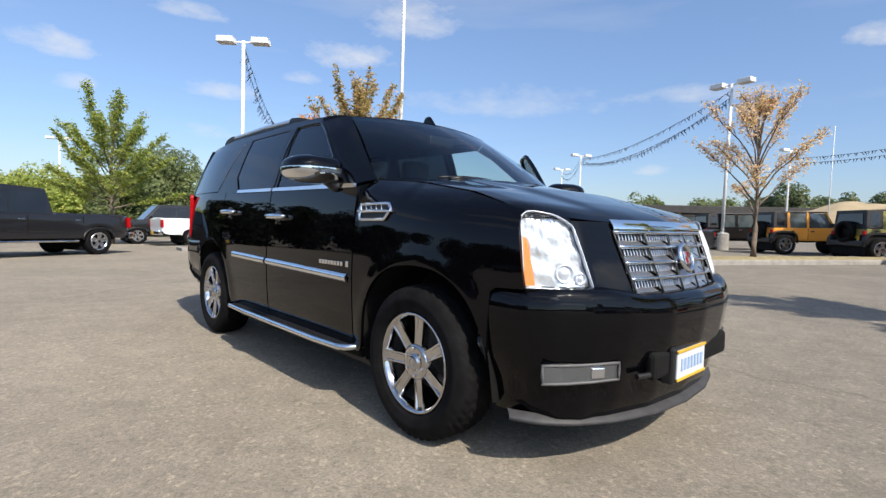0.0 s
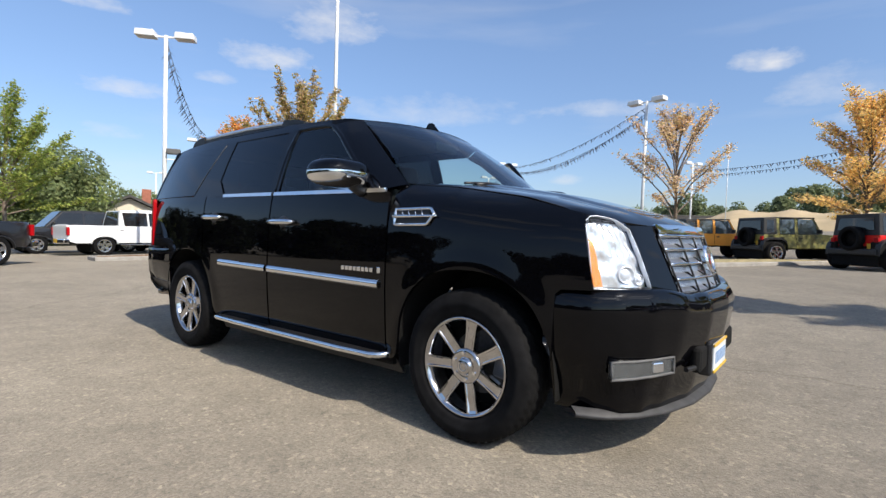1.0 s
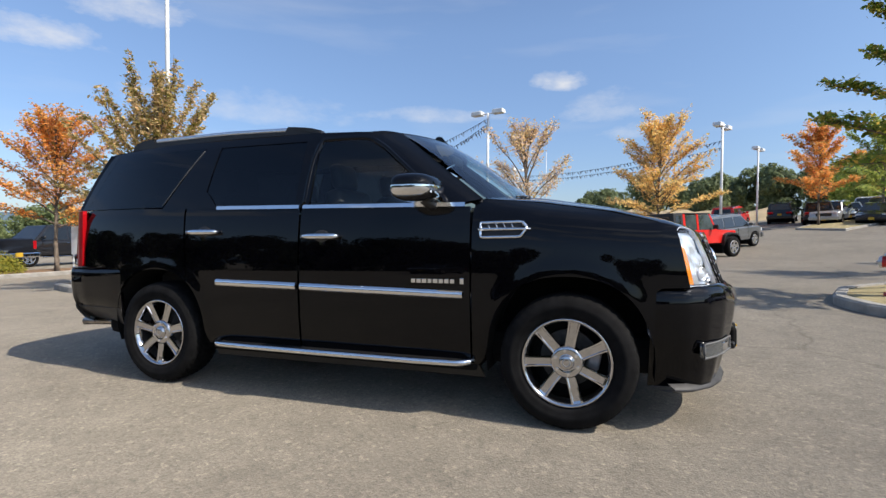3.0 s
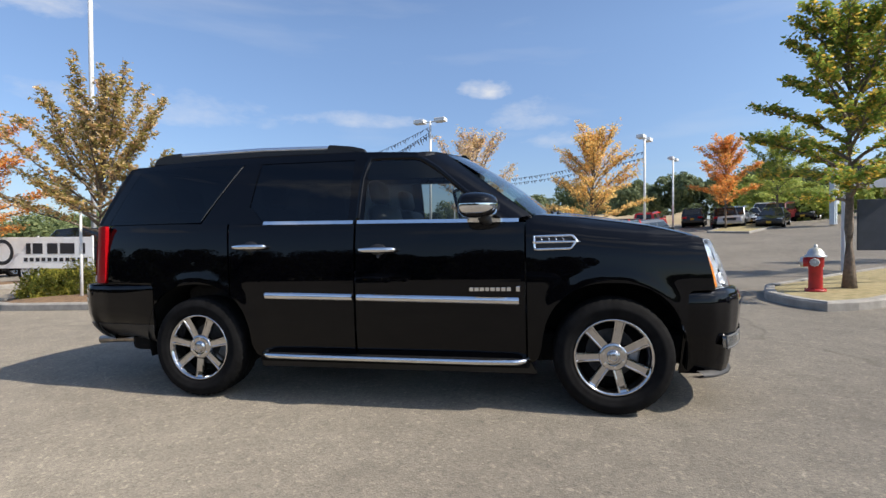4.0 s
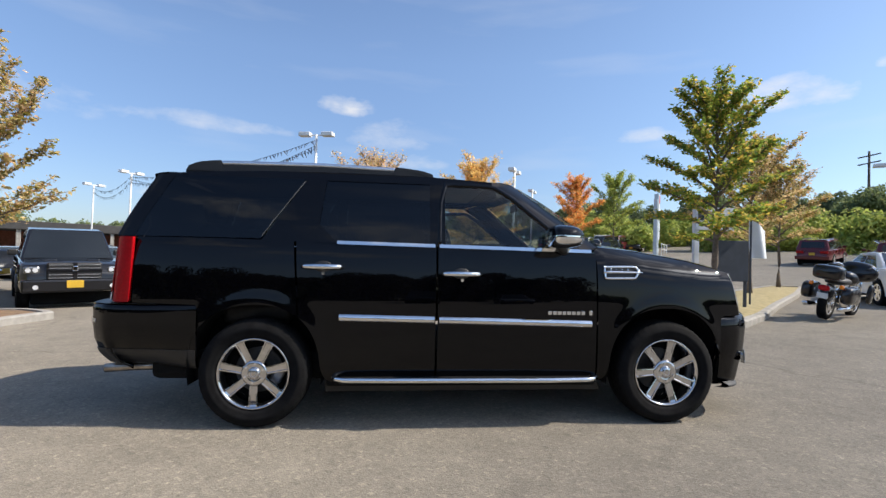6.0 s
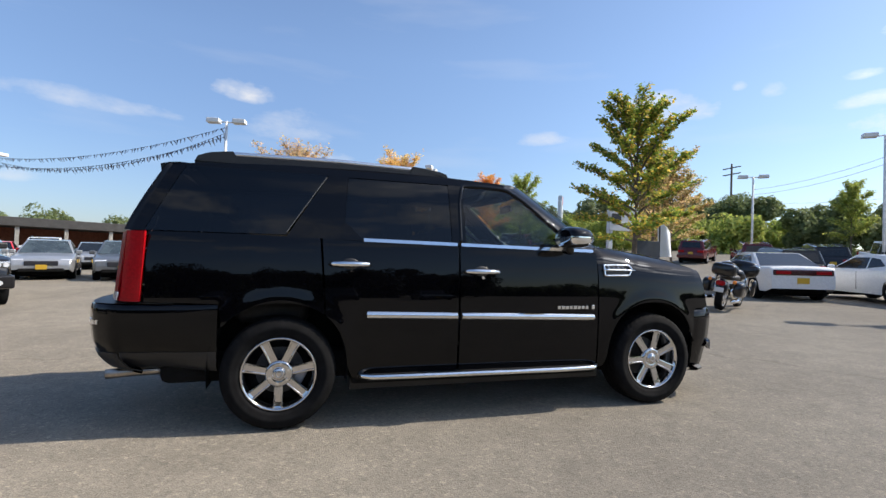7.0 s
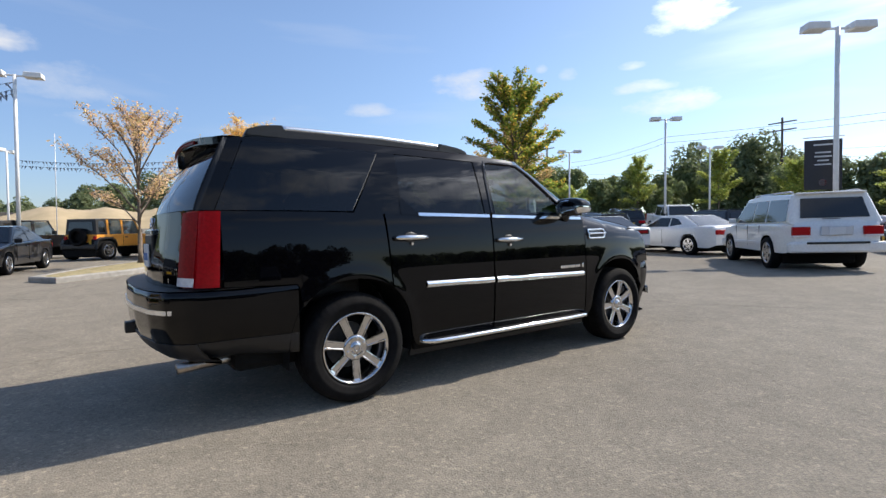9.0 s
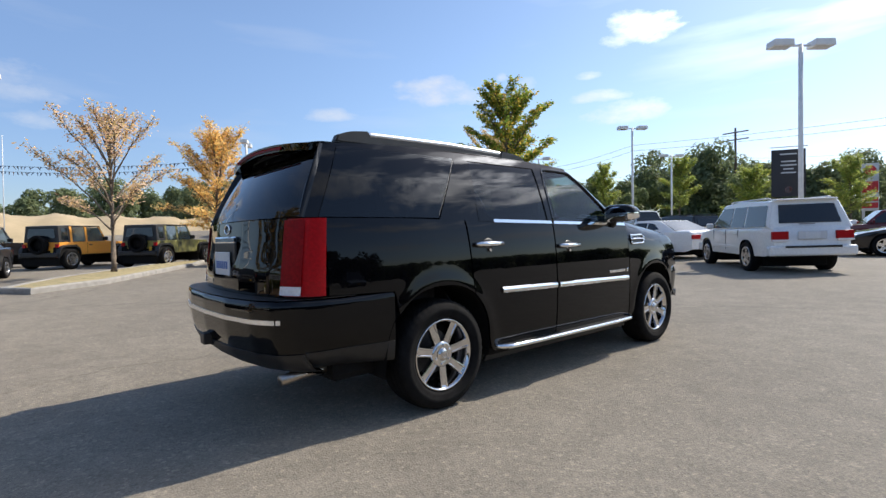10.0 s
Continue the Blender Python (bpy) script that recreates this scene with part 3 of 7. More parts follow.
        for y0, y1, owner, sh in ((-0.90, 0.215, door, shift), (0.245, 0.935, rear, None)):
            za, zb = 1.254 + 0.016 * (y0 + 0.9), 1.254 + 0.016 * (y1 + 0.9)
            side_panel("belt_strip", [(y0, za + 0.010), (y1, zb + 0.010)], [(y0, za + 0.034), (y1, zb + 0.034)], s, owner, C, 16, 4, off=0.009, depth=0.012, label="chrome belt strip", shift=sh)
        for y0, y1, owner, sh in ((-0.893, 0.212, door, shift), (0.246, 0.905, rear, None)):
            za, zb = 0.728 + 0.019 * (y0 + 0.893), 0.728 + 0.019 * (y1 + 0.893)
            bb, tt = along([(y0, za), (y1, zb)], 16), along([(y0, za + 0.047), (y1, zb + 0.047)], 16)

            def mould(u, v, bb=bb, tt=tt, sh=sh):
                i = round(u * 16)
                y, z = bb[i] * (1 - v) + tt[i] * v
                p = Vector((s * (side_x(y, z) + 0.006 + 0.014 * math.sin(math.pi * min(1, max(0, v))) ** 0.6), y, z))
                return sh @ p if sh is not None else p
            sheet("side_moulding", mould, 16, 8, C, owner, 0.012 * s, "chrome side moulding")
        # door handles: dark cup, chrome pull
        for y0, z0, owner, sh in ((0.058, 1.098, door, shift), (1.026, 1.135, rear, None)):
            x = side_x(y0, z0)
            v, f = tube([(s * (x + 0.004), y0 - 0.14, z0), (s * (x + 0.036), y0 - 0.115, z0), (s * (x + 0.046), y0 - 0.03, z0), (s * (x + 0.046), y0 + 0.05, z0), (s * (x + 0.036), y0 + 0.115, z0), (s * (x + 0.004), y0 + 0.14, z0)],
                        [0.013, 0.017, 0.019, 0.019, 0.017, 0.013], 12)
            h = link_mesh("door_handle", v, f, C, owner, "chrome door handle")
            bm = bmesh.new()
            bmesh.ops.create_uvsphere(bm, u_segments=20, v_segments=10, radius=1.0, matrix=Matrix.Translation((s * (x - 0.001), y0, z0)) @ Matrix.Diagonal((0.010, 0.062, 0.040, 1)))
            cup = part("handle_cup", bm, T, owner, smooth=True)
            bm = cyl_bm(0.011, 0.011, (s * (x + 0.02), y0 - 0.005, z0 - 0.045), (s * (x - 0.02), y0 - 0.005, z0 - 0.045), 12)
            lock = part("lock", bm, C, owner)
            if sh is not None:
                for o in (h, cup, lock):
                    o.matrix_basis = sh
        # fender vent
        vent_out = [(-0.995, 1.165), (-1.235, 1.168), (-1.262, 1.135), (-1.225, 1.085), (-1.0, 1.082)]
        pts = along(vent_out + vent_out[:1], 40)
        v, f = tube([(s * (side_x(y, z, True) + 0.008), y, z) for y, z in pts[:-1]], 0.009, 8, True)
        vent = link_mesh("fender_vent", v, f, C, car, "chrome fender vent")
        side_panel("vent_mesh", [(-1.0, 1.085), (-1.225, 1.088)], [(-1.0, 1.162), (-1.235, 1.165)], s, vent, T, 8, 4, off=0.003, depth=0.004, fender=True)
        v, f = tube([(s * (side_x(y, 1.128, True) + 0.014), y, 1.128) for y in np.linspace(-0.985, -1.285, 8)], [0.010, 0.010, 0.009, 0.009, 0.008, 0.008, 0.007, 0.004], 8)
        link_mesh("vent_bar", v, f, C, vent)
        for i in range(4):
            y = -1.05 - 0.045 * i
            v, f = tube([(s * (side_x(y, 1.145, True) + 0.008), y, 1.134), (s * (side_x(y, 1.16, True) + 0.006), y + 0.012, 1.158)], 0.004, 6)
            link_mesh("vent_fin", v, f, C, vent)
        # window frame of the door
        frame_pts = along([(-0.80, 1.268), (-0.52, 1.50), (-0.33, 1.665), (-0.20, 1.748), (0.0, 1.757), (0.17, 1.755), (0.205, 1.60), (0.215, 1.284)], 30)
        v, f = tube([Vector((s * (side_x(y, z) - 0.012), y, z)) for y, z in frame_pts], 0.020, 8)
        fr_ob = link_mesh("window_frame", v, f, P, door)
        if not near:
            fr_ob.matrix_basis = swing
            side_panel("door_card", [(-0.90, 0.36), (0.20, 0.35)], [(-0.90, 1.25), (0.20, 1.27)], s, door, M["leather"], 12, 10, off=-0.06, shift=shift)
        # wheel arch liners
        for cy in (-AXLE, AXLE):
            pts = arch(cy, -8, 188, 26, 0.449, 0.477)

            def liner(u, v, pts=pts):
                y, z = pts[round(u * 26)]
                return (s * (side_x(y, z, cy < 0) - 0.012 - 0.36 * v), y, z)
            sheet("arch_liner", liner, 26, 3, M["liner"], car, 0)
            bm = prism_bm(pts, s * 0.60, s * 0.605)
            part("arch_wall", bm, M["liner"], car)
        # running board with a bright edge
        bm = box_bm((0.15, 1.80, 0.035), (s * 0.955, 0.0, 0.355), 0.012)
        board = part("running_board", bm, T, car, "black running board with chrome edge")
        pts = [(s * 0.90, -0.955, 0.372), (s * 0.985, -0.935, 0.366), (s * 1.025, -0.875, 0.362), (s * 1.04, -0.6, 0.361), (s * 1.042, 0, 0.362), (s * 1.04, 0.6, 0.363), (s * 1.03, 0.86, 0.364), (s * 0.99, 0.93, 0.366), (s * 0.90, 0.955, 0.37)]
        v, f = tube(along(pts, 60), 0.019, 12)
        link_mesh("chrome_edge", v, f, C, board, "chrome running board edge")
        side_panel("rocker", [(-1.0, 0.255), (1.0, 0.25)], [(-0.96, 0.34), (1.0, 0.33)], s, car, T, 16, 4, off=-0.05)
        # door mirror
        col = [Vector((s * 0.925, -0.70, 1.27)), Vector((s * 0.965, -0.685, 1.285)), Vector((s * 1.0, -0.65, 1.315))]
        v, f = tube(col, [0.042, 0.034, 0.028], 12)
        mirror = link_mesh("mirror", v, f, T, door, "black door mirror with chrome lower half")
        bm = bmesh.new()
        bmesh.ops.create_uvsphere(bm, u_segments=36, v_segments=24, radius=1.0)
        for vv in bm.verts:
            x, y, z = vv.co
            sx = math.copysign(abs(x) ** 0.62, x) * 0.165
            sz = math.copysign(abs(z) ** 0.72, z) * (0.088 if z > 0 else 0.076) * (1 - 0.12 * x * s)
            sy = (math.copysign(abs(y) ** 0.8, y)) * (0.165 if y < 0 else 0.075)
            vv.co = (s * 1.078 + sx, -0.615 + sy + 0.02 * x * s, 1.366 + sz)
        low = bmesh.new()
        low_me = bpy.data.meshes.new("tmp")
        bm.to_mesh(low_me)
        low.from_mesh(low_me)
        bpy.data.meshes.remove(low_me)
        cut = Vector((0, 0, 1.374))
        bmesh.ops.bisect_plane(bm, geom=bm.verts[:] + bm.edges[:] + bm.faces[:], plane_co=cut, plane_no=(0, 0.0, 1), clear_inner=True)
        bmesh.ops.bisect_plane(low, geom=low.verts[:] + low.edges[:] + low.faces[:], plane_co=cut, plane_no=(0, 0.0, 1), clear_outer=True)
        for vv in low.verts:
            vv.co.x = s * 1.078 + (vv.co.x - s * 1.078) * 1.015
            vv.co.y = -0.615 + (vv.co.y + 0.615) * 1.03
        caps = [part("mirror_cap", bm, P, mirror, "gloss black mirror cap", True), part("mirror_skirt", low, C, mirror, "chrome mirror skirt", True)]
        bm = bmesh.new()
        bmesh.ops.create_uvsphere(bm, u_segments=20, v_segments=10, radius=1.0, matrix=Matrix.Translation((s * 1.078, -0.555, 1.366)) @ Matrix.Diagonal((0.126, 0.012, 0.066, 1)))
        caps.append(part("mirror_glass", bm, C, mirror, "mirror glass", True))
        if not near:
            mirror.matrix_basis = swing
        # roof rail: bright bar with black feet
        def rail_z(y):
            return float(np.interp(y, (0.24, 0.34, 0.55, 1.1, 1.8, 1.98, 2.08), (1.832, 1.858, 1.882, 1.898, 1.893, 1.872, 1.838)))
        ys = np.linspace(0.50, 1.86, 24)
        v, f = tube([(s * 0.648, y, rail_z(y) - 0.003) for y in ys], 0.020, 16)
        rail = link_mesh("roof_rail", v, f, M["rail_metal"], car, "bright metal roof rail with black feet")
        part("rail_base", prism_bm([(y, rail_z(y) - 0.020) for y in ys] + [(y, 1.80) for y in ys[::-1]], s * 0.634, s * 0.676), T, rail)
        for y0, y1 in ((0.24, 0.555), (1.815, 2.08)):
            prof = [(y0, rail_z(y0) - 0.012)] + [(y, rail_z(y) + 0.020) for y in np.linspace(y0 + 0.02, y1 - 0.02, 6)] + [(y1, rail_z(y1) - 0.012)]
            low_line = [(y1, 1.815), (y0, 1.815)]
            bm = prism_bm(prof + low_line, s * 0.612, s * 0.678)
            bmesh.ops.bevel(bm, geom=[e for e in bm.edges if abs(e.verts[0].co.x - e.verts[1].co.x) < 1e-5], offset=0.010, segments=2, affect="EDGES")
            part("rail_foot", bm, T, rail)
        # head lamp: stepped bowl, clear lens, amber marker
        TO, TI, BI, BO = Vector((0.872, -2.015, 1.134)), Vector((0.688, -2.135, 1.098)), Vector((0.662, -2.245, 0.808)), Vector((0.902, -2.075, 0.820))
        out_dir = Vector((0.62, -0.74, 0.26))

        def lamp(u, v, out=0.0, rounded=True):
            if rounded:
                v = v * (1 - 0.10 * (max(0.0, 0.22 - u) / 0.22) ** 2 - 0.10 * (max(0.0, u - 0.6) / 0.4) ** 2)
            p = BO.lerp(BI, u).lerp(TO.lerp(TI, u), v)
            p = p + out_dir * (0.018 * math.sin(math.pi * u) + 0.010 * math.sin(math.pi * v) + out)
            return Vector((s * p.x, p.y, p.z))

        def bowl(u, v):
            dish = 0.006 * math.cos(u * 9.0 + 2.0 * v) * math.cos(v * 17.0) + 0.0035 * abs(math.sin(u * 24.0 + 2.0 * v)) * (1 if v > 0.45 else 0.3)
            return lamp(0.015 + 0.97 * u, 0.015 + 0.97 * v, -0.034 + dish)
        head = sheet("head_lamp", bowl, 48, 64, M["head_bowl"], car, 0, "large clear head lamp with amber side marker")
        sheet("lamp_lens", lambda u, v: lamp(u, v, 0.004), 20, 16, M["lens"], head, 0)
        ring = [lamp(u, 0) for u in np.linspace(0, 1, 9)] + [lamp(1, v) for v in np.linspace(0.1, 0.9, 8)] + [lamp(u, 1) for u in np.linspace(1, 0, 9)] + [lamp(0, v) for v in np.linspace(0.9, 0.1, 8)]
        v, f = tube(ring, 0.0022, 6, True)
        link_mesh("lamp_rim", v, f, M["lamp_bowl"], head)
        sheet("lamp_corner", lambda u, v: Vector(lamp(u, 1, -0.001)).lerp(Vector(lamp(u, 1, -0.001, False)) + Vector((-s * 0.006, 0.008, 0.003)), v), 24, 2, P, car, 0)
        sheet("lamp_wall", lambda u, v: Vector(ring[round(u * 34) % 34]) + Vector((-s * 0.022 * v, 0.030 * v, -0.009 * v)), 34, 2, M["lamp_bowl"], head, 0)
        sheet("amber_marker", lambda u, v: lamp(0.005 + (0.145 - 0.06 * v) * u, 0.03 + v * (0.70 - 0.10 * u), 0.001), 5, 10, M["amber"], head, -0.004 * s, "amber side marker")
        for a, b, r in ((0.62, 0.22, 0.036), (0.86, 0.18, 0.022)):
            p = lamp(a, b, -0.030)
            v, f = lathe([(-0.012, 0.001), (-0.010, r * 0.5), (-0.004, r * 0.72), (-0.002, r * 0.78), (-0.012, r * 0.92), (-0.013, r), (-0.004, r * 1.06)], 28)
            link_mesh("projector", v, f, M["lamp_bowl"], head, "", True, Matrix.Translation(p) @ Matrix.Rotation(radians(90 + 40 * s), 4, "Z"))

        def filler(u, v):
            z = 0.785 + v * 0.307
            a = (0.652 + 0.04 * v) + ((0.445 + 0.045 * v) - (0.652 + 0.04 * v)) * u
            return nose(s * a, z, 0.004)
        sheet("nose_panel", filler, 10, 10, P, car, -0.015 * s)
        # fog lamp
        fog_pts = along([(0.872, -2.148), (0.80, -2.208), (0.70, -2.266), (0.585, -2.316)], 10)

        def fog(u, v, out=0.004):
            x, y = fog_pts[round(u * 10)]
            return (s * (x + 0.4 * out), y - out, 0.447 + 0.008 * u + v * (0.074 - 0.006 * u))
        fl = sheet("fog_lamp", fog, 10, 5, M["fog_bowl"], car, -0.02 * s, "rectangular fog lamp")
        sheet("fog_lens", lambda u, v: fog(u, v, 0.010), 10, 5, M["lens"], fl, -0.006 * s)
        rim = [fog(u, 0, 0.008) for u in np.linspace(0, 1, 11)] + [fog(1, v, 0.008) for v in (0.33, 0.66)] + [fog(u, 1, 0.008) for u in np.linspace(1, 0, 11)] + [fog(0, v, 0.008) for v in (0.66, 0.33)]
        v, f = tube(rim, 0.006, 6, True)
        link_mesh("fog_bezel", v, f, M["grey_trim"], fl)
        part("fog_reflector", box_bm((0.06, 0.02, 0.045), (0, 0, 0), 0.006, rot=Matrix.Rotation(radians(s * 28), 4, "Z")), M["chrome"], fl, "", False, Matrix.Translation(fog(0.72, 0.5, 0.004)))
        # tail lamp, wrapping round the corner
        idx = [i for i in range(41) if REAR[i, 0] >= 0.755]
        tl = REAR[idx[0]:]

        def tail_lamp(u, v):
            x, y = tl[round(u * (len(tl) - 1))]
            z = 0.875 + v * 0.442
            return (s * (x + 0.006 * math.sin(math.pi * u)), y + 0.045 * (1 - v) * (1 - 0.6 * u) + 0.012 * math.sin(math.pi * u), z)
        lamp_ob = sheet("tail_lamp", tail_lamp, len(tl) - 1, 14, M["red_lens"], car, -0.03 * s, "tall red tail lamp")
        inner = REAR[[i for i in range(41) if 0.757 <= REAR[i, 0] <= 0.915]]

        def tail_inner(u, v):
            x, y = inner[round(u * (len(inner) - 1))]
            return (s * x, y + 0.018 + 0.045 * (1 - (0.14 + 0.85 * v)), 0.935 + v * 0.375)
        sheet("inner_lens", tail_inner, len(inner) - 1, 6, M["dark_red_lens"], lamp_ob, -0.006 * s, "smoked dark red lens")

        def reverse(u, v):
            x, y = inner[round(u * (len(inner) - 1))]
            return (s * x, y + 0.064 - 0.006 * v, 0.882 + v * 0.05)
        sheet("reverse_lens", reverse, len(inner) - 1, 3, M["white_lens"], lamp_ob, -0.006 * s, "white reversing lens")

    # hood, cowl, screen, roof
    def hood(u, v):
        a = 2 * u - 1
        ye = -0.985 - 1.045 * v
        hw = side_x(ye, fender_top(ye), True) + 0.003
        x = a * hw
        y0 = -0.985 - 0.20 * (1 - a * a)
        y1 = nose(abs(x), 1.1)[1] - 0.004
        y = y0 + (y1 - y0) * v
        roll = 0.030 * max(0, (v - 0.88) / 0.12) ** 2
        dome = 0.014 / (1 + math.exp((abs(x) - 0.44) / 0.02)) * min(1, (1 - v) * 5)
        z = fender_top(ye) * a ** 4 + fender_top(y) * (1 - a ** 4)
        return (x, y, z + 0.045 * (1 - a * a) ** 0.8 * (1 - 0.35 * v) + dome - roll)
    sheet("hood", hood, 60, 34, P, car, -0.015, "long glossy black hood")

    def cowl(u, v):
        a = 2 * u - 1
        y0 = -0.99 - 0.20 * (1 - a * a)
        return (a * (0.87 + 0.0 * v), y0 + 0.06 * v + 0.012, 1.300 + 0.03 * (1 - a * a) - 0.012 * math.sin(math.pi * v) + 0.01 * v)
    sheet("cowl", cowl, 24, 4, T, car, 0.02)

    def screen_fn(u, v):
        a = 2 * u - 1
        xw = 0.868 - 0.211 * v
        y = (-0.985 - 0.20 * (1 - a * a)) * (1 - v) + (-0.365 - 0.13 * (1 - a * a)) * v
        z = 1.318 + (0.470 + 0.022 * (1 - a * a)) * v + 0.03 * math.sin(math.pi * v)
        return (a * xw, y, z)
    ws = sheet("windscreen", screen_fn, 26, 16, M["glass_clear"], car, 0, "raked clear windscreen")
    sheet("windscreen_shade", lambda u, v: Vector(screen_fn(u, 0.90 + 0.1 * v)) + Vector((0, 0.004, -0.004)), 26, 3, M["glass_dark"], ws, 0)
    for x0, x1, lift in ((-0.52, 0.10, 0.0), (0.08, 0.68, 0.004)):
        pts = [(x0 + (x1 - x0) * t, -1.155 + 0.03 * t + 0.16 * (((x0 + (x1 - x0) * t)) ** 2) * 0.8, 1.345 + 0.018 * math.sin(math.pi * t) + lift) for t in np.linspace(0, 1, 9)]
        v, f = tube(pts, 0.008, 6)
        w = link_mesh("wiper", v, f, T, car, "black windscreen wiper")
        v, f = tube([(x0 + 0.3, -1.16, 1.360 + lift), (x0 + 0.14, -1.175, 1.352), (x0 + 0.05, -1.17, 1.335)], [0.007, 0.011, 0.014], 6)
        link_mesh("wiper_arm", v, f, T, w)

    def roof(u, v):
        a = 2 * u - 1
        y = -0.37 - 0.13 * (1 - a * a) * (1 - v) + v * 2.60
        hw = float(np.interp(y + 0.13 * (1 - a * a) * (1 - v), (-0.37, -0.19, 0.0, 1.8, 2.3), (0.657, 0.762, 0.752, 0.745, 0.715)))
        z = roof_mid(y) - 0.052 * a * a - 0.010 * a ** 6
        edge_z = 1.788 + 0.022 * (1 - a * a)
        y_f = -0.37 - 0.13 * (1 - a * a)
        z += (edge_z - (roof_mid(y_f) - 0.052 * a * a - 0.010 * a ** 6)) * math.exp(-v / 0.05)
        return (a * hw, y, z)
    sheet("roof", roof, 30, 60, P, car, 0.012, "glossy black roof")
    # rear spoiler with a high brake lamp
    def spoiler(u, v):
        a = 2 * u - 1
        y = 2.12 + v * (0.235 - 0.075 * a * a)
        return (a * (0.72 - 0.02 * v), y, 1.845 - 0.045 * a * a + 0.012 * math.sin(math.pi * v * 0.8) - 0.022 * v)
    sp = sheet("spoiler", spoiler, 26, 8, P, car, 0.045, "black roof spoiler with brake lamp")
    sheet("spoiler_underside", lambda u, v: Vector(spoiler(u, v)) - Vector((0, 0.005 + 0.03 * (1 - v), 0.045)), 26, 4, P, sp, 0)
    def under(u, v):
        return Vector(spoiler(u, v)) - Vector((0, 0.005 + 0.03 * (1 - v), 0.045))
    for e in (0.0, 1.0):
        sheet("spoiler_end", lambda u, v: Vector(spoiler(e, u)).lerp(under(e, u), v), 8, 2, P, sp, 0)
    sheet("spoiler_lip", lambda u, v: Vector(spoiler(u, 1.0)).lerp(under(u, 1.0), v), 26, 2, P, sp, 0)
    sheet("brake_lamp", lambda u, v: Vector(spoiler(0.2 + 0.6 * u, 1.0)) + Vector((0, 0.002, -0.036 + 0.02 * v)), 16, 2, M["dark_red_lens"], sp, 0.01)
    bm = prism_bm([(-0.49, 1.80), (-0.42, 1.885), (-0.38, 1.885), (-0.34, 1.83)], -0.014, 0.014)
    bmesh.ops.bevel(bm, geom=bm.edges[:], offset=0.006, segments=2, affect="EDGES")
    part("roof_antenna", bm, P, car, "small black fin antenna")

    # tail: glass, gate
    def back_glass(u, v):
        a = 2 * u - 1
        hw = 0.835 - 0.115 * v
        y = 2.52 - (0.122 - 0.074 * v) * a * a - 0.275 * v ** 1.25
        return (a * hw, y, 1.330 + 0.455 * v)
    sheet("rear_glass", back_glass, 24, 14, M["glass_dark"], car, 0, "dark tinted rear glass")

    def corner(u, v, s):
        hw = 0.835 - 0.115 * v
        y = 2.52 - (0.122 - 0.074 * v) - 0.275 * v ** 1.25
        p = Vector((s * hw, y, 1.330 + 0.455 * v))
        yq, zq = 2.40 - 0.20 * v, 1.324 + 0.458 * v
        q = Vector((s * side_x(yq, zq), yq, zq))
        r = p.lerp(q, u)
        r.y += 0.03 * math.sin(math.pi * u)
        r.x += s * 0.02 * math.sin(math.pi * u)
        return r
    for s in (-1, 1):
        sheet("rear_corner", lambda u, v: corner(u, v, s), 6, 12, P, car, 0)

    def gate(u, v):
        a = 2 * u - 1
        t = abs(a) * 0.755
        y = float(np.interp(t, REAR[:, 0], REAR[:, 1]))
        z = 0.865 + 0.457 * v
        y += 0.045 * (1 - v) + 0.014 * math.exp(-(((z - 1.0) / 0.12) ** 2))
        return (math.copysign(t, a), y, z)
    tg = sheet("tailgate", gate, 30, 16, P, car, -0.02, "glossy black tailgate")
    # plate recess, chrome surround, plate bars
    yb = 2.574
    bm = box_bm((0.44, 0.02, 0.26), (0, yb - 0.004, 1.06), 0.008)
    part("plate_recess", bm, T, tg)
    bm = box_bm((0.42, 0.026, 0.05), (0, yb - 0.006, 1.205), 0.012)
    part("plate_light_bar", bm, C, tg, "chrome bar above the plate")
    bm = box_bm((0.305, 0.008, 0.155), (0, yb + 0.02, 1.05), 0.008)
    pl = part("number_plate", bm, M["plate"], tg, "white number plate with blue marks")
    for i in range(6):
        part("plate_mark", box_bm((0.022, 0.004, 0.05), (-0.105 + 0.042 * i, yb + 0.026, 1.04)), M["plate_blue"], pl)
    badge_at = Matrix.Translation((-0.60, 2.535, 0.905)) @ Matrix.Rotation(radians(277), 4, "Z")
    for i, w in enumerate((0.024, 0.021, 0.025, 0.022, 0.024, 0.021, 0.025, 0.024, 0.022)):
        part("badge_letter", box_bm((0.004, w, 0.026), (0, i * 0.040, 0)), C, tg, at=badge_at)
    ring = [(0.052 * math.cos(w), 2.556, 1.275 + 0.03 * math.sin(w)) for w in np.linspace(0, 2 * math.pi, 25)[:-1]]
    v, f = tube(ring, 0.006, 6, True)
    link_mesh("tail_crest", v, f, C, tg)

    # rear bumper
    def rear_bumper(u, v):
        t = 2 * u - 1
        k = abs(t) * 48
        x = np.interp(k, range(49), TAIL[:, 0])
        y = np.interp(k, range(49), TAIL[:, 1])
        z, inset = along([(0.862, 0.035), (0.858, 0.008), (0.838, 0.0), (0.72, 0.0), (0.62, 0.012), (0.52, 0.05), (0.455, 0.11), (0.43, 0.18)], 16)[round(v * 16)]
        fade = 1.0 if y > 2.2 else max(0.18, (y - 1.8) / 0.4)
        nx, ny = (0.35, 0.94) if y > 2.45 else (1.0, 0.2)
        return (math.copysign(max(x - inset * nx * fade, 0), t), y - inset * ny * fade, z)
    rb = sheet("rear_bumper", rear_bumper, 96, 16, P, car, 0.02, "deep black rear bumper with a satin strip")

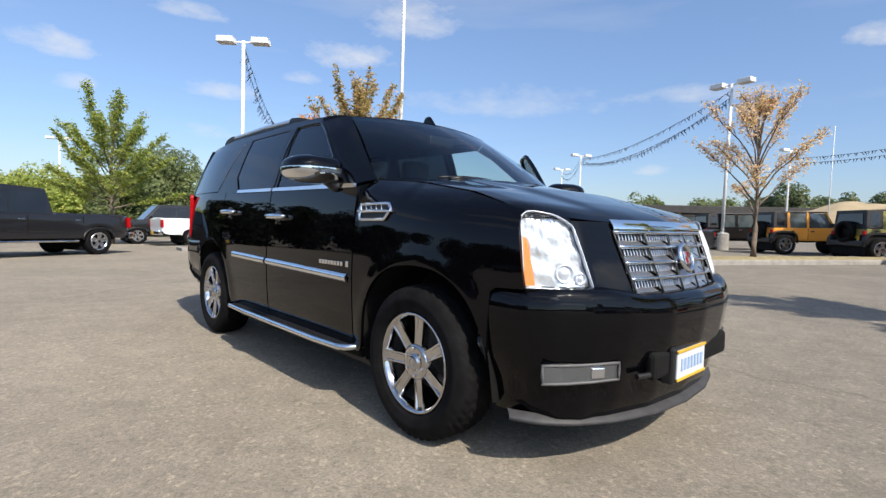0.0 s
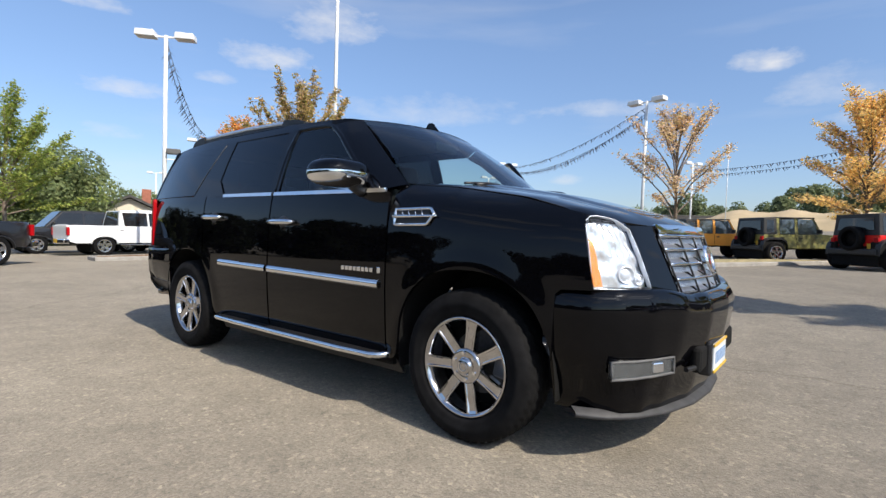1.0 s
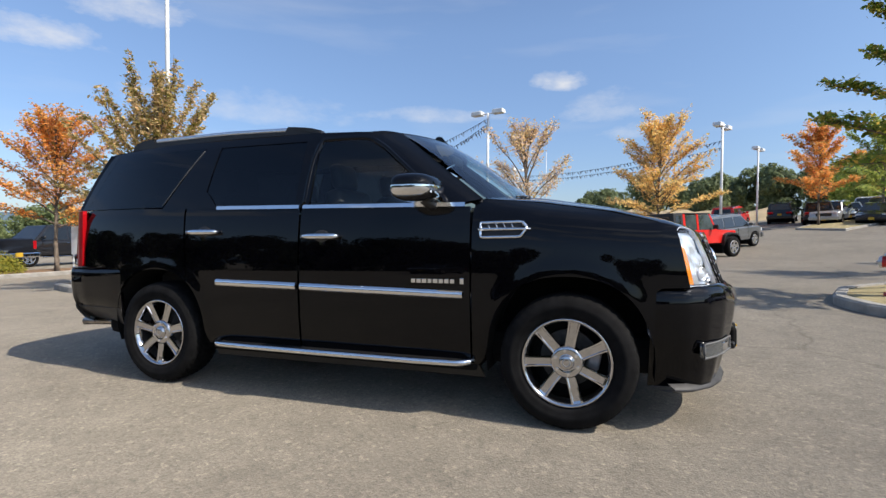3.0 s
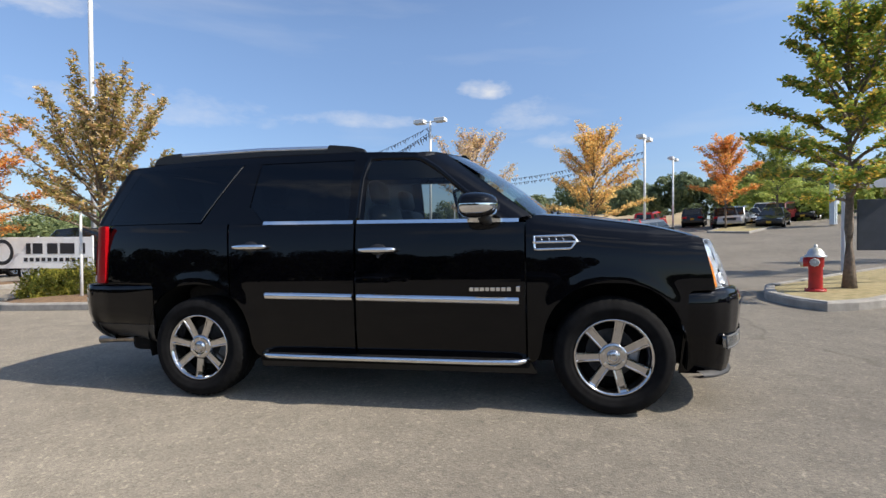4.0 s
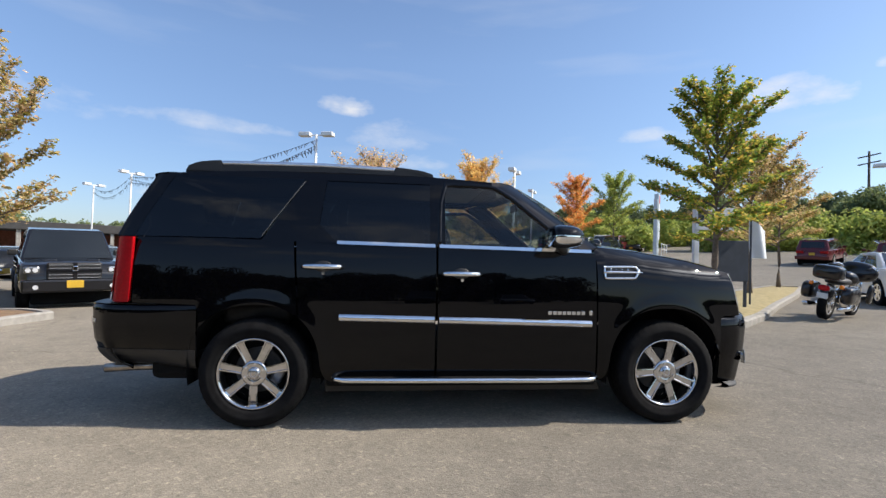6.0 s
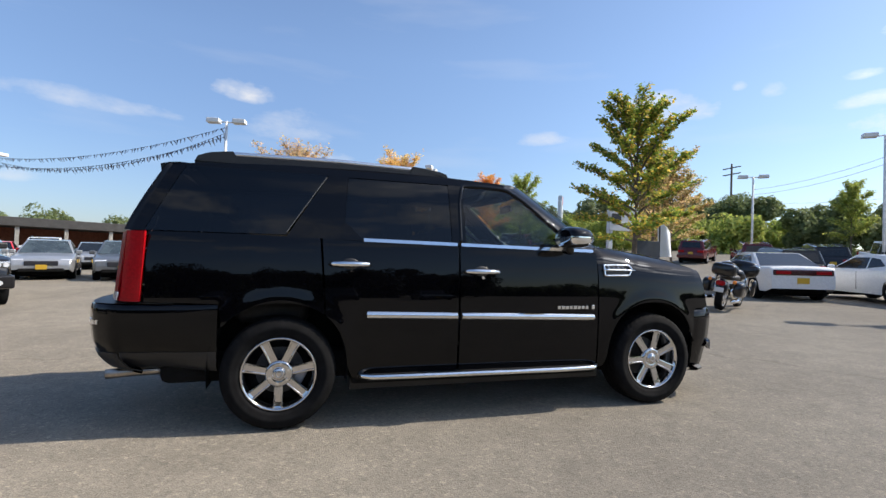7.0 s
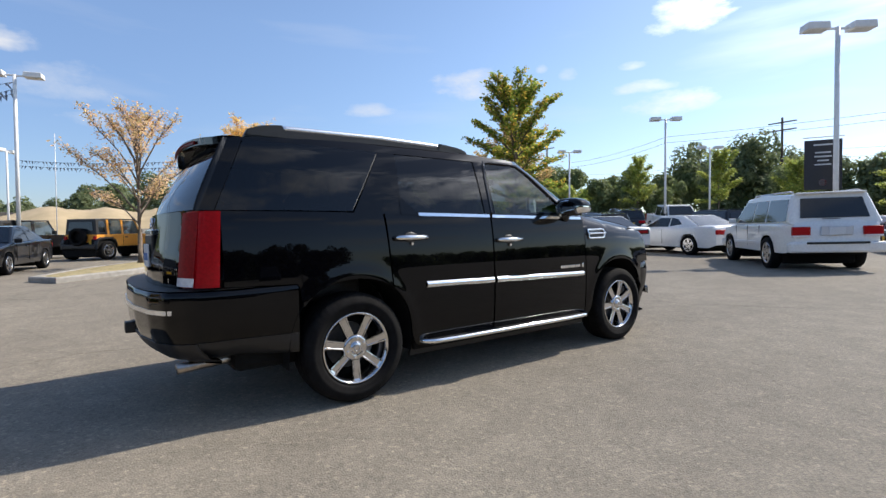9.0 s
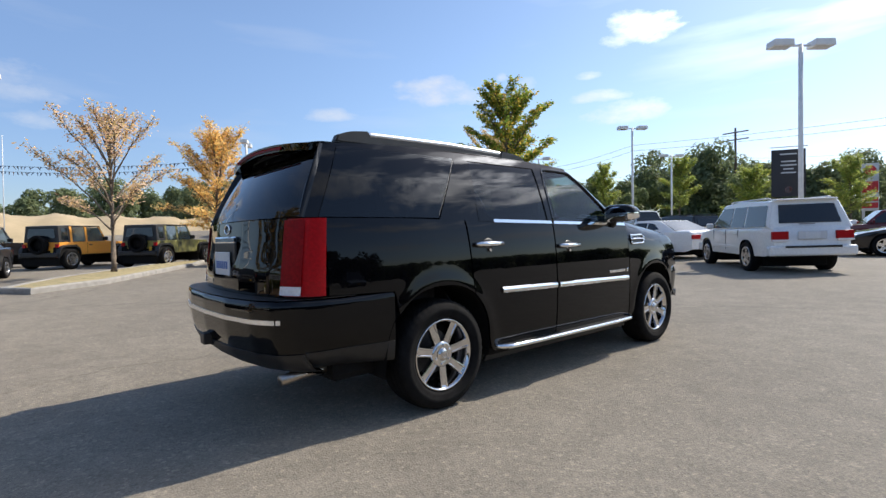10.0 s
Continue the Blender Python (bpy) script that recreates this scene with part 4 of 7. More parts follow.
    # matt sheet laid on the lower bumper so it stays dark as in shade
    def lower_cover(u, v):
        p = Vector(rear_bumper(u, (10 + round(6 * v)) / 16))
        return p + Vector((math.copysign(0.004, p.x), 0.005, -0.002))
    sheet("bumper_dark_sheet", lower_cover, 96, 6, T, rb, 0.006, "matt black sheet added to darken the lower bumper")

    def bumper_top(u, v):
        t = 2 * u - 1
        k = abs(t) * 40
        x, y = np.interp(k, range(49), TAIL[:, 0]), np.interp(k, range(49), TAIL[:, 1])
        gx = math.copysign(x, t)
        y2 = float(np.interp(abs(gx), REAR[:, 0], REAR[:, 1])) - 0.05
        return (gx * (1 - 0.04 * v), (y - 0.01) * (1 - v) + min(y2, y - 0.02) * v, 0.862 + 0.004 * v)
    sheet("bumper_step", bumper_top, 40, 3, T, rb, 0, "black bumper step pad")

    def chrome_strip(u, v):
        t = 2 * u - 1
        k = abs(t) * 27
        x, y = np.interp(k, range(49), TAIL[:, 0]), np.interp(k, range(49), TAIL[:, 1])
        return (math.copysign(x, t), y + 0.004, 0.728 + 0.026 * v)
    sheet("bumper_strip", chrome_strip, 40, 3, M["rail_metal"], rb, -0.008, "satin metal strip along the bumper")
    bm = box_bm((0.09, 0.16, 0.075), (0.0, 2.66, 0.56), 0.008)
    part("tow_hitch", bm, T, rb, "black tow hitch receiver")
    v, f = tube([(-0.70, 2.05, 0.40), (-0.74, 2.3, 0.405), (-0.765, 2.42, 0.405), (-0.785, 2.53, 0.400)], 0.031, 16)
    link_mesh("exhaust_pipe", v, f, M["exhaust"], car, "dull steel exhaust tip")

    # front bumper
    sec = along([(0.825, -0.075), (0.815, -0.02), (0.785, 0.0), (0.735, 0.012), (0.66, 0.008), (0.52, -0.012), (0.40, -0.035), (0.32, -0.045), (0.275, -0.06)], 24)

    def front_bumper(u, v):
        t = 2 * u - 1
        k = abs(t) * 40
        x, y = np.interp(k, range(41), BUMP_LEN[:, 0]), np.interp(k, range(41), BUMP_LEN[:, 1])
        z, out = sec[round(v * 24)]
        z -= 0.03 * max(0.0, min(1.0, (0.62 - abs(x)) / 0.2)) * max(0.0, (z - 0.6) / 0.22)
        low = max(0.0, (0.55 - z) / 0.3)
        side = min(1.0, max(0.0, (abs(x) - 0.6) / 0.3))
        ny = 1.0 - 0.85 * side
        return (math.copysign(max(x + out * side * 0.9 - 0.05 * low * side, 0), t), y - out * ny + 0.03 * low * (1 - side), z)
    fb = sheet("front_bumper", front_bumper, 80, 24, P, car, -0.02, "deep glossy black front bumper")

    def lip(u, v):
        t = 2 * u - 1
        k = abs(t) * 34
        x, y = np.interp(k, range(41), BUMP_LEN[:, 0]), np.interp(k, range(41), BUMP_LEN[:, 1])
        prof = ((0.285, 0.045), (0.262, 0.015), (0.245, 0.010), (0.228, 0.030), (0.222, 0.09))[round(v * 4)]
        return (math.copysign(max(x - prof[1] * 0.8, 0), t), y + prof[1] + 0.045, 0.246 + 0.75 * (prof[0] - 0.25) + 0.03 * abs(t) ** 2)
    sheet("chin_spoiler", lip, 60, 4, material("grey air dam", (0.035, 0.035, 0.037), 0.6, vary=0.2, scale=20), fb, 0, "grey plastic chin spoiler")
    # intake and plate
    bm = box_bm((0.84, 0.05, 0.12), (0, -2.372, 0.485), 0.02)
    part("air_intake", bm, M["liner"], fb, "dark lower air intake")
    for s in (-1, 1):
        bm = cyl_bm(0.012, 0.012, (s * 0.42, -2.372, 0.452), (s * 0.49, -2.352, 0.452), 10)
        part("tow_hook", bm, T, fb)
    bm = box_bm((0.36, 0.06, 0.165), (-0.105, -2.385, 0.470), 0.012)
    part("plate_bracket", bm, T, fb)
    bm = box_bm((0.305, 0.012, 0.135), (-0.105, -2.416, 0.470), 0.004)
    fr = part("number_plate", bm, M["plate"], fb, "white number plate with yellow frame strips")
    for z in (0.408, 0.532):
        part("plate_frame", box_bm((0.315, 0.010, 0.013), (-0.105, -2.422, z), 0.003), M["plate_yellow"], fr)
    for i in range(7):
        part("plate_mark", box_bm((0.020, 0.003, 0.055), (-0.213 + 0.036 * i, -2.424, 0.470)), M["plate_pale"], fr)

    # grille: dark back, bright top bar, four rows, uprights, wire inserts, crest
    def on_grille(x, z, out=0.0):
        return nose(x, z, out)
    gr = sheet("grille", lambda u, v: on_grille((2 * u - 1) * (0.45 + 0.045 * v), 0.775 + v * 0.295, -0.03), 24, 10, M["liner"], car, 0.02, "chrome egg-crate grille with a round crest")
    sheet("grille_top_bar", lambda u, v: on_grille((2 * u - 1) * (0.478 + 0.012 * v), 1.052 + v * 0.052, 0.012 + 0.006 * math.sin(math.pi * v)), 24, 5, C, gr, 0.02)
    rows = (0.782, 0.850, 0.918, 0.986, 1.050)
    cols = (-1, -0.6, -0.2, 0.2, 0.6, 1)

    def gx(z):
        return 0.445 + 0.16 * (z - 0.8)
    for z in rows:
        v, f = tube([on_grille(x * gx(z), z, 0.008) for x in np.linspace(-1, 1, 25)], 0.0085, 8)
        link_mesh("grille_bar", v, f, C, gr)
    for x in cols:
        v, f = tube([on_grille(x * gx(z), z, 0.011) for z in np.linspace(0.780, 1.055, 8)], 0.0048, 8)
        link_mesh("grille_upright", v, f, T, gr)
    for j in range(4):
        for xa, xb in zip(cols[:-1], cols[1:]):
            vs, fs = [], []
            z0, z1 = rows[j], rows[j + 1]
            kx = gx((z0 + z1) / 2)
            h = z1 - z0
            n = 9
            for q in range(n):
                x = xa * kx + (xb - xa) * kx * (q + 0.5) / n
                a, bq = tube([on_grille(x, z0 + 0.42 * h, -0.016), on_grille(x, z1 - 0.20 * h, -0.016)], 0.0042, 5)
                fs += [tuple(k + len(vs) for k in fc) for fc in bq]
                vs += a
            # slanted bright shelf at the foot of each cell
            x0, x1 = xa * kx + 0.009, xb * kx - 0.009
            shelf = [on_grille(x0, z0 + 0.004, 0.010), on_grille(x1, z0 + 0.004, 0.010), on_grille(x1 - 0.012, z0 + 0.42 * h, -0.016), on_grille(x0 + 0.012, z0 + 0.42 * h, -0.016)]
            fs.append(tuple(len(vs) + k for k in range(4)))
            vs += shelf
            link_mesh("grille_insert", vs, fs, M["rail_metal"], gr, "", False)
    p = on_grille(0, 0.935, 0.022)
    v, f = lathe([(0.0, 0.074), (-0.010, 0.071), (-0.014, 0.062), (-0.009, 0.055), (0.0, 0.052)], 36)
    crest = link_mesh("crest", v, f, C, gr, "round chrome crest with a small shield", True, Matrix.Translation(p) @ Matrix.Rotation(radians(90), 4, "Z") @ Matrix.Rotation(radians(18), 4, "Y"))
    part("crest_back", cyl_bm(0.054, 0.054, (0.004, 0, 0), (-0.002, 0, 0), 28), T, crest)
    part("shield_frame", box_bm((0.006, 0.056, 0.064), (-0.004, 0, 0), 0.002), C, crest)
    for mt, y, z in (("dark_red_lens", -0.012, 0.014), ("satin", 0.012, 0.014), ("satin", -0.012, -0.014), ("dark_red_lens", 0.012, -0.014)):
        part("shield", box_bm((0.006, 0.021, 0.025), (-0.006, y, z), 0.002), M[mt], crest)

    # model badge on the front doors as bars, and a crest block
    for i, w in enumerate((0.026, 0.027, 0.026, 0.030, 0.024, 0.030, 0.028, 0.026)):
        y = -0.83 + 0.035 * i
        part("badge_letter", box_bm((0.005, w, 0.024), (-side_x(y, 0.83) - 0.003, y, 0.828), 0.001), C, car)
    part("door_crest", box_bm((0.006, 0.024, 0.034), (-side_x(-0.88, 0.83) - 0.002, -0.888, 0.830), 0.003), C, car)

    # floor, dash, seats
    bm = box_bm((1.62, 4.35, 0.20), (0, 0.05, 0.42), 0.05)
    part("underbody", bm, M["liner"], car)
    part("floor_pan", box_bm((1.86, 1.95, 0.10), (0, 0.02, 0.345), 0.02), M["liner"], car)
    part("rear_valance", box_bm((1.50, 0.50, 0.12), (0, 2.20, 0.50), 0.05), M["liner"], car)
    for s in (-1, 1):
        part("frame_rail", box_bm((0.12, 3.6, 0.12), (s * 0.48, -0.1, 0.32), 0.02), M["liner"], car)
    for y in (-AXLE, AXLE):
        part("axle", cyl_bm(0.05, 0.05, (-0.8, y, 0.37), (0.8, y, 0.37), 12), M["liner"], car)
    part("engine_bay", box_bm((1.15, 1.05, 0.56), (0, -1.62, 0.80), 0.04), M["liner"], car)
    part("cargo_floor", box_bm((1.6, 1.2, 0.06), (0, 1.75, 0.88), 0.01), M["leather"], car)
    cabin = part("dashboard", box_bm((1.52, 0.42, 0.28), (0, -0.88, 1.13), 0.06, seg=3), M["leather"], car, "dark dashboard")
    v, f = tube([(0.38 + 0.185 * math.cos(w), -0.60 + 0.06 * math.sin(w), 1.16 + 0.17 * math.sin(w)) for w in np.linspace(0, 2 * math.pi, 29)[:-1]], 0.016, 8, True)
    sw = link_mesh("steering_wheel", v, f, M["leather"], car)
    part("steering_hub", box_bm((0.30, 0.05, 0.07), (0.38, -0.61, 1.16), 0.02), M["leather"], sw)
    part("console", box_bm((0.32, 1.1, 0.28), (0, -0.25, 0.80), 0.04), M["leather"], car)
    part("rear_view_mirror", box_bm((0.24, 0.03, 0.07), (0, -0.55, 1.68), 0.015), T, car)
    for y, xs in ((0.0, (-0.40, 0.40)), (0.92, (-0.42, 0.42)), (1.72, (-0.42, 0.42))):
        for x in xs:
            seat = part("seat", box_bm((0.54, 0.50, 0.16), (x, y - 0.18, 0.78), 0.05, seg=3), M["leather"], car, "dark leather seat", True)
            part("backrest", box_bm((0.52, 0.15, 0.66), (0, 0, 0), 0.06, seg=3), M["leather"], seat, "", True, Matrix.Translation((x, y + 0.12, 1.12)) @ Matrix.Rotation(radians(-14), 4, "X"))
            part("headrest", box_bm((0.28, 0.10, 0.19), (0, 0, 0), 0.045, seg=3), M["leather"], seat, "", True, Matrix.Translation((x, y + 0.23, 1.545)) @ Matrix.Rotation(radians(-10), 4, "X"))
    part("headliner", box_bm((1.24, 2.3, 0.02), (0, 0.95, 1.80), 0.005), M["grey_trim"], car)

    for s in (-1, 1):
        for y in (-AXLE, AXLE):
            w = build_wheel("wheel")
            w.parent = car
            w.matrix_basis = pose(s * WHEEL_X, y, HUB_Z, 11 if y < 0 else 26, 0, 0 if s < 0 else 180)
    return car


build_suv()

# ---- planting, lamps, signs ----
M["bark"] = material("grey-brown bark", (0.21, 0.165, 0.125), 0.9, base2=(0.11, 0.088, 0.07), scale=14, bump=0.7, bump_scale=40)


def leaf_material(name, colours, gain=1.6):
    mt = material(name, colours[0], 0.6, island=[tuple(min(1, c * gain) for c in q) for q in colours], spec=0.25)
    p = mt.node_tree.nodes["Principled BSDF"]
    p.inputs["Subsurface Weight"].default_value = 0.0
    # thin leaves let some light through
    nt = mt.node_tree
    tr, add, out = nt.nodes.new("ShaderNodeBsdfTranslucent"), nt.nodes.new("ShaderNodeMixShader"), nt.nodes["Material Output"]
    src = p.inputs["Base Color"].links[0].from_socket
    nt.links.new(src, tr.inputs[0])
    add.inputs[0].default_value = 0.5
    nt.links.new(p.outputs[0], add.inputs[1])
    nt.links.new(tr.outputs[0], add.inputs[2])
    nt.links.new(add.outputs[0], out.inputs[0])
    return mt


LEAF = {
    "green_gold": leaf_material("green and gold leaves", [(0.05, 0.08, 0.018), (0.08, 0.12, 0.022), (0.11, 0.15, 0.028), (0.15, 0.17, 0.032), (0.24, 0.20, 0.04), (0.38, 0.24, 0.05)], 2.4),
    "olive_gold": leaf_material("olive and gold leaves", [(0.12, 0.12, 0.035), (0.20, 0.17, 0.05), (0.28, 0.22, 0.09), (0.36, 0.27, 0.14), (0.40, 0.26, 0.15), (0.15, 0.15, 0.05)], 2.0),
    "orange": leaf_material("orange leaves", [(0.42, 0.16, 0.05), (0.52, 0.24, 0.06), (0.50, 0.28, 0.08), (0.44, 0.24, 0.09), (0.26, 0.19, 0.05), (0.48, 0.20, 0.08)], 1.8),
    "yellow": leaf_material("yellow-orange leaves", [(0.50, 0.34, 0.13), (0.55, 0.40, 0.16), (0.47, 0.34, 0.13), (0.34, 0.28, 0.09), (0.50, 0.30, 0.11), (0.56, 0.42, 0.21)], 1.75),
    "rust": leaf_material("sparse russet leaves", [(0.36, 0.26, 0.19), (0.42, 0.31, 0.22), (0.34, 0.27, 0.12), (0.32, 0.22, 0.16), (0.40, 0.29, 0.15), (0.22, 0.19, 0.09)], 2.1),
    "light_green": leaf_material("light green leaves", [(0.12, 0.17, 0.04), (0.17, 0.21, 0.05), (0.22, 0.25, 0.06), (0.27, 0.27, 0.07), (0.10, 0.14, 0.035)], 1.9),
    # far greens are paled and greyed: distance haze is put into the colours
    "green": leaf_material("green leaves", [(0.065, 0.085, 0.040), (0.090, 0.115, 0.050), (0.110, 0.135, 0.058), (0.15, 0.165, 0.07)], 2.0),
    "dark_green": leaf_material("hazed dark green leaves", [(0.050, 0.066, 0.036), (0.068, 0.086, 0.044), (0.085, 0.104, 0.052), (0.115, 0.13, 0.062)], 2.3),
    # near-black leaves so the unseen belt reflects dark in the car's paint
    "unseen_dark": leaf_material("near-black leaves of the unseen belt", [(0.014, 0.022, 0.012), (0.020, 0.030, 0.015), (0.028, 0.038, 0.018), (0.018, 0.026, 0.014)], 1.0),
    "shrub": leaf_material("yellow-green shrub leaves", [(0.12, 0.14, 0.02), (0.20, 0.20, 0.03), (0.28, 0.24, 0.04), (0.08, 0.10, 0.02)]),
}


def leaf_mesh(name, centres, size, seed, flat, mat, parent=None, label="", outward=None, lean=0.0):
    """Many small pointed leaves, each a quad; outward: directions that they tend to face."""
    c = np.array(centres, dtype=np.float64).reshape(-1, 3)
    n = len(c)
    rng = np.random.default_rng(seed)
    sz = (size * rng.uniform(0.55, 1.3, n))[:, None]
    nrm = rng.normal(0, 1, (n, 3)) * (flat, flat, flat * 0.4) + (0, 0, 1.0)
    if outward is not None:
        nrm = rng.normal(0, 0.45, (n, 3)) + np.asarray(outward) + (0, 0, 0.25)
    nrm /= np.linalg.norm(nrm, axis=1)[:, None]
    a = rng.normal(0, 1, (n, 3)) + (0, 0, lean)
    t = np.cross(a, nrm)
    t = np.cross(nrm, t)
    t /= np.linalg.norm(t, axis=1)[:, None] + 1e-9
    b = np.cross(nrm, t)
    v = np.stack([c - t * sz * 0.5, c + b * sz * 0.32 - t * sz * 0.05, c + t * sz * 0.6, c - b * sz * 0.32 - t * sz * 0.05], 1).reshape(-1, 3)
    me = bpy.data.meshes.new(name)
    me.vertices.add(4 * n)
    me.vertices.foreach_set("co", v.astype(np.float32).ravel())
    me.loops.add(4 * n)
    me.loops.foreach_set("vertex_index", np.arange(4 * n, dtype=np.int32))
    me.polygons.add(n)
    me.polygons.foreach_set("loop_start", np.arange(0, 4 * n, 4, dtype=np.int32))
    me.update(calc_edges=True)
    me.validate()
    me.materials.append(mat)
    ob = new(name, me)
    if parent is not None:
        ob.parent = parent
    return tagged(ob, label) if label else ob


def tree(m, height, trunk_h, crown_r, kind, leaves, label, seed, leaf=0.10, trunk_r=0.07, limbs=22, low=12, high=66, vase=False, bare=0.15, fuzz=0.045, group=""):
    """A young street tree: tapered trunk, limbs at angles from low to high (degrees), side twigs in flat sprays with leaves set along them.
    vase: the limbs part close above the trunk. bare: the inner share of each limb without leaves."""
    rnd = random.Random(seed)
    top = thing("tree", m, label, "tree", group)
    vs, fs = [], []

    def add(pts, rad, n):
        v, f = tube(pts, rad, n)
        k = len(vs)
        vs.extend(v)
        fs.extend(tuple(q + k for q in fc) for fc in f)
    lean = (rnd.uniform(-0.10, 0.10), rnd.uniform(-0.10, 0.10))
    axis = [Vector((lean[0] * t * t, lean[1] * t * t, height * 0.90 * t)) for t in np.linspace(0, 1, 10)]
    axis = [p + Vector((rnd.uniform(-0.03, 0.03), rnd.uniform(-0.03, 0.03), 0)) if 1 < i else p for i, p in enumerate(axis)]
    add(axis, [trunk_r * (1.35 if i == 0 else max(0.10, 1.0 - 0.10 * i)) for i in range(10)], 8)
    sprays = []
    for i in range(limbs):
        u = i / (limbs - 1)
        z = trunk_h + (height * 0.86 - trunk_h) * (u * (0.55 if vase else 1.0))
        k = min(int(z / (height * 0.90) * 9), 8)
        base = axis[k].lerp(axis[k + 1], min(1.0, z / (height * 0.90) * 9 - k))
        a = i * 2.399 + rnd.uniform(-0.35, 0.35)
        el = radians(low + (high - low) * u ** 0.8 + rnd.uniform(-7, 7))
        wide = crown_r * ((1.0 - u) ** 0.55 + 0.06) * rnd.uniform(0.72, 1.10)
        if vase:
            wide = crown_r * (1.0 - 0.70 * u ** 1.5) * rnd.uniform(0.8, 1.1)
        ln = min(wide / max(math.cos(el), 0.35), (height * rnd.uniform(0.97, 1.04) - base.z) / max(math.sin(el), 0.15))
        bend = radians(20) if not vase else radians(-8)
        pts, d = [base], None
        for j in range(7):
            e = el + bend * (0.5 - j / 6.0) + rnd.uniform(-0.14, 0.14)
            w = a + rnd.uniform(-0.22, 0.22)
            d = Vector((math.cos(w) * math.cos(e), math.sin(w) * math.cos(e), math.sin(e)))
            pts.append(pts[-1] + d * ln / 7)
        add(pts, [trunk_r * (0.38 - 0.046 * j) for j in range(8)], 5)
        count = int(9 + 9 * ln / crown_r)
        for q in range(count):
            t = bare + (1 - bare) * (q + rnd.random()) / count
            j = min(int(t * 7), 6)
            p = pts[j].lerp(pts[j + 1], t * 7 - j)
            side = (1 if q % 2 else -1) * rnd.uniform(0.45, 1.0)
            e = el * 0.75 + rnd.uniform(-0.10, 0.40)
            tl = crown_r * rnd.uniform(0.16, 0.34) * (1.15 - 0.6 * t)
            d = Vector((math.cos(a + side) * math.cos(e), math.sin(a + side) * math.cos(e), math.sin(e)))
            mid = p + d * tl * 0.5 + Vector((0, 0, 0.02))
            tip = p + d * tl + Vector((0, 0, rnd.uniform(-0.05, 0.06)))
            add([p, mid, tip], [trunk_r * 0.10, trunk_r * 0.07, trunk_r * 0.03], 3)
            sprays += [(p.lerp(mid, 0.4), mid), (mid, tip)]
        sprays.append((pts[5], pts[7]))
    link_mesh("trunk", vs, fs, M["bark"], top, "slim grey-brown trunk and limbs")
    total = sum((e - p).length for p, e in sprays)
    centres = []
    for p, e in sprays:
        dens = rnd.choice((0.25, 0.7, 1.0, 1.3, 1.9))
        for q in range(int(leaves * (e - p).length / total * dens) + 1):
            c = p.lerp(e, rnd.uniform(0.0, 1.15))
            centres.append(c + Vector((rnd.gauss(0, fuzz), rnd.gauss(0, fuzz), rnd.gauss(0, fuzz * 0.6))))
    leaf_mesh("crown", centres, leaf, seed, 0.6, LEAF[kind], top)
    return top


# street trees
tree(on_ground(5.34, -6.15, 0, 0.14), 4.95, 1.45, 1.60, "green_gold", 17000, "young street tree turning from green to gold in a kerbed bed", 11, 0.085, 0.085, 32, 6, 62)
tree(on_ground(4.66, 8.2, 0, 0.12), 4.95, 1.35, 1.85, "olive_gold", 15000, "young street tree with olive and gold leaves in a mulch bed", 5, 0.085, 0.075, 30, 20, 78, True, 0.18)
tree(on_ground(15.2, 1.55, 40, 0.12), 4.9, 1.35, 2.0, "rust", 4600, "thin street tree with sparse russet leaves", 23, 0.10, 0.085, 24, 30, 74, False, 0.45, 0.10)
tree(on_ground(22.6, -3.6, 0), 6.3, 1.5, 2.75, "yellow", 14000, "street tree with bright yellow-orange leaves", 31, 0.12, 0.10, 32, 10, 70, False, 0.12, 0.09)
tree(on_ground(7.5, 16.0, 0), 5.3, 1.6, 2.2, "orange", 13000, "street tree with orange autumn leaves", 41, 0.10, 0.085, 30, 10, 70, False, 0.12, 0.08)
tree(on_ground(9.9, -10.4, 0, 0.1), 4.9, 1.6, 1.7, "olive_gold", 10000, "street tree with olive and brown leaves", 52, 0.09, 0.07, 24, 14, 70, False, 0.15, 0.06)
tree(on_ground(13.8, -14.6, 0, 0.1), 5.0, 1.6, 1.8, "olive_gold", 10000, "street tree with brown and olive leaves", 57, 0.10, 0.07, 24, 14, 70, False, 0.15, 0.07)
tree(on_ground(1.7, 25.2, 0), 7.0, 1.7, 2.9, "light_green", 20000, "open light green tree behind the parked trucks", 61, 0.12, 0.10, 26, 18, 74, True, 0.2, 0.09)
tree(on_ground(38.0, -15.2, 0), 7.0, 1.8, 2.6, "orange", 9000, "street tree with orange and green leaves on the far verge", 71, 0.17, 0.1, 22, 18, 72, False, 0.1, 0.12)
tree(on_ground(41.5, -20.3, 0), 7.6, 1.9, 2.9, "light_green", 10000, "light green street tree on the far verge", 73, 0.18, 0.1, 22, 18, 72, False, 0.1, 0.14)
for i, (x, y, h) in enumerate(((17.5, -43.5, 6.4), (12.0, -45.0, 6.0), (24.0, -41.0, 6.2), (5.5, -47.0, 6.2))):
    tree(on_ground(x, y, 0), h, 1.6, 2.0, "light_green", 7000, "small light green tree at the far edge of the lot", 80 + i, 0.18, 0.08, 20, 18, 72, False, 0.1, 0.14, "young trees at the far edge")


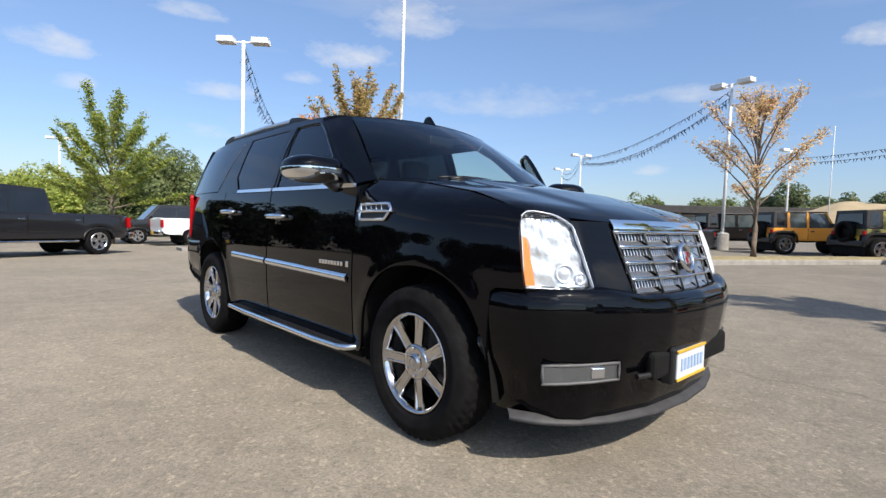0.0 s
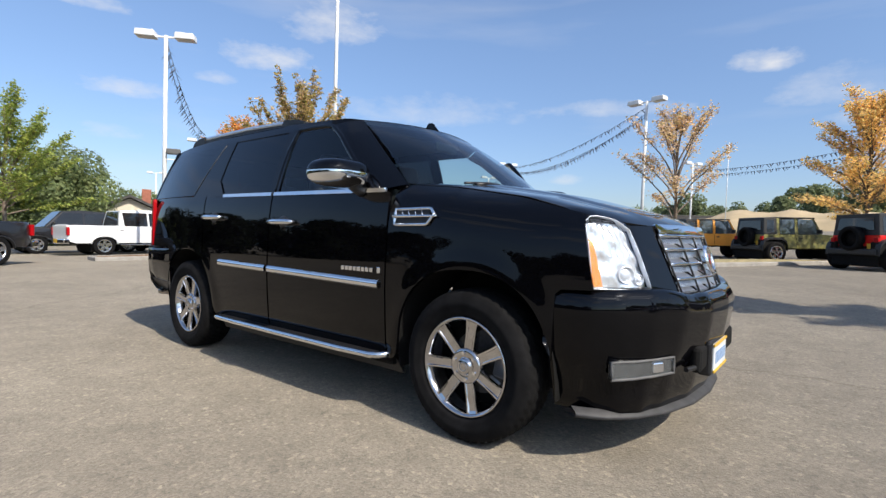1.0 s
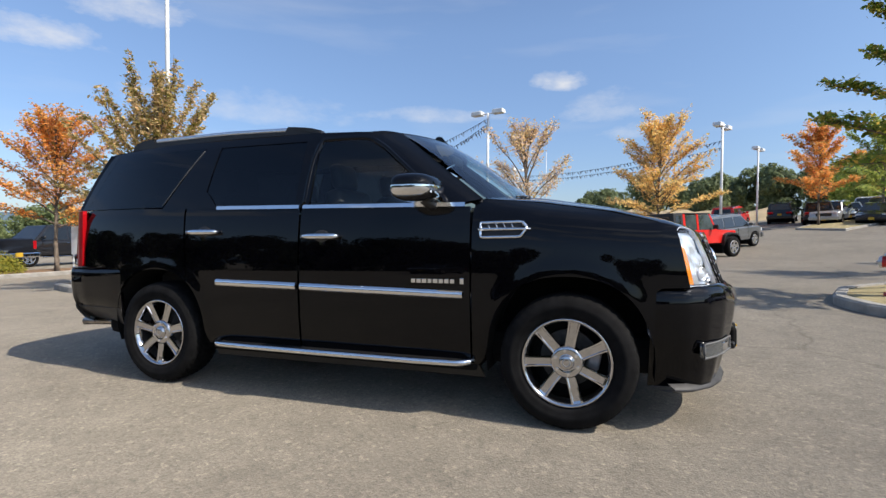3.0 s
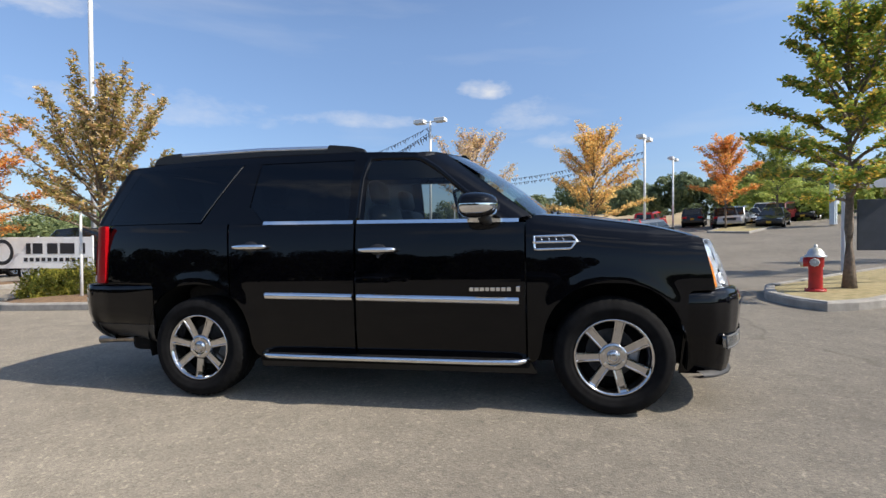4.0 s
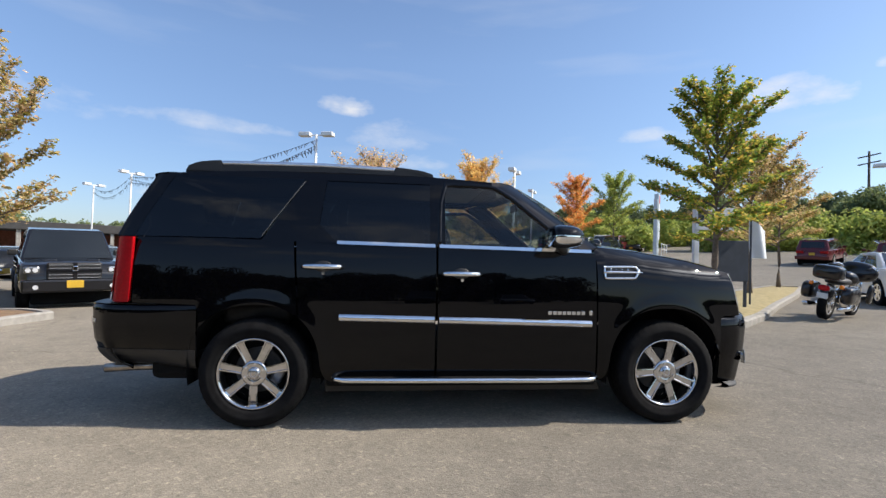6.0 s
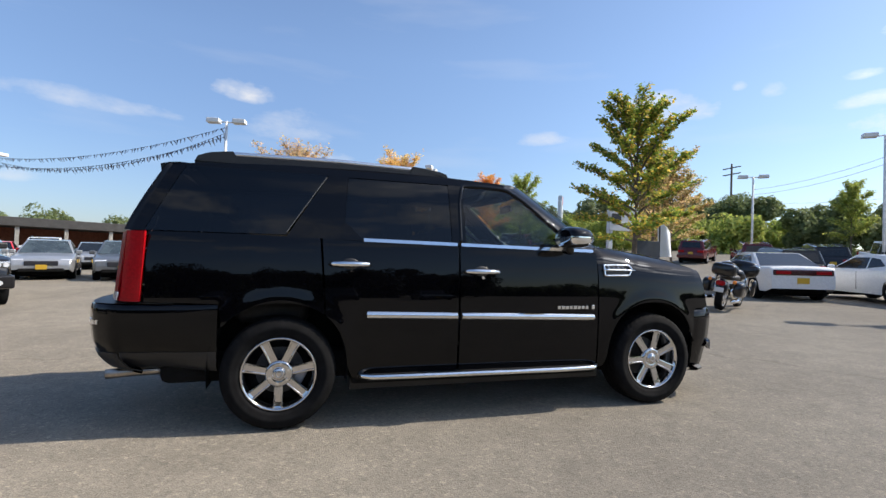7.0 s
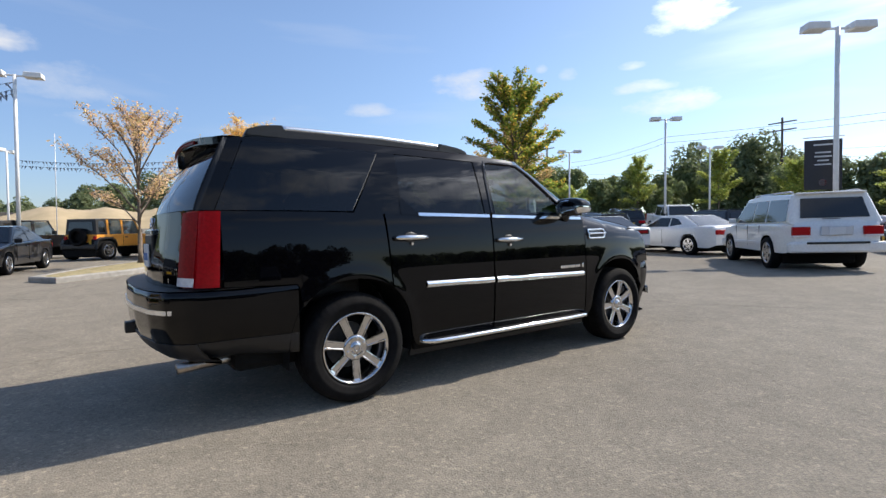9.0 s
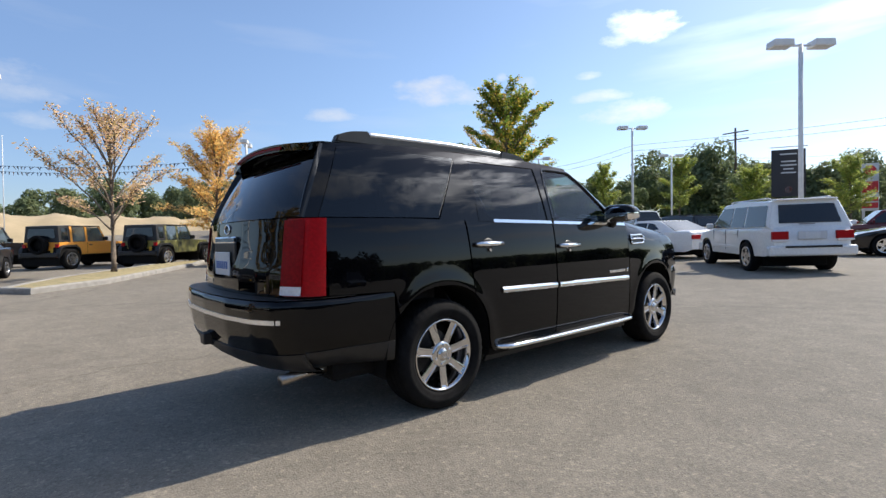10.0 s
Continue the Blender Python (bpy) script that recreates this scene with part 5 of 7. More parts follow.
def woods(name, spots, kind, label, seed, leaf=0.35, density=2200):
    """A far belt of trees: uneven crowns of many rounded boughs, each a cloud of leaves."""
    rng = np.random.default_rng(seed)
    cs, out = [], []
    for x, y, h, r in spots:
        g = ground_z(min(max(x, -40), 60), min(max(y, -60), 50)) - 0.5
        k = 16
        e = rng.random(k) ** 0.8
        a = rng.uniform(0, 2 * math.pi, k)
        rr = r * (1 - 0.5 * e) * rng.uniform(0.2, 0.95, k)
        mid = np.stack([x + np.cos(a) * rr, y + np.sin(a) * rr, g + h * (0.08 + 0.80 * e)], 1)
        br = r * rng.uniform(0.26, 0.48, k)
        pick = rng.integers(0, k, density)
        d = rng.normal(0, 1, (density, 3))
        d /= np.linalg.norm(d, axis=1)[:, None]
        cs.append(mid[pick] + d * (1, 1, 1.1) * (br[pick] * rng.uniform(0.72, 1.06, density))[:, None])
        out.append(d)
    ob = leaf_mesh(name, np.concatenate(cs), leaf, seed, 0.9, LEAF[kind], None, "", np.concatenate(out))
    return tagged(ob, label, "trees", kind="stuff")


def belt(az0, az1, step, dist, el, seed, wide=1.0):
    """Spots of a belt seen from the lot between two bearings, with tops at elevation el."""
    rnd = random.Random(seed)
    out = []
    a = az0
    while a < az1:
        d = dist * rnd.uniform(0.88, 1.15)
        h = (d * math.tan(radians(el * rnd.uniform(0.72, 1.12))) + 1.4)
        out.append((d * math.cos(radians(a)) - 4, d * math.sin(radians(a)), h, h * 0.42 * wide))
        a += step * rnd.uniform(0.7, 1.3)
    return out


woods("woodland", belt(-96, -60, 2.4, 64, 6.5, 1), "dark_green", "tall dark green woodland beyond the lot", 3, 0.40, 5440)
woods("woodland", belt(-72, -44, 2.2, 58, 4.4, 2), "green", "sunlit green woodland edge", 4, 0.36, 4420)
woods("woodland", belt(-46, -8, 1.9, 76, 4.1, 5), "dark_green", "green woodland on the rising ground", 6, 0.43, 4420)
woods("woodland", belt(-50, -20, 2.2, 62, 2.7, 7, 1.6), "light_green", "bright scrub below the woodland", 8, 0.34, 3400)
woods("woodland", belt(-12, 14, 1.5, 92, 4.6, 9), "dark_green", "distant trees behind the sandy bank", 10, 0.45, 4080)
woods("woodland", belt(14, 50, 1.9, 110, 3.4, 11, 1.2), "green", "distant tree line", 12, 0.50, 3060)
woods("woodland", belt(50, 100, 2.2, 62, 3.6, 13, 1.6), "green", "green hedge and trees behind the parked trucks", 14, 0.34, 4420)
woods("woodland", belt(74, 106, 2.2, 52, 5.6, 23, 1.3), "light_green", "sunlit scrub and trees behind the parked trucks", 24, 0.28, 4500)
woods("woodland", [(7.6, 41.0, 7.2, 3.6), (9.0, 46.5, 6.4, 3.2), (4.5, 44.0, 5.0, 2.6)], "green", "large rounded green tree", 16, 0.25, 15300)
# out-of-view belts, reflected only; the first is added to keep the paintwork dark
woods("woodland", belt(100, 202, 3.4, 40, 9.0, 17, 1.1), "unseen_dark", "near-black trees added out of view to darken the paintwork reflections", 18, 0.47, 3740)
woods("woodland", belt(202, 264, 1.5, 80, 1.9, 19, 2.0), "dark_green", "low trees beyond the open side of the lot", 22, 0.42, 3400)
woods("woodland", [(51.0, -44.0, 8.5, 3.4)], "dark_green", "lone tree above the scrub", 20, 0.38, 5440)


def kerb_bed(name, outline, fill, label, h=0.14, w=0.16):
    """A raised bed: one concrete kerb round a filled middle. outline: points in (x, y), anticlockwise."""
    pts = along(outline + outline[:1], max(24, len(outline) * 6))[:-1]
    c = pts.mean(0)
    n = len(pts)
    d = np.roll(pts, -1, 0) - np.roll(pts, 1, 0)
    nrm = np.stack([-d[:, 1], d[:, 0]], 1)
    nrm /= np.linalg.norm(nrm, axis=1)[:, None]
    if ((c - pts) * nrm).sum() < 0:
        nrm = -nrm
    vs, fs = [], []
    rows = ((0.0, -0.05), (0.0, h * 0.8), (0.03, h), (w, h), (w, h - 0.05))
    for p, q in zip(pts, nrm):
        for off, z in rows:
            x, y = p + q * off
            vs.append((x, y, ground_z(x, y) + z))
    k = len(rows)
    for i in range(n):
        j = (i + 1) % n
        for r in range(k - 1):
            fs.append((i * k + r, j * k + r, j * k + r + 1, i * k + r + 1))
    kerb = tagged(link_mesh(name, vs, fs, M["concrete"], None, label, False), "", "kerb", kind="structure")
    inner = [p + q * (w - 0.01) for p, q in zip(pts, nrm)]
    vs = [(c[0], c[1], ground_z(*c) + h + 0.05)] + [(x, y, ground_z(x, y) + h - 0.03) for x, y in inner]
    mid = [(0.5 * (x + c[0]), 0.5 * (y + c[1])) for x, y in inner]
    vs += [(x, y, ground_z(x, y) + h + 0.035) for x, y in mid]
    fs = [(0, 1 + n + i, 1 + n + (i + 1) % n) for i in range(n)] + [(1 + n + i, 1 + i, 1 + (i + 1) % n, 1 + n + (i + 1) % n) for i in range(n)]
    link_mesh("bed_fill", vs, fs, M[fill], kerb, "", True)
    return kerb


kerb_bed("kerb_bed", [(3.6, -4.95), (4.1, -4.72), (5.0, -4.70), (6.2, -5.2), (8.5, -7.6), (12.2, -11.6), (15.0, -15.2), (14.0, -15.9), (10.5, -12.6), (7.0, -9.0), (5.0, -7.05), (3.75, -5.6)], "dry_grass", "concrete kerb round a bed of dry yellow grass")
kerb_bed("kerb_bed", [(3.6, 6.9), (5.2, 6.7), (5.8, 7.6), (5.9, 10.2), (4.0, 10.6), (3.5, 9.3)], "mulch", "concrete kerb round a bark mulch bed")
kerb_bed("kerb_bed", [(11.0, 3.6), (12.5, 2.0), (19.5, -1.9), (22.0, -2.9), (22.6, -2.2), (20.0, -0.2), (14.5, 3.2), (12.0, 4.2)], "dry_grass", "concrete kerb round a strip of dry grass")
kerb_bed("kerb_bed", [(2.6, 16.6), (7.2, 15.7), (13.0, 14.8), (13.2, 16.2), (7.4, 18.0), (2.8, 18.4)], "mulch", "concrete kerb round a planting strip")
kerb_bed("kerb_bed", [(33.0, -15.0), (36.0, -13.2), (47.0, -19.5), (46.0, -22.5), (40.0, -20.5)], "dry_grass", "far concrete kerb round a grass verge")


def shrub(x, y, r, h, seed, lift=0.12):
    rnd = random.Random(seed)
    top = thing("shrub", on_ground(x, y, 0, lift), "low rounded yellow-green shrub in a kerbed bed", "shrub", "shrubs in the beds")
    cs, facing = [], []
    for q in range(4500):
        d = Vector((rnd.gauss(0, 1), rnd.gauss(0, 1), abs(rnd.gauss(0, 1)))).normalized() * rnd.uniform(0.55, 1.05)
        lump = 1 + 0.12 * math.sin(5 * d.x + seed) + 0.10 * math.sin(9 * d.y + 2 * seed)
        cs.append((d.x * r * lump, d.y * r * lump, 0.03 + d.z * h * lump))
        facing.append(d)
    leaf_mesh("foliage", cs, 0.055, seed, 0.9, LEAF["shrub"], top, "", np.array(facing))
    v, f = tube([(0, 0, -0.1), (0.02, 0, h * 0.5), (0.06, 0.03, h * 0.8)], [0.03, 0.02, 0.008], 6)
    link_mesh("stem", v, f, M["bark"], top)


for a in ((6.3, 17.0, 0.85, 0.62, 1), (5.2, 9.3, 0.55, 0.75, 2), (4.7, 9.8, 0.5, 0.6, 3), (10.2, 15.9, 0.7, 0.6, 4)):
    shrub(*a)


def lamp_post(x, y, height, turn, head="twin", base=True, label="tall white twin-headed car park lamp on a concrete base", tinted=False):
    lp = thing("street_lamp", on_ground(x, y, turn), label, "street lamp", "car park lamps")
    if base:
        v, f = lathe([(0.0, 0.001), (0.0, 0.33), (0.80, 0.31), (0.83, 0.29), (0.83, 0.001)], 24)
        link_mesh("concrete_base", [(b, c, a) for a, b, c in v], f, M["concrete"], lp, "round grey concrete base", False)
        part("base_plate", box_bm((0.34, 0.34, 0.03), (0, 0, 0.845), 0.005), M["white_pole"], lp)
    r = 0.075
    v, f = tube([(0, 0, 0.84 if base else 0), (0, 0, height * 0.5), (0, 0, height)], [r * 1.05, r, r * 0.92], 12)
    link_mesh("pole", v, f, M["white_pole"], lp, "white steel pole")
    part("arm", box_bm((0.9, 0.05, 0.07), (0, 0, height - 0.05), 0.01), M["white_pole"], lp)
    for s in (-1, 1):
        bm = bmesh.new()
        h = box_bm((0.68, 0.46, 0.23), (s * 0.68, 0, height), 0.025, bm=bm)
        for v_ in bm.verts:
            if v_.co.z > height:
                v_.co.x += (s * 0.66 - v_.co.x) * 0.06
        ob = part("lamp_head", bm, M["white_pole"], lp, "boxy white lamp head")
        part("lamp_lens", box_bm((0.52, 0.33, 0.02), (s * 0.68, 0, height - 0.115), 0.004), M["lamp_lens"], ob)
    return lp


lamp_a = lamp_post(4.95, 17.1, 8.35, -40)
# flood lamp half way up
fl = new("flood_lamp")
fl.parent = lamp_a
fl.matrix_basis = pose(0.22, -0.05, 4.05, 0, 0, 10)
part("flood_case", box_bm((0.46, 0.30, 0.20), (0.1, 0, 0), 0.03), M["grey_trim"], fl, "grey flood lamp case")
part("flood_bracket", box_bm((0.30, 0.04, 0.04), (0.0, 0, -0.30), 0.008), M["white_pole"], fl)
lamp_post(24.1, 5.4, 8.1, -104)
lamp_post(14.2, -28.8, 7.8, 50)
lamp_post(1.3, -16.1, 7.15, 50)
lamp_post(30.3, -7.7, 6.9, -28)
for x, y, a in ((44.0, -12.8, -28), (39.4, 23.3, -28), (48.3, 31.5, -28), (46.9, 8.0, -28), (24.7, -31.6, 50), (15.8, 37.7, -30), (22.9, 65.4, -30), (1.9, 54.2, -20), (16.6, -39.9, 50)):
    lamp_post(x, y, 7.9 - ground_z(min(x, 60), min(max(y, -60), 50)) * 0.7, a, base=False, label="white twin-headed car park lamp further off")


def pole(name, x, y, h, r, mat, label, category, cross=False):
    p = thing(name, on_ground(min(x, 60), max(y, -60)) if abs(x) < 60 and abs(y) < 60 else pose(x, y, 0.5), label, category)
    v, f = tube([(0, 0, 0), (0, 0, h * 0.5), (0, 0, h)], [r, r * 0.9, r * 0.7], 10)
    link_mesh("shaft", v, f, mat, p)
    if cross:
        for z in (h - 0.5, h - 1.3):
            part("crossarm", box_bm((2.6, 0.12, 0.12), (0, 0, z), 0.01), mat, p)
    return p


pole("flagpole", 13.2, 17.5, 19.0, 0.10, M["white_pole"], "tall slim white flagpole", "pole")
M["pole_wood"] = material("weathered pole wood", (0.11, 0.085, 0.065), 0.9, base2=(0.06, 0.05, 0.04), scale=6, bump=0.4, bump_scale=30)
for x, y in ((17.0, -56.0), (-12.0, -58.0), (44.0, -50.0)):
    pole("utility_pole", x, y, 10.4, 0.15, M["pole_wood"], "dark wooden utility pole with crossarms", "pole", True)
pole("radio_mast", 46.0, 5.0, 9.0, 0.035, M["white_pole"], "thin grey mast beyond the jeeps", "mast")
pole("sign_post", 4.45, 8.5, 2.1, 0.032, M["white_pole"], "thin grey metal post in the mulch bed", "post")


def pennant_string(p0, p1, sag, n, seed, flags=True):
    rnd = random.Random(seed)
    p0, p1 = Vector(p0), Vector(p1)
    st = thing("pennant_string", Matrix(), "sagging string of dark and light pennants between lamps" if flags else "thin sagging dark overhead cable", "pennants" if flags else "cable", "pennant strings" if flags else "overhead cables")
    pts = [p0.lerp(p1, t) - Vector((0, 0, sag * 4 * t * (1 - t))) for t in np.linspace(0, 1, 25)]
    v, f = tube(pts, 0.010, 4)
    link_mesh("cord", v, f, M["black_trim"], st)
    if flags:
        vs, fs = [], []
        d = (p1 - p0).normalized()
        for i in range(n):
            t = (i + 0.5) / n
            c = p0.lerp(p1, t) - Vector((0, 0, sag * 4 * t * (1 - t)))
            sw = rnd.uniform(-0.5, 0.5)
            side = Vector((-d.y, d.x, 0)) * sw
            k = len(vs)
            vs += [c - d * 0.08, c + d * 0.08, c + Vector((0, 0, -0.26)) + side * 0.5 + d * rnd.uniform(-0.14, 0.14)]
            fs.append((k, k + 1, k + 2))
        tagged(link_mesh("pennants", vs, fs, M["pennant"], st, "small triangular pennants", False), kind="stuff")
    return st


M["pennant"] = material("pennant cloth", (0.05, 0.06, 0.09), 0.6, island=[(0.03, 0.04, 0.07), (0.14, 0.18, 0.26), (0.40, 0.43, 0.48), (0.05, 0.06, 0.10)])
pennant_string((4.95, 17.1, 7.9), (10.7, 26.2, 6.2), 0.7, 70, 1)
pennant_string((4.95, 17.1, 7.5), (10.7, 26.2, 6.0), 0.9, 70, 11)
pennant_string((24.1, 5.4, 7.9), (39.4, 23.3, 7.5), 0.7, 84, 2)
pennant_string((24.1, 5.4, 7.4), (39.4, 23.3, 7.0), 0.9, 84, 3)
pennant_string((24.1, 5.4, 7.6), (39.4, 23.3, 7.3), 1.3, 84, 12)
pennant_string((39.4, 23.3, 7.6), (48.3, 31.5, 7.5), 0.8, 46, 4)
pennant_string((39.4, 23.3, 7.2), (48.3, 31.5, 7.1), 1.0, 46, 14)
pennant_string((30.3, -7.7, 7.0), (46.0, 7.5, 7.2), 0.5, 70, 5)
pennant_string((30.3, -7.7, 6.6), (46.0, 7.5, 6.8), 0.5, 70, 15)
for k, (a, b) in enumerate((((14.2, -28.8, 7.7), (24.7, -31.6, 7.5)), ((14.2, -28.8, 7.3), (24.7, -31.6, 7.1)), ((14.2, -28.8, 7.7), (-8.0, -33.0, 7.6)), ((14.2, -28.8, 7.3), (-8.0, -33.0, 7.2)))):
    pennant_string(a, b, 0.25, 0, 30 + k, False)
for k, (a, b) in enumerate((((17, -56, 9.9), (-12, -58, 9.9)), ((17, -56, 9.9), (44, -50, 9.9)), ((17, -56, 9.1), (44, -50, 9.1)), ((17, -56, 9.1), (-12, -58, 9.1)))):
    pennant_string(a, b, 1.0, 0, 20 + k, False)

# ---- fire hydrant ----
M["hydrant_red"] = material("chipped red paint", (0.42, 0.018, 0.02), 0.42, vary=0.2, scale=9, bump=0.15, bump_scale=60)
M["silver_paint"] = material("silver paint", (0.55, 0.56, 0.56), 0.4, 0.6, vary=0.15, scale=12)


def build_hydrant():
    h = thing("fire_hydrant", on_ground(5.05, -5.5, -30, 0.12), "red fire hydrant with a silver cap on the kerbed bed", "fire hydrant")

    def turned(name, prof, mat, label=""):
        v, f = lathe(prof, 24)
        return link_mesh(name, [(b, c, a) for a, b, c in v], f, mat, h, label)
    turned("base_flange", [(0, 0.001), (0, 0.15), (0.035, 0.15), (0.04, 0.115), (0.05, 0.10)], M["hydrant_red"])
    turned("barrel", [(0.05, 0.10), (0.40, 0.098), (0.43, 0.115), (0.56, 0.118), (0.575, 0.13)], M["hydrant_red"], "red barrel")
    turned("bonnet", [(0.575, 0.15), (0.605, 0.152), (0.615, 0.125), (0.66, 0.115), (0.71, 0.08), (0.735, 0.03), (0.735, 0.001)], M["silver_paint"], "silver domed bonnet")
    turned("operating_nut", [(0.735, 0.026), (0.785, 0.022), (0.785, 0.001)], M["silver_paint"])
    for a in (0, 90, 180):
        c, s = math.cos(radians(a)), math.sin(radians(a))
        r = 0.065 if a != 90 else 0.08
        part("outlet", cyl_bm(r, r, (0.09 * c, 0.09 * s, 0.49), (0.165 * c, 0.165 * s, 0.49), 14), M["hydrant_red"], h)
        o = part("outlet_cap", cyl_bm(r * 1.12, r, (0.165 * c, 0.165 * s, 0.49), (0.205 * c, 0.205 * s, 0.49), 8), M["silver_paint"], h, "silver outlet cap")
        part("cap_nut", cyl_bm(0.022, 0.018, (0.205 * c, 0.205 * s, 0.49), (0.235 * c, 0.235 * s, 0.49), 5), M["silver_paint"], o)
    for i in range(8):
        w = i * math.pi / 4
        part("bolt", cyl_bm(0.012, 0.012, (0.135 * math.cos(w), 0.135 * math.sin(w), 0.03), (0.135 * math.cos(w), 0.135 * math.sin(w), 0.055), 6), M["hydrant_red"], h)


build_hydrant()

# ---- boards, banners, signs ----
M["dark_board"] = material("dark painted board", (0.035, 0.042, 0.055), 0.6, vary=0.2, scale=3)
M["white_cloth"] = material("white vinyl", (0.78, 0.79, 0.80), 0.55, vary=0.06, scale=3, bump=0.2, bump_scale=3)
M["print_dark"] = material("dark print", (0.02, 0.02, 0.025), 0.5)
M["grey_sign"] = material("pale grey sign", (0.55, 0.57, 0.60), 0.5, vary=0.06, scale=2)
M["steel_blue"] = material("pale blue painted steel", (0.45, 0.52, 0.58), 0.4, vary=0.08, scale=4)


def board(name, x, y, turn, w, h, z0, mat, label, posts=2, post_mat="white_pole", category="sign", post_r=0.04, thick=0.04, over=0.0, lift=0.12):
    b = thing(name, on_ground(x, y, turn, lift), label, category)
    part("panel", box_bm((w, thick, h), (0, 0, z0 + h / 2), 0.006), M[mat], b)
    xs = {1: (w / 2 - post_r,), 2: (-w / 2 + post_r, w / 2 - post_r), -1: (-w / 2 + post_r,)}[posts]
    for px in xs:
        part("post", box_bm((post_r * 2, post_r * 2, z0 + h + over), (px, thick / 2 + post_r, (z0 + h + over) / 2), 0.005), M[post_mat], b)
    return b


board("notice_board", 6.0, -7.0, -92, 0.74, 0.92, 0.62, "dark_board", "dark square notice board seen from behind, on a dark post", 1, "dark_board", post_r=0.028)
b = board("entrance_sign", 9.0, -8.6, -92, 1.15, 0.66, 1.95, "grey_sign", "pale grey sign board on one post behind the tree", -1, "grey_sign", post_r=0.07)
part("sign_mark", box_bm((0.34, 0.01, 0.26), (-0.34, -0.026, 2.36), 0.004), M["print_dark"], b)


fg = thing("feather_flag", on_ground(6.6, -7.9, 0, 0.12), "small white cloth flag hanging from a dark post", "flag")
part("post", cyl_bm(0.022, 0.022, (0, 0, 0), (0, 0, 2.25), 8), M["dark_board"], fg)
v_ = sheet("cloth", lambda u, v: (0.05 + 0.05 * math.sin(6 * u + 2 * v), -0.02 - 0.42 * u, 1.15 + 0.95 * v - 0.28 * u * v), 10, 8, M["white_cloth"], fg, 0.004)

# white banner on a frame beside the parked truck, with its print as plain bars
bn = thing("banner", on_ground(8.9, 14.4, -84), "white vinyl banner with bold black bars for its print", "banner")
part("vinyl", box_bm((3.9, 0.02, 1.02), (-0.65, 0, 1.10), 0.004), M["white_cloth"], bn)
for i, (x, w) in enumerate(((-0.95, 0.16), (-0.62, 0.34), (-0.1, 0.36), (0.42, 0.5), (0.95, 0.18))):
    part("print_bar", box_bm((w, 0.008, 0.34), (x, -0.016, 1.24)), M["print_dark"], bn)
for i in range(11):
    part("print_bar", box_bm((0.13, 0.008, 0.12), (-1.05 + 0.21 * i, -0.016, 0.88)), M["print_dark"], bn)
v, f = lathe([(0, 0.30), (-0.01, 0.36), (0.0, 0.42)], 24)
link_mesh("print_mark", v, f, M["print_dark"], bn, "", True, Matrix.Translation((-1.9, -0.012, 1.12)) @ Matrix.Rotation(radians(90), 4, "Z"))
for px in (-2.56, -0.65, 1.26):
    part("post", cyl_bm(0.03, 0.03, (px, 0.04, 0), (px, 0.04, 1.65), 8), M["white_pole"], bn)

# tall sign by the entrance road
ms = thing("entrance_pylon", on_ground(36.5, -22.0, -35), "tall pale blue pylon sign with stacked grey panels", "sign")
part("pylon_post", box_bm((0.55, 0.35, 5.4), (-0.75, 0, 2.7), 0.02), M["steel_blue"], ms)
part("pylon_post", box_bm((0.3, 0.3, 4.9), (-1.35, 0, 2.45), 0.02), M["steel_blue"], ms)
for i in range(5):
    part("pylon_panel", box_bm((1.25, 0.22, 0.72), (0.2, 0, 1.9 + 0.80 * i), 0.02), M["red_print"] if i == 4 else M["grey_sign"], ms)

rl = thing("railing", on_ground(38.6, -23.6, -38), "low white steel railing beside the entrance sign", "railing")
for x in (0.0, 1.5, 3.0):
    part("post", cyl_bm(0.04, 0.04, (x, 0, -0.1), (x, 0, 1.1), 8), M["white_pole"], rl)
for z in (0.55, 1.05):
    part("rail", cyl_bm(0.035, 0.035, (-0.1, 0, z), (3.1, 0, z), 8), M["white_pole"], rl)

# black banner on the lamp post and a red roadside sign
bb = thing("pole_banner", on_ground(1.74, -16.43, 28, -0.2), "black banner with pale bars hung from a lamp post", "banner")
part("cloth", box_bm((1.0, 0.02, 1.62), (0, 0, 3.15), 0.004), M["print_dark"], bb)
for z, w in ((3.80, 0.5), (3.55, 0.42), (3.42, 0.46), (3.29, 0.3), (3.16, 0.44)):
    part("print_bar", box_bm((w, 0.006, 0.045), (0, 0.014, z)), M["grey_sign"], bb)
    part("print_bar", box_bm((w, 0.006, 0.045), (0, -0.014, z)), M["grey_sign"], bb)
part("print_mark", cyl_bm(0.11, 0.11, (0, 0.012, 2.58), (0, 0.018, 2.58), 20), M["smoked_lens"], bb)
for z in (4.05, 2.25):
    part("banner_arm", cyl_bm(0.018, 0.018, (-0.56, 0, z), (0.54, 0, z), 8), M["white_pole"], bb)
rs = thing("roadside_sign", on_ground(4.9, -50.8, 10), "tall white and red roadside sign with plain bars for its print", "sign")
part("sign_panel", box_bm((1.15, 0.2, 4.0), (0, 0, 4.0), 0.03), M["grey_sign"], rs)
part("sign_disc", cyl_bm(0.42, 0.42, (0, 0.12, 5.4), (0, 0.10, 5.4), 24), M["red_print"], rs)
for z, h in ((4.0, 0.95), (2.95, 0.3), (2.45, 0.45)):
    part("sign_band", box_bm((1.06, 0.02, h), (0, 0.112, z)), M["red_print"], rs)
for x in (-0.42, 0.42):
    part("sign_leg", box_bm((0.2, 0.18, 2.1), (x, 0, 1.02), 0.02), M["grey_sign"], rs)

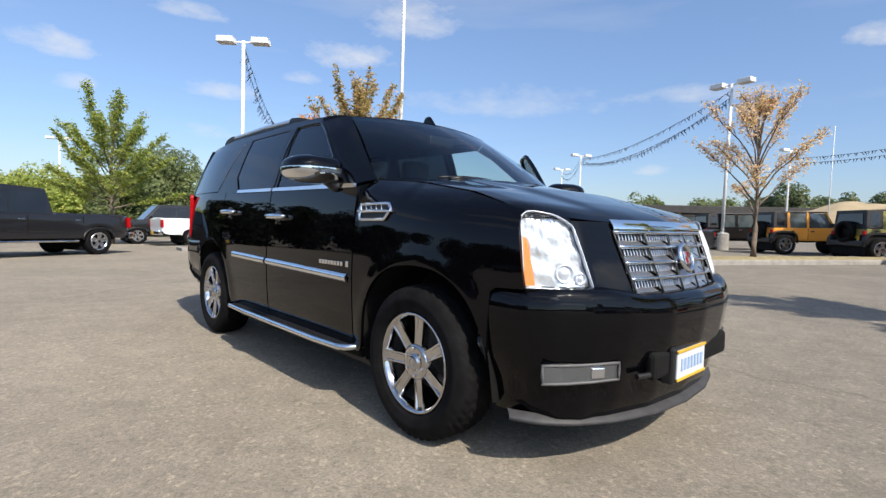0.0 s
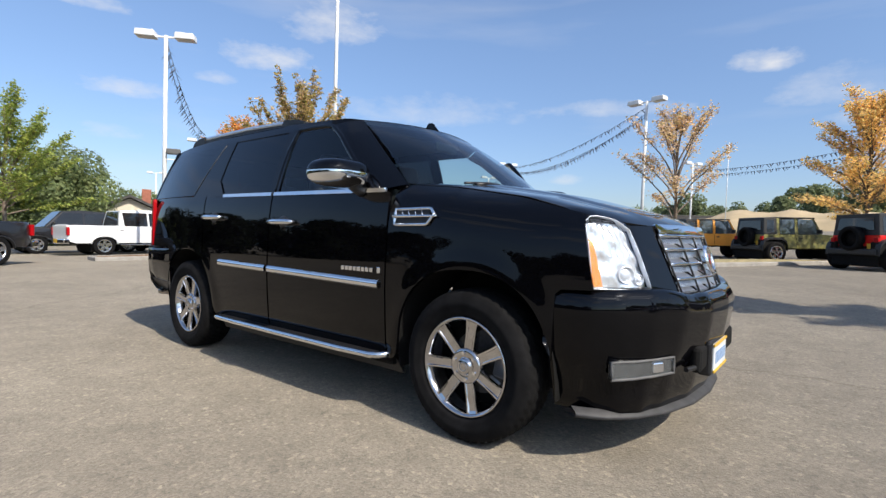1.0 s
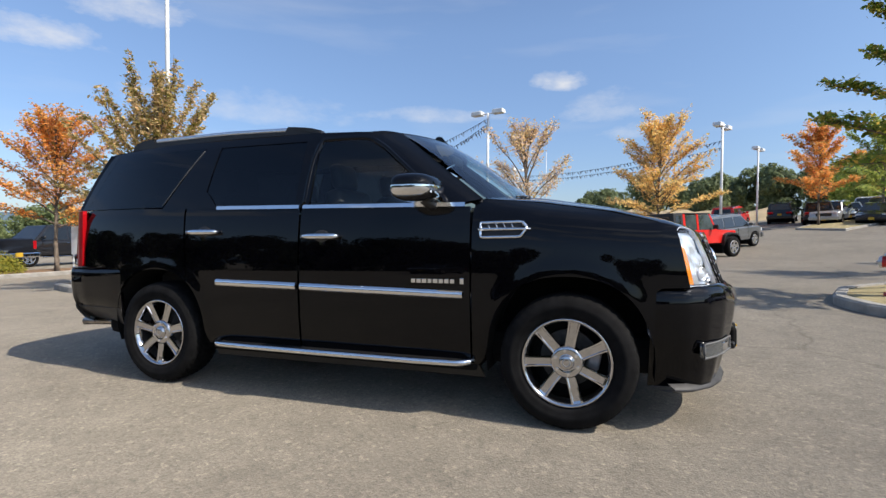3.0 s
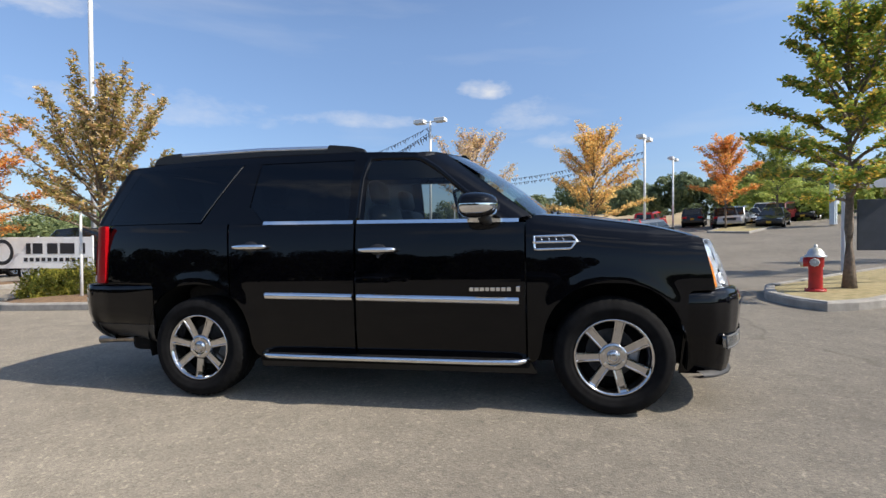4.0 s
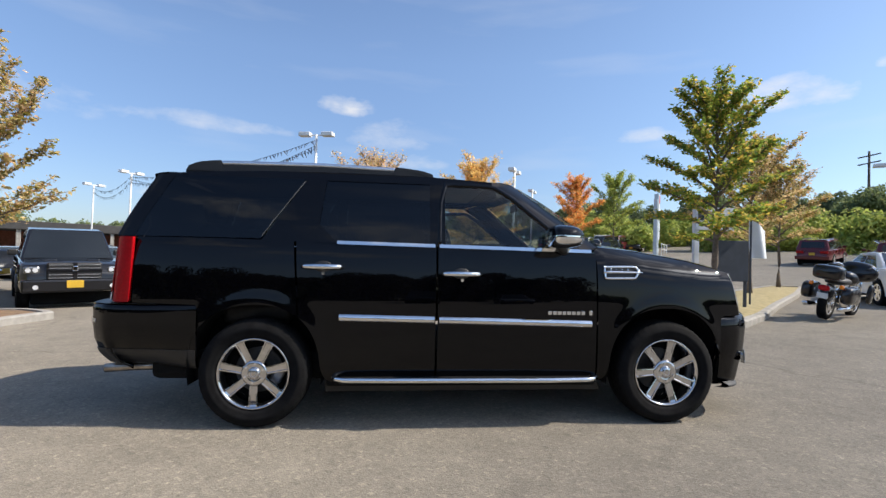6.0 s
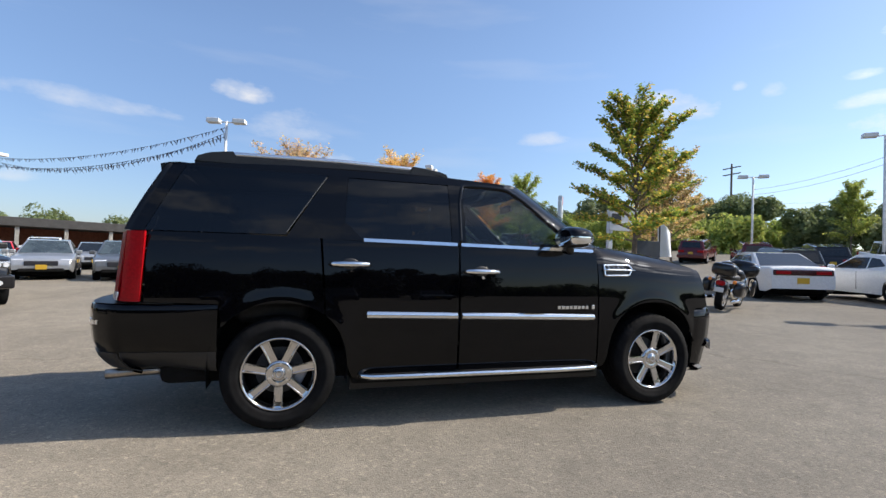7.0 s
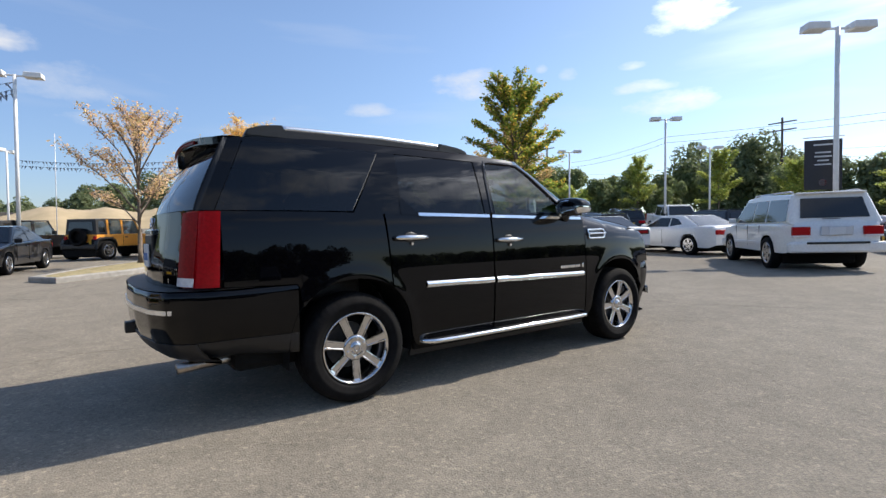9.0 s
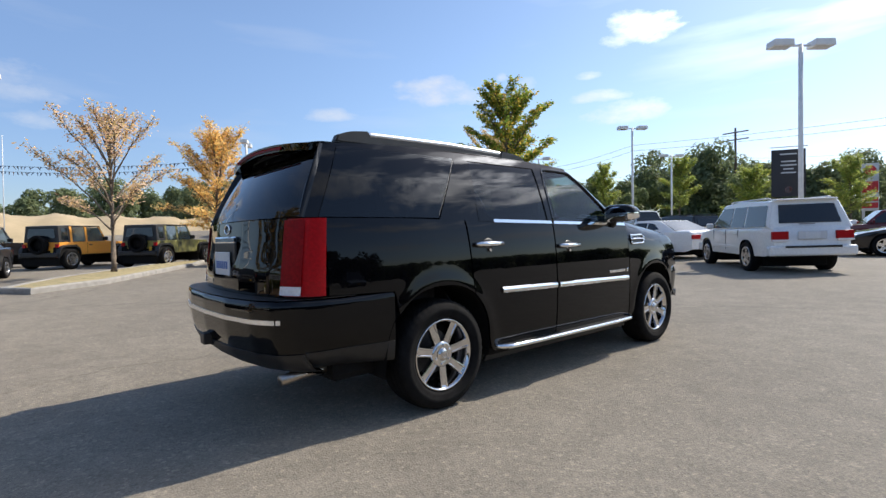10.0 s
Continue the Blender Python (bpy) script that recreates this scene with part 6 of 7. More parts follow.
# ---- sandy bank, long shed, houses ----
M["sand"] = material("dry sandy bank", (0.44, 0.34, 0.21), 0.95, base2=(0.34, 0.27, 0.16), scale=0.4, bump=0.6, bump_scale=4)
M["roof_dark"] = material("dark roofing", (0.055, 0.053, 0.052), 0.8, vary=0.2, scale=2)
M["stucco"] = material("cream render", (0.62, 0.56, 0.45), 0.85, vary=0.08, scale=2)
M["brick_red"] = material("red brick", (0.30, 0.11, 0.07), 0.85, vary=0.2, scale=5)
M["distant_hill"] = material("distant wooded ridge tinted for haze", (0.10, 0.15, 0.20), 1.0, vary=0.15, scale=0.02)


def build_bank():
    rnd = random.Random(8)
    n, k = 60, 10
    vs, fs = [], []
    for i in range(n + 1):
        a = radians(-21 + 36 * i / n)
        edge = min(1, i / 8, (n - i) / 14)
        for j in range(k + 1):
            d = 52 + 26 * j / k
            t = j / k
            h = 4.0 * edge * (1 - (1 - min(1, t * 1.6)) ** 2) * (1 + 0.05 * math.sin(i * 0.9) + 0.03 * rnd.uniform(-1, 1))
            vs.append((d * math.cos(a) - 4, d * math.sin(a), h + 0.4))
    for i in range(n):
        for j in range(k):
            q = i * (k + 1) + j
            fs.append((q, q + 1, q + k + 2, q + k + 1))
    tagged(link_mesh("bank", vs, fs, M["sand"]), "long dry sandy bank behind the jeeps", "bank", kind="structure")
    # ridge on the horizon, the haze of distance put into its blue colour
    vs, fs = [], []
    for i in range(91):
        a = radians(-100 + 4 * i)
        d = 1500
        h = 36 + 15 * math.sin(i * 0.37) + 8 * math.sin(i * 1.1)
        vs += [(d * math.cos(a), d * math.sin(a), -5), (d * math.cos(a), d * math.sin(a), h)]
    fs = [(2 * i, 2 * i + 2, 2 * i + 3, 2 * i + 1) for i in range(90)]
    tagged(link_mesh("backdrop", vs, fs, M["distant_hill"]), "far wooded ridge on the horizon, coloured blue for haze", "ridge", kind="structure")


build_bank()


def house(x, y, turn, w, d, h, label, storey=1):
    hs = thing("house", pose(x, y, ground_z(min(x, 50), min(y, 50)), 0, 0, turn), label, "house")
    part("wall", box_bm((w, d, h), (0, 0, h / 2), 0.02), M["stucco"], hs, "cream rendered walls")
    bm = bmesh.new()
    e, r = 0.5, 0.42 * w * 0.6
    out = [(-w / 2 - e, h - 0.15), (0, h + r), (w / 2 + e, h - 0.15), (w / 2 + e, h + 0.05), (0, h + r + 0.22), (-w / 2 - e, h + 0.05)]
    a = [bm.verts.new((px, -d / 2 - e, pz)) for px, pz in out]
    b = [bm.verts.new((px, d / 2 + e, pz)) for px, pz in out]
    for q in range(6):
        bm.faces.new((a[q], b[q], b[(q + 1) % 6], a[(q + 1) % 6]))
    bm.faces.new((a[0], a[1], a[4], a[5]))
    bm.faces.new((a[1], a[2], a[3], a[4]))
    roof_ob = part("roof", bm, M["roof_dark"], hs, "dark shingle roof")
    for yy in (-d / 2 + 0.05, d / 2 - 0.05):
        bm = bmesh.new()
        a = [bm.verts.new((px, yy - 0.05, pz)) for px, pz in ((-w / 2, h), (w / 2, h), (0, h + r - 0.1))]
        b = [bm.verts.new((q.co.x, yy + 0.05, q.co.z)) for q in a]
        bm.faces.new(a)
        bm.faces.new(b[::-1])
        for q in range(3):
            bm.faces.new((a[q], b[q], b[(q + 1) % 3], a[(q + 1) % 3]))
        part("gable", bm, M["stucco"], hs)
    part("chimney", box_bm((0.7, 0.7, 1.3), (w * 0.22, 0, h + r * 0.8 + 0.5), 0.02), M["brick_red"], roof_ob)
    for px in (-w * 0.28, w * 0.2):
        wn = part("window", box_bm((1.3, 0.08, 1.0), (px, -d / 2 - 0.03, h * 0.58), 0.01), M["white_pole"], hs)
        part("pane", box_bm((1.1, 0.04, 0.82), (px, -d / 2 - 0.075, h * 0.58)), M["glass_house"], wn)


M["glass_house"] = material("dark window glass", (0.03, 0.035, 0.045), 0.05, coat=1.0, vary=0.2, scale=2)
house(13.4, 45.5, -20, 5.2, 6.0, 2.6, "cream house with a dark gabled roof and brick chimney")
house(3.5, 60.0, -5, 9.0, 7.0, 2.6, "grey-roofed house among trees")

sh = thing("long_shed", pose(60.0, 29.0, 0.3, 0, 0, 118), "long low shed with a dark roof and open bays", "building")
part("roof", box_bm((46, 9, 0.9), (0, 0, 3.2), 0.05), M["roof_dark"], sh, "long dark flat roof")
part("back_wall", box_bm((46, 0.3, 2.8), (0, -4, 1.4), 0.02), M["brick_red"], sh, "rust-red back wall")
for i in range(12):
    part("column", box_bm((0.35, 0.35, 2.8), (-22 + 4 * i, 4.1, 1.4), 0.02), M["concrete"], sh)

# ---- other vehicles ----


def paint(name, base, metal=0.0):
    return material(name, base, 0.35, metal, 1.0, vary=0.06, scale=20, spec=0.1)


PAINT = {
    "white": paint("white car paint", (0.74, 0.75, 0.76)), "silver": paint("silver car paint", (0.42, 0.43, 0.44), 0.55), "grey": paint("grey car paint", (0.13, 0.135, 0.14), 0.4),
    "black": paint("black car paint", (0.008, 0.008, 0.010)), "dark": paint("charcoal car paint", (0.014, 0.014, 0.016)), "red": paint("bright red car paint", (0.62, 0.022, 0.018)),
    "maroon": paint("maroon car paint", (0.10, 0.012, 0.016)), "orange": paint("amber-orange car paint", (0.78, 0.34, 0.06)), "pearl": paint("pearl white car paint", (0.76, 0.76, 0.74)),
    "blue_grey": paint("blue-grey car paint", (0.20, 0.25, 0.28), 0.4),
}
M["camo"] = material("olive and tan camouflage paint", (0.27, 0.25, 0.07), 0.5, base2=(0.05, 0.055, 0.02), scale=3.0)
M["car_glass"] = material("dark car glass", (0.012, 0.015, 0.018), 0.05, coat=0.25, vary=0.2, scale=1.5)
M["cabin_glass"] = material("light car glass", (0.05, 0.065, 0.07), 0.03, coat=1.0, vary=0.4, scale=2.0)
M["hardtop"] = material("black hard top", (0.014, 0.014, 0.015), 0.5, vary=0.2, scale=10)

WHEEL_MESH = {}


def far_wheel(r, wide, parent, m, rim="alloy"):
    """A smaller vehicle's wheel: tyre, and a five-spoke rim with a dark back; outer face to -x."""
    key = (round(r, 3), round(wide, 3), rim)
    if key not in WHEEL_MESH:
        rr = r * 0.66
        v, f = lathe([(wide * 0.4, rr), (wide * 0.5, r * 0.8), (wide * 0.46, r * 0.95), (wide * 0.36, r), (-wide * 0.36, r), (-wide * 0.46, r * 0.95), (-wide * 0.5, r * 0.8), (-wide * 0.42, rr)], 28)
        t = link_mesh("tyre", v, f, M["tyre"])
        v, f = lathe([(-wide * 0.44, rr * 1.01), (-wide * 0.42, rr * 0.93), (-wide * 0.2, rr * 0.86), (-wide * 0.12, 0.002)], 28)
        b = link_mesh("rim", v, f, M[rim])
        v, f = [], []
        for i in range(5):
            a = 2 * math.pi * i / 5
            rot = Matrix.Rotation(a, 4, "X")
            k = len(v)
            v += [rot @ Vector((x, y, z)) for x, y, z in ((-wide * 0.40, -0.22 * rr, 0.1 * rr), (-wide * 0.40, 0.22 * rr, 0.1 * rr), (-wide * 0.43, 0.25 * rr, 0.95 * rr), (-wide * 0.43, -0.25 * rr, 0.95 * rr),
                                                          (-wide * 0.3, -0.22 * rr, 0.1 * rr), (-wide * 0.3, 0.22 * rr, 0.1 * rr), (-wide * 0.33, 0.25 * rr, 0.95 * rr), (-wide * 0.33, -0.25 * rr, 0.95 * rr))]
            f += [(k, k + 1, k + 2, k + 3), (k, k + 4, k + 5, k + 1), (k + 1, k + 5, k + 6, k + 2), (k + 3, k + 2, k + 6, k + 7), (k, k + 3, k + 7, k + 4)]
        rv, rf = lathe([(-wide * 0.40, rr * 0.84), (-wide * 0.445, rr * 0.88), (-wide * 0.455, rr), (-wide * 0.42, rr * 1.03)], 28)
        k = len(v)
        v += [Vector(q) for q in rv]
        f += [tuple(i + k for i in q) for q in rf]
        s = link_mesh("spokes", v, f, M["alloy"], None, "", False)
        WHEEL_MESH[key] = [o.data for o in (t, b, s)]
        b.data.materials[0] = M["liner"]
        for o in (t, b, s):
            bpy.data.objects.remove(o)
    hub = new("wheel", WHEEL_MESH[key][0])
    hub.parent, hub.matrix_basis = parent, m
    for n, me in (("rim", WHEEL_MESH[key][1]), ("spokes", WHEEL_MESH[key][2])):
        o = new(n, me)
        o.parent = hub
    return hub


def shell(name, top, z0, y0, y1, axles, r, half, mat, parent, crown=0.03):
    """A lofted car body: top is its side line (y, z) from nose to tail; wheel arches are cut into the sill."""
    ty = [p[0] for p in top]
    tz = [p[1] for p in top]
    ys = sorted({*np.linspace(y0 + 0.02, y1 - 0.005, 44).round(4).tolist(), *[round(q, 4) for q in ty], *[round(c + r * math.cos(a), 4) for c in axles for a in np.linspace(0.01, math.pi - 0.01, 13)]})
    rows = []
    for y in ys:
        zt = float(np.interp(y, ty, tz))
        zb = z0 + 0.10 * max(0.0, 1 - min(y - y0, y1 - y) / 0.25)
        for c in axles:
            k = abs(y - c) / r
            if k < 1:
                zb = max(zb, z0 + (r * 1.86 - z0) * (1 - k ** 2.6) ** 0.5)
        zt = max(zt, zb + 0.05)
        fl = 0.0
        for c in axles:
            fl += 0.022 * math.exp(-((abs(y - c) / (r * 1.25)) ** 4))
        line = []
        for v in np.linspace(0, 1, 8):
            z = zb + (zt - 0.045 - zb) * v
            line.append((half(z, y) + fl * max(0.0, 1 - abs(z - r * 1.6) / 0.35) - 0.012 * max(0, 1 - v * 4), z))
        w = line[-1][0]
        line += [(w - 0.012, zt - 0.022), (w - 0.04, zt - 0.006), (w - 0.10, zt), (w * 0.5, zt + crown * 0.8), (0.0, zt + crown)]
        rows.append([(x, y, z) for x, z in line] + [(-x, y, z) for x, z in line[-2::-1]])
    m = len(rows[0])
    verts = [p for row in rows for p in row]
    faces = [(i * m + j, i * m + j + 1, (i + 1) * m + j + 1, (i + 1) * m + j) for i in range(len(rows) - 1) for j in range(m - 1)]
    faces += [tuple(range(m))[::-1], tuple((len(rows) - 1) * m + j for j in range(m))]
    ob = link_mesh(name, verts, faces, mat, parent)
    ob.data.polygons[len(faces) - 1].use_smooth = False
    ob.data.polygons[len(faces) - 2].use_smooth = False
    return ob


def solid(name, outline, half, mat, parent, bevel=0.05, label="", plan=None):
    """A convex outline in (y, z) made solid across the car; half(z, y) gives the half width."""
    bm = bmesh.new()
    a = [bm.verts.new((-half(z, y), y, z)) for y, z in outline]
    b = [bm.verts.new((half(z, y), y, z)) for y, z in outline]
    bm.faces.new(a)
    bm.faces.new(b[::-1])
    n = len(outline)
    for i in range(n):
        bm.faces.new((a[i], b[i], b[(i + 1) % n], a[(i + 1) % n]))
    if bevel:
        long_edges = [e for e in bm.edges if e.verts[0].co.x * e.verts[1].co.x > 0]
        bmesh.ops.bevel(bm, geom=long_edges, offset=bevel, segments=3, profile=0.6, affect="EDGES", clamp_overlap=True)
        bmesh.ops.triangulate(bm, faces=[f for f in bm.faces if len(f.verts) > 4])
    return part(name, bm, mat, parent, label)


def pane(name, poly, half, mat, parent, s, off=0.006, thick=0.02):
    bm = bmesh.new()
    a = [bm.verts.new((s * (half(z, y) + off), y, z)) for y, z in poly]
    b = [bm.verts.new((s * (half(z, y) - thick), y, z)) for y, z in poly]
    bm.faces.new(a)
    n = len(poly)
    for i in range(n):
        bm.faces.new((a[i], b[i], b[(i + 1) % n], a[(i + 1) % n]))
    return part(name, bm, mat, parent)


def cross_pane(name, p0, p1, w0, w1, mat, parent, off=0.012, inset=0.06):
    """Front or rear glass between two points in (y, z)."""
    (y0, z0), (y1, z1) = p0, p1
    d = Vector((0, y1 - y0, z1 - z0))
    n = Vector((0, -d.z, d.y)).normalized()
    n = n if n.y * (1 if (y0 + y1) > 0 else -1) > 0 or abs(n.y) < 0.1 else -n
    if n.z < 0:
        n = -n
    bm = bmesh.new()
    pts = [Vector((-w0 + inset, y0, z0)), Vector((w0 - inset, y0, z0)), Vector((w1 - inset, y1, z1)), Vector((-w1 + inset, y1, z1))]
    pts = [p + d.normalized() * (0.05 if i < 2 else -0.05) for i, p in enumerate(pts)]
    a = [bm.verts.new(p + n * off) for p in pts]
    b = [bm.verts.new(p - n * 0.02) for p in pts]
    bm.faces.new(a)
    for i in range(4):
        bm.faces.new((a[i], b[i], b[(i + 1) % 4], a[(i + 1) % 4]))
    return part(name, bm, mat, parent)


SPECS = {
    # length, width, height, wheelbase, wheel radius, front overhang
    "sedan": (4.85, 1.84, 1.48, 2.85, 0.33, 0.95), "charger": (5.05, 1.90, 1.48, 3.05, 0.36, 0.95), "coupe": (5.02, 1.92, 1.45, 2.95, 0.36, 0.95),
    "suv": (4.75, 1.88, 1.75, 2.80, 0.37, 0.90), "wagon": (4.89, 1.94, 1.85, 2.85, 0.39, 0.86), "pickup": (5.82, 2.02, 1.99, 3.57, 0.41, 0.98), "long_pickup": (6.45, 2.02, 2.0, 4.30, 0.42, 1.0), "jeep": (4.40, 1.88, 1.82, 2.95, 0.41, 0.62),
}


def vehicle(kind, colour, x, y, heading, label, plate=True, rear_box=False, group="", glass="car_glass", yellow=True):
    L, W, H, WB, R, FO = SPECS[kind]
    kind = kind.replace("long_", "")
    car = thing({"pickup": "pickup_truck", "jeep": "off_road_car"}.get(kind, "car"), pose(0, 0, 0), label, {"pickup": "pickup truck"}.get(kind, "car"), group)
    y0, y1 = -L / 2, L / 2
    ax = (y0 + FO, y0 + FO + WB)
    P = M["camo"] if colour == "camo" else PAINT[colour]
    G = M[glass]
    z0 = 0.28 if kind in ("sedan", "coupe", "charger") else 0.42

    def low(z, y=0):
        end = max(0, abs(y) - L / 2 + 0.55) / 0.55
        return W / 2 - 0.10 * max(0, z - 0.75) ** 2 - 0.05 * max(0, 0.55 - z) - (0.16 if kind in ("wagon", "suv", "pickup") else 0.11) * end ** 2.2

    def mir(s, yy, zz):
        part("mirror", box_bm((0.20, 0.10, 0.15), (s * (W / 2 + 0.07), yy, zz), 0.035), P if kind != "pickup" else M["black_trim"], car)
    if kind in ("sedan", "charger", "coupe"):
        belt_z = 0.98 if kind != "sedan" else 0.95
        top = [(y0 + 0.02, 0.52), (y0 + 0.06, 0.70), (y0 + 0.5, 0.83), (y0 + 1.35, belt_z), (y1 - 1.05, belt_z + 0.06), (y1 - 0.12, belt_z + 0.05), (y1 - 0.01, belt_z - 0.03), (y1, 0.55)]
        shell("body", top, z0, y0, y1, ax, R * 1.14, low, P, car)
        a, b, c, d = (y0 + 1.25, belt_z - 0.02), (y0 + 2.05, H - 0.03), (y1 - 1.75, H - 0.02), (y1 - 0.75, belt_z + 0.03)
        if kind == "coupe":
            a, b, c, d = (y0 + 1.45, belt_z - 0.02), (y0 + 2.25, H - 0.02), (y1 - 1.6, H - 0.03), (y1 - 0.7, belt_z + 0.04)
        bz = belt_z

        def up(z, y=0):
            return W / 2 - 0.05 - 0.42 * max(0, z - bz)
        solid("cabin", [a, b, ((b[0] + c[0]) / 2, H), c, d], up, P, car, 0.06)
        mid = (b[0] + c[0]) / 2 + 0.05
        zt = H - 0.10
        for s in (-1, 1):
            pane("side_window", [(a[0] + 0.16, bz + 0.03), (b[0] + 0.05, zt), (mid - 0.03, zt), (mid - 0.03, bz + 0.04)], up, G, car, s)
            if kind == "coupe":
                pane("side_window", [(mid + 0.03, bz + 0.05), (mid + 0.03, zt), (mid + 0.35, zt - 0.05), (mid + 0.62, bz + 0.12)], up, G, car, s)
            else:
                pane("side_window", [(mid + 0.03, bz + 0.04), (mid + 0.03, zt), (c[0] - 0.02, zt), (c[0] + 0.42, bz + 0.07)], up, G, car, s)
            mir(s, a[0] + 0.22, bz + 0.06)
        cross_pane("windscreen", a, b, up(bz), up(H), G, car)
        cross_pane("rear_window", d, c, up(bz), up(H), G, car)
        part("grille", box_bm((W * 0.52, 0.05, 0.17), (0, y0 + 0.03, 0.60), 0.02), M["print_dark"], car)
        part("lower_grille", box_bm((W * 0.7, 0.05, 0.12), (0, y0 + 0.02, 0.36), 0.02), M["liner"], car)
        hz, tz = 0.68, 0.82
    elif kind in ("suv", "wagon"):
        bz = 1.06 if kind == "suv" else 1.10
        top = [(y0 + 0.01, 0.60), (y0 + 0.05, 0.92), (y0 + 0.25, 1.0), (y0 + 1.15, bz), (y1 - 0.05, bz + 0.02), (y1, 0.62)]
        shell("body", top, z0, y0, y1, ax, R * 1.14, low, P, car)
        a, b, c, d = (y0 + 1.05, bz - 0.02), (y0 + 1.75, H - 0.05), (y1 - 0.32, H - 0.06), (y1 - 0.06, bz)

        def up(z, y=0):
            return W / 2 - 0.04 - 0.26 * max(0, z - bz)
        solid("cabin", [a, b, (0.3, H), c, d], up, P, car, 0.10)
        zt = H - 0.16
        for s in (-1, 1):
            for p in ([(a[0] + 0.18, bz + 0.04), (b[0] + 0.05, zt), (b[0] + 0.78, zt), (b[0] + 0.78, bz + 0.04)], [(b[0] + 0.85, bz + 0.04), (b[0] + 0.85, zt), (b[0] + 1.62, zt), (b[0] + 1.70, bz + 0.04)],
                      [(b[0] + 1.78, bz + 0.04), (b[0] + 1.70, zt), (c[0] - 0.05, zt - 0.02), (d[0] - 0.16, bz + 0.06)]):
                pane("side_window", p, up, G, car, s)
            mir(s, a[0] + 0.3, bz + 0.10)
            v, f = tube([(s * (W / 2 - 0.30), b[0] + 0.3, H - 0.02), (s * (W / 2 - 0.30), b[0] + 0.4, H + 0.015), (s * (W / 2 - 0.30), c[0] - 0.3, H + 0.005), (s * (W / 2 - 0.30), c[0] - 0.15, H - 0.03)], 0.022, 6)
            link_mesh("roof_rail", v, f, M["grey_sign"] if kind == "wagon" else M["black_trim"], car)
            part("side_moulding", box_bm((0.03, WB - 0.95, 0.09), (s * (W / 2 - 0.005), (ax[0] + ax[1]) / 2, 0.62), 0.01), P, car)
        cross_pane("windscreen", a, b, up(bz), up(H), G, car)
        cross_pane("rear_window", (d[0] - 0.02, bz + 0.08), (c[0] + 0.03, c[1] - 0.07), up(bz), up(bz) * 0.93, G, car, inset=0.26)
        part("grille", box_bm((W * 0.5, 0.05, 0.22), (0, y0 + 0.03, 0.80), 0.02), M["black_trim"], car)
        part("rear_bumper", box_bm((W - 0.04, 0.20, 0.24), (0, y1 - 0.04, 0.56), 0.05), P, car)
        part("front_bumper", box_bm((W - 0.06, 0.20, 0.26), (0, y0 + 0.05, 0.55), 0.05), P, car)
        if kind == "wagon":
            part("roof_lip", box_bm((1.36, 0.14, 0.04), (0, c[0] + 0.03, H - 0.055), 0.016), P, car)
            for s in (-1, 1):
                part("reverse_lamp", box_bm((0.34, 0.10, 0.05), (s * (W / 2 - 0.27), y1 - 0.010, 0.815), 0.012), M["white_lens"], car)
            part("bumper_pad", box_bm((W * 0.62, 0.03, 0.05), (0, y1 + 0.065, 0.66), 0.01), M["black_trim"], car)
            part("plate_recess", box_bm((0.62, 0.02, 0.20), (0, y1 + 0.01, 0.93), 0.02), M["grey_sign"], car)
            part("wiper", box_bm((0.34, 0.02, 0.018), (0.10, y1 - 0.02, bz + 0.10), 0.004), M["black_trim"], car)
        hz, tz = 0.82, 0.93
    elif kind == "pickup":
        bz, cab_end = 1.20, y0 + 3.98
        z0 = 0.52
        top = [(y0 + 0.01, 0.72), (y0 + 0.06, 1.08), (y0 + 0.3, 1.14), (y0 + 1.35, bz), (cab_end, bz + 0.03), (cab_end + 0.06, bz + 0.06), (y1 - 0.02, bz + 0.07), (y1, 0.75)]
        shell("body", top, z0, y0, y1, ax, R * 1.14, low, P, car)
        a, b, c, d = (y0 + 1.25, bz - 0.02), (y0 + 1.95, H - 0.05), (cab_end - 0.12, H - 0.05), (cab_end, bz)

        def up(z, y=0):
            return W / 2 - 0.05 - 0.24 * max(0, z - bz)
        solid("cab", [a, b, (b[0] + 0.7, H), c, d], up, P, car, 0.06)
        zt = H - 0.14
        for s in (-1, 1):
            pane("side_window", [(a[0] + 0.2, bz + 0.05), (b[0] + 0.04, zt), (b[0] + 0.78, zt), (b[0] + 0.78, bz + 0.05)], up, G, car, s)
            pane("side_window", [(b[0] + 0.86, bz + 0.05), (b[0] + 0.86, zt), (c[0] - 0.05, zt), (d[0] - 0.22, bz + 0.05)], up, G, car, s)
            mir(s, a[0] + 0.35, bz + 0.16)
            part("side_step", cyl_bm(0.035, 0.035, (s * (W / 2 - 0.06), ax[0] + 0.62, 0.44), (s * (W / 2 - 0.06), ax[1] - 0.62, 0.44), 10), M["chrome"], car)
            for q in ax:
                pts = [(s * (low(0.8) + 0.004), q + R * 1.2 * math.cos(w), z0 - 0.05 + (R * 2.0 - z0 + 0.05) * math.sin(w) ** 0.8) for w in np.linspace(0.02, math.pi - 0.02, 14)]
                v, f = tube(pts, 0.035, 6)
                link_mesh("fender_flare", v, f, P if colour == "white" else M["black_trim"], car)
        cross_pane("windscreen", a, b, up(bz), up(H), G, car)
        cross_pane("rear_window", (d[0] + 0.0, bz + 0.05), c, up(bz), up(H), G, car, inset=0.16)
        # flat dark sheet on the closed bed draws the shade of its hollow
        part("bed_shade_sheet", box_bm((W - 0.30, y1 - cab_end - 0.16, 0.02), (0, (y1 + cab_end) / 2 - 0.0, bz + 0.072)), M["liner"], car)
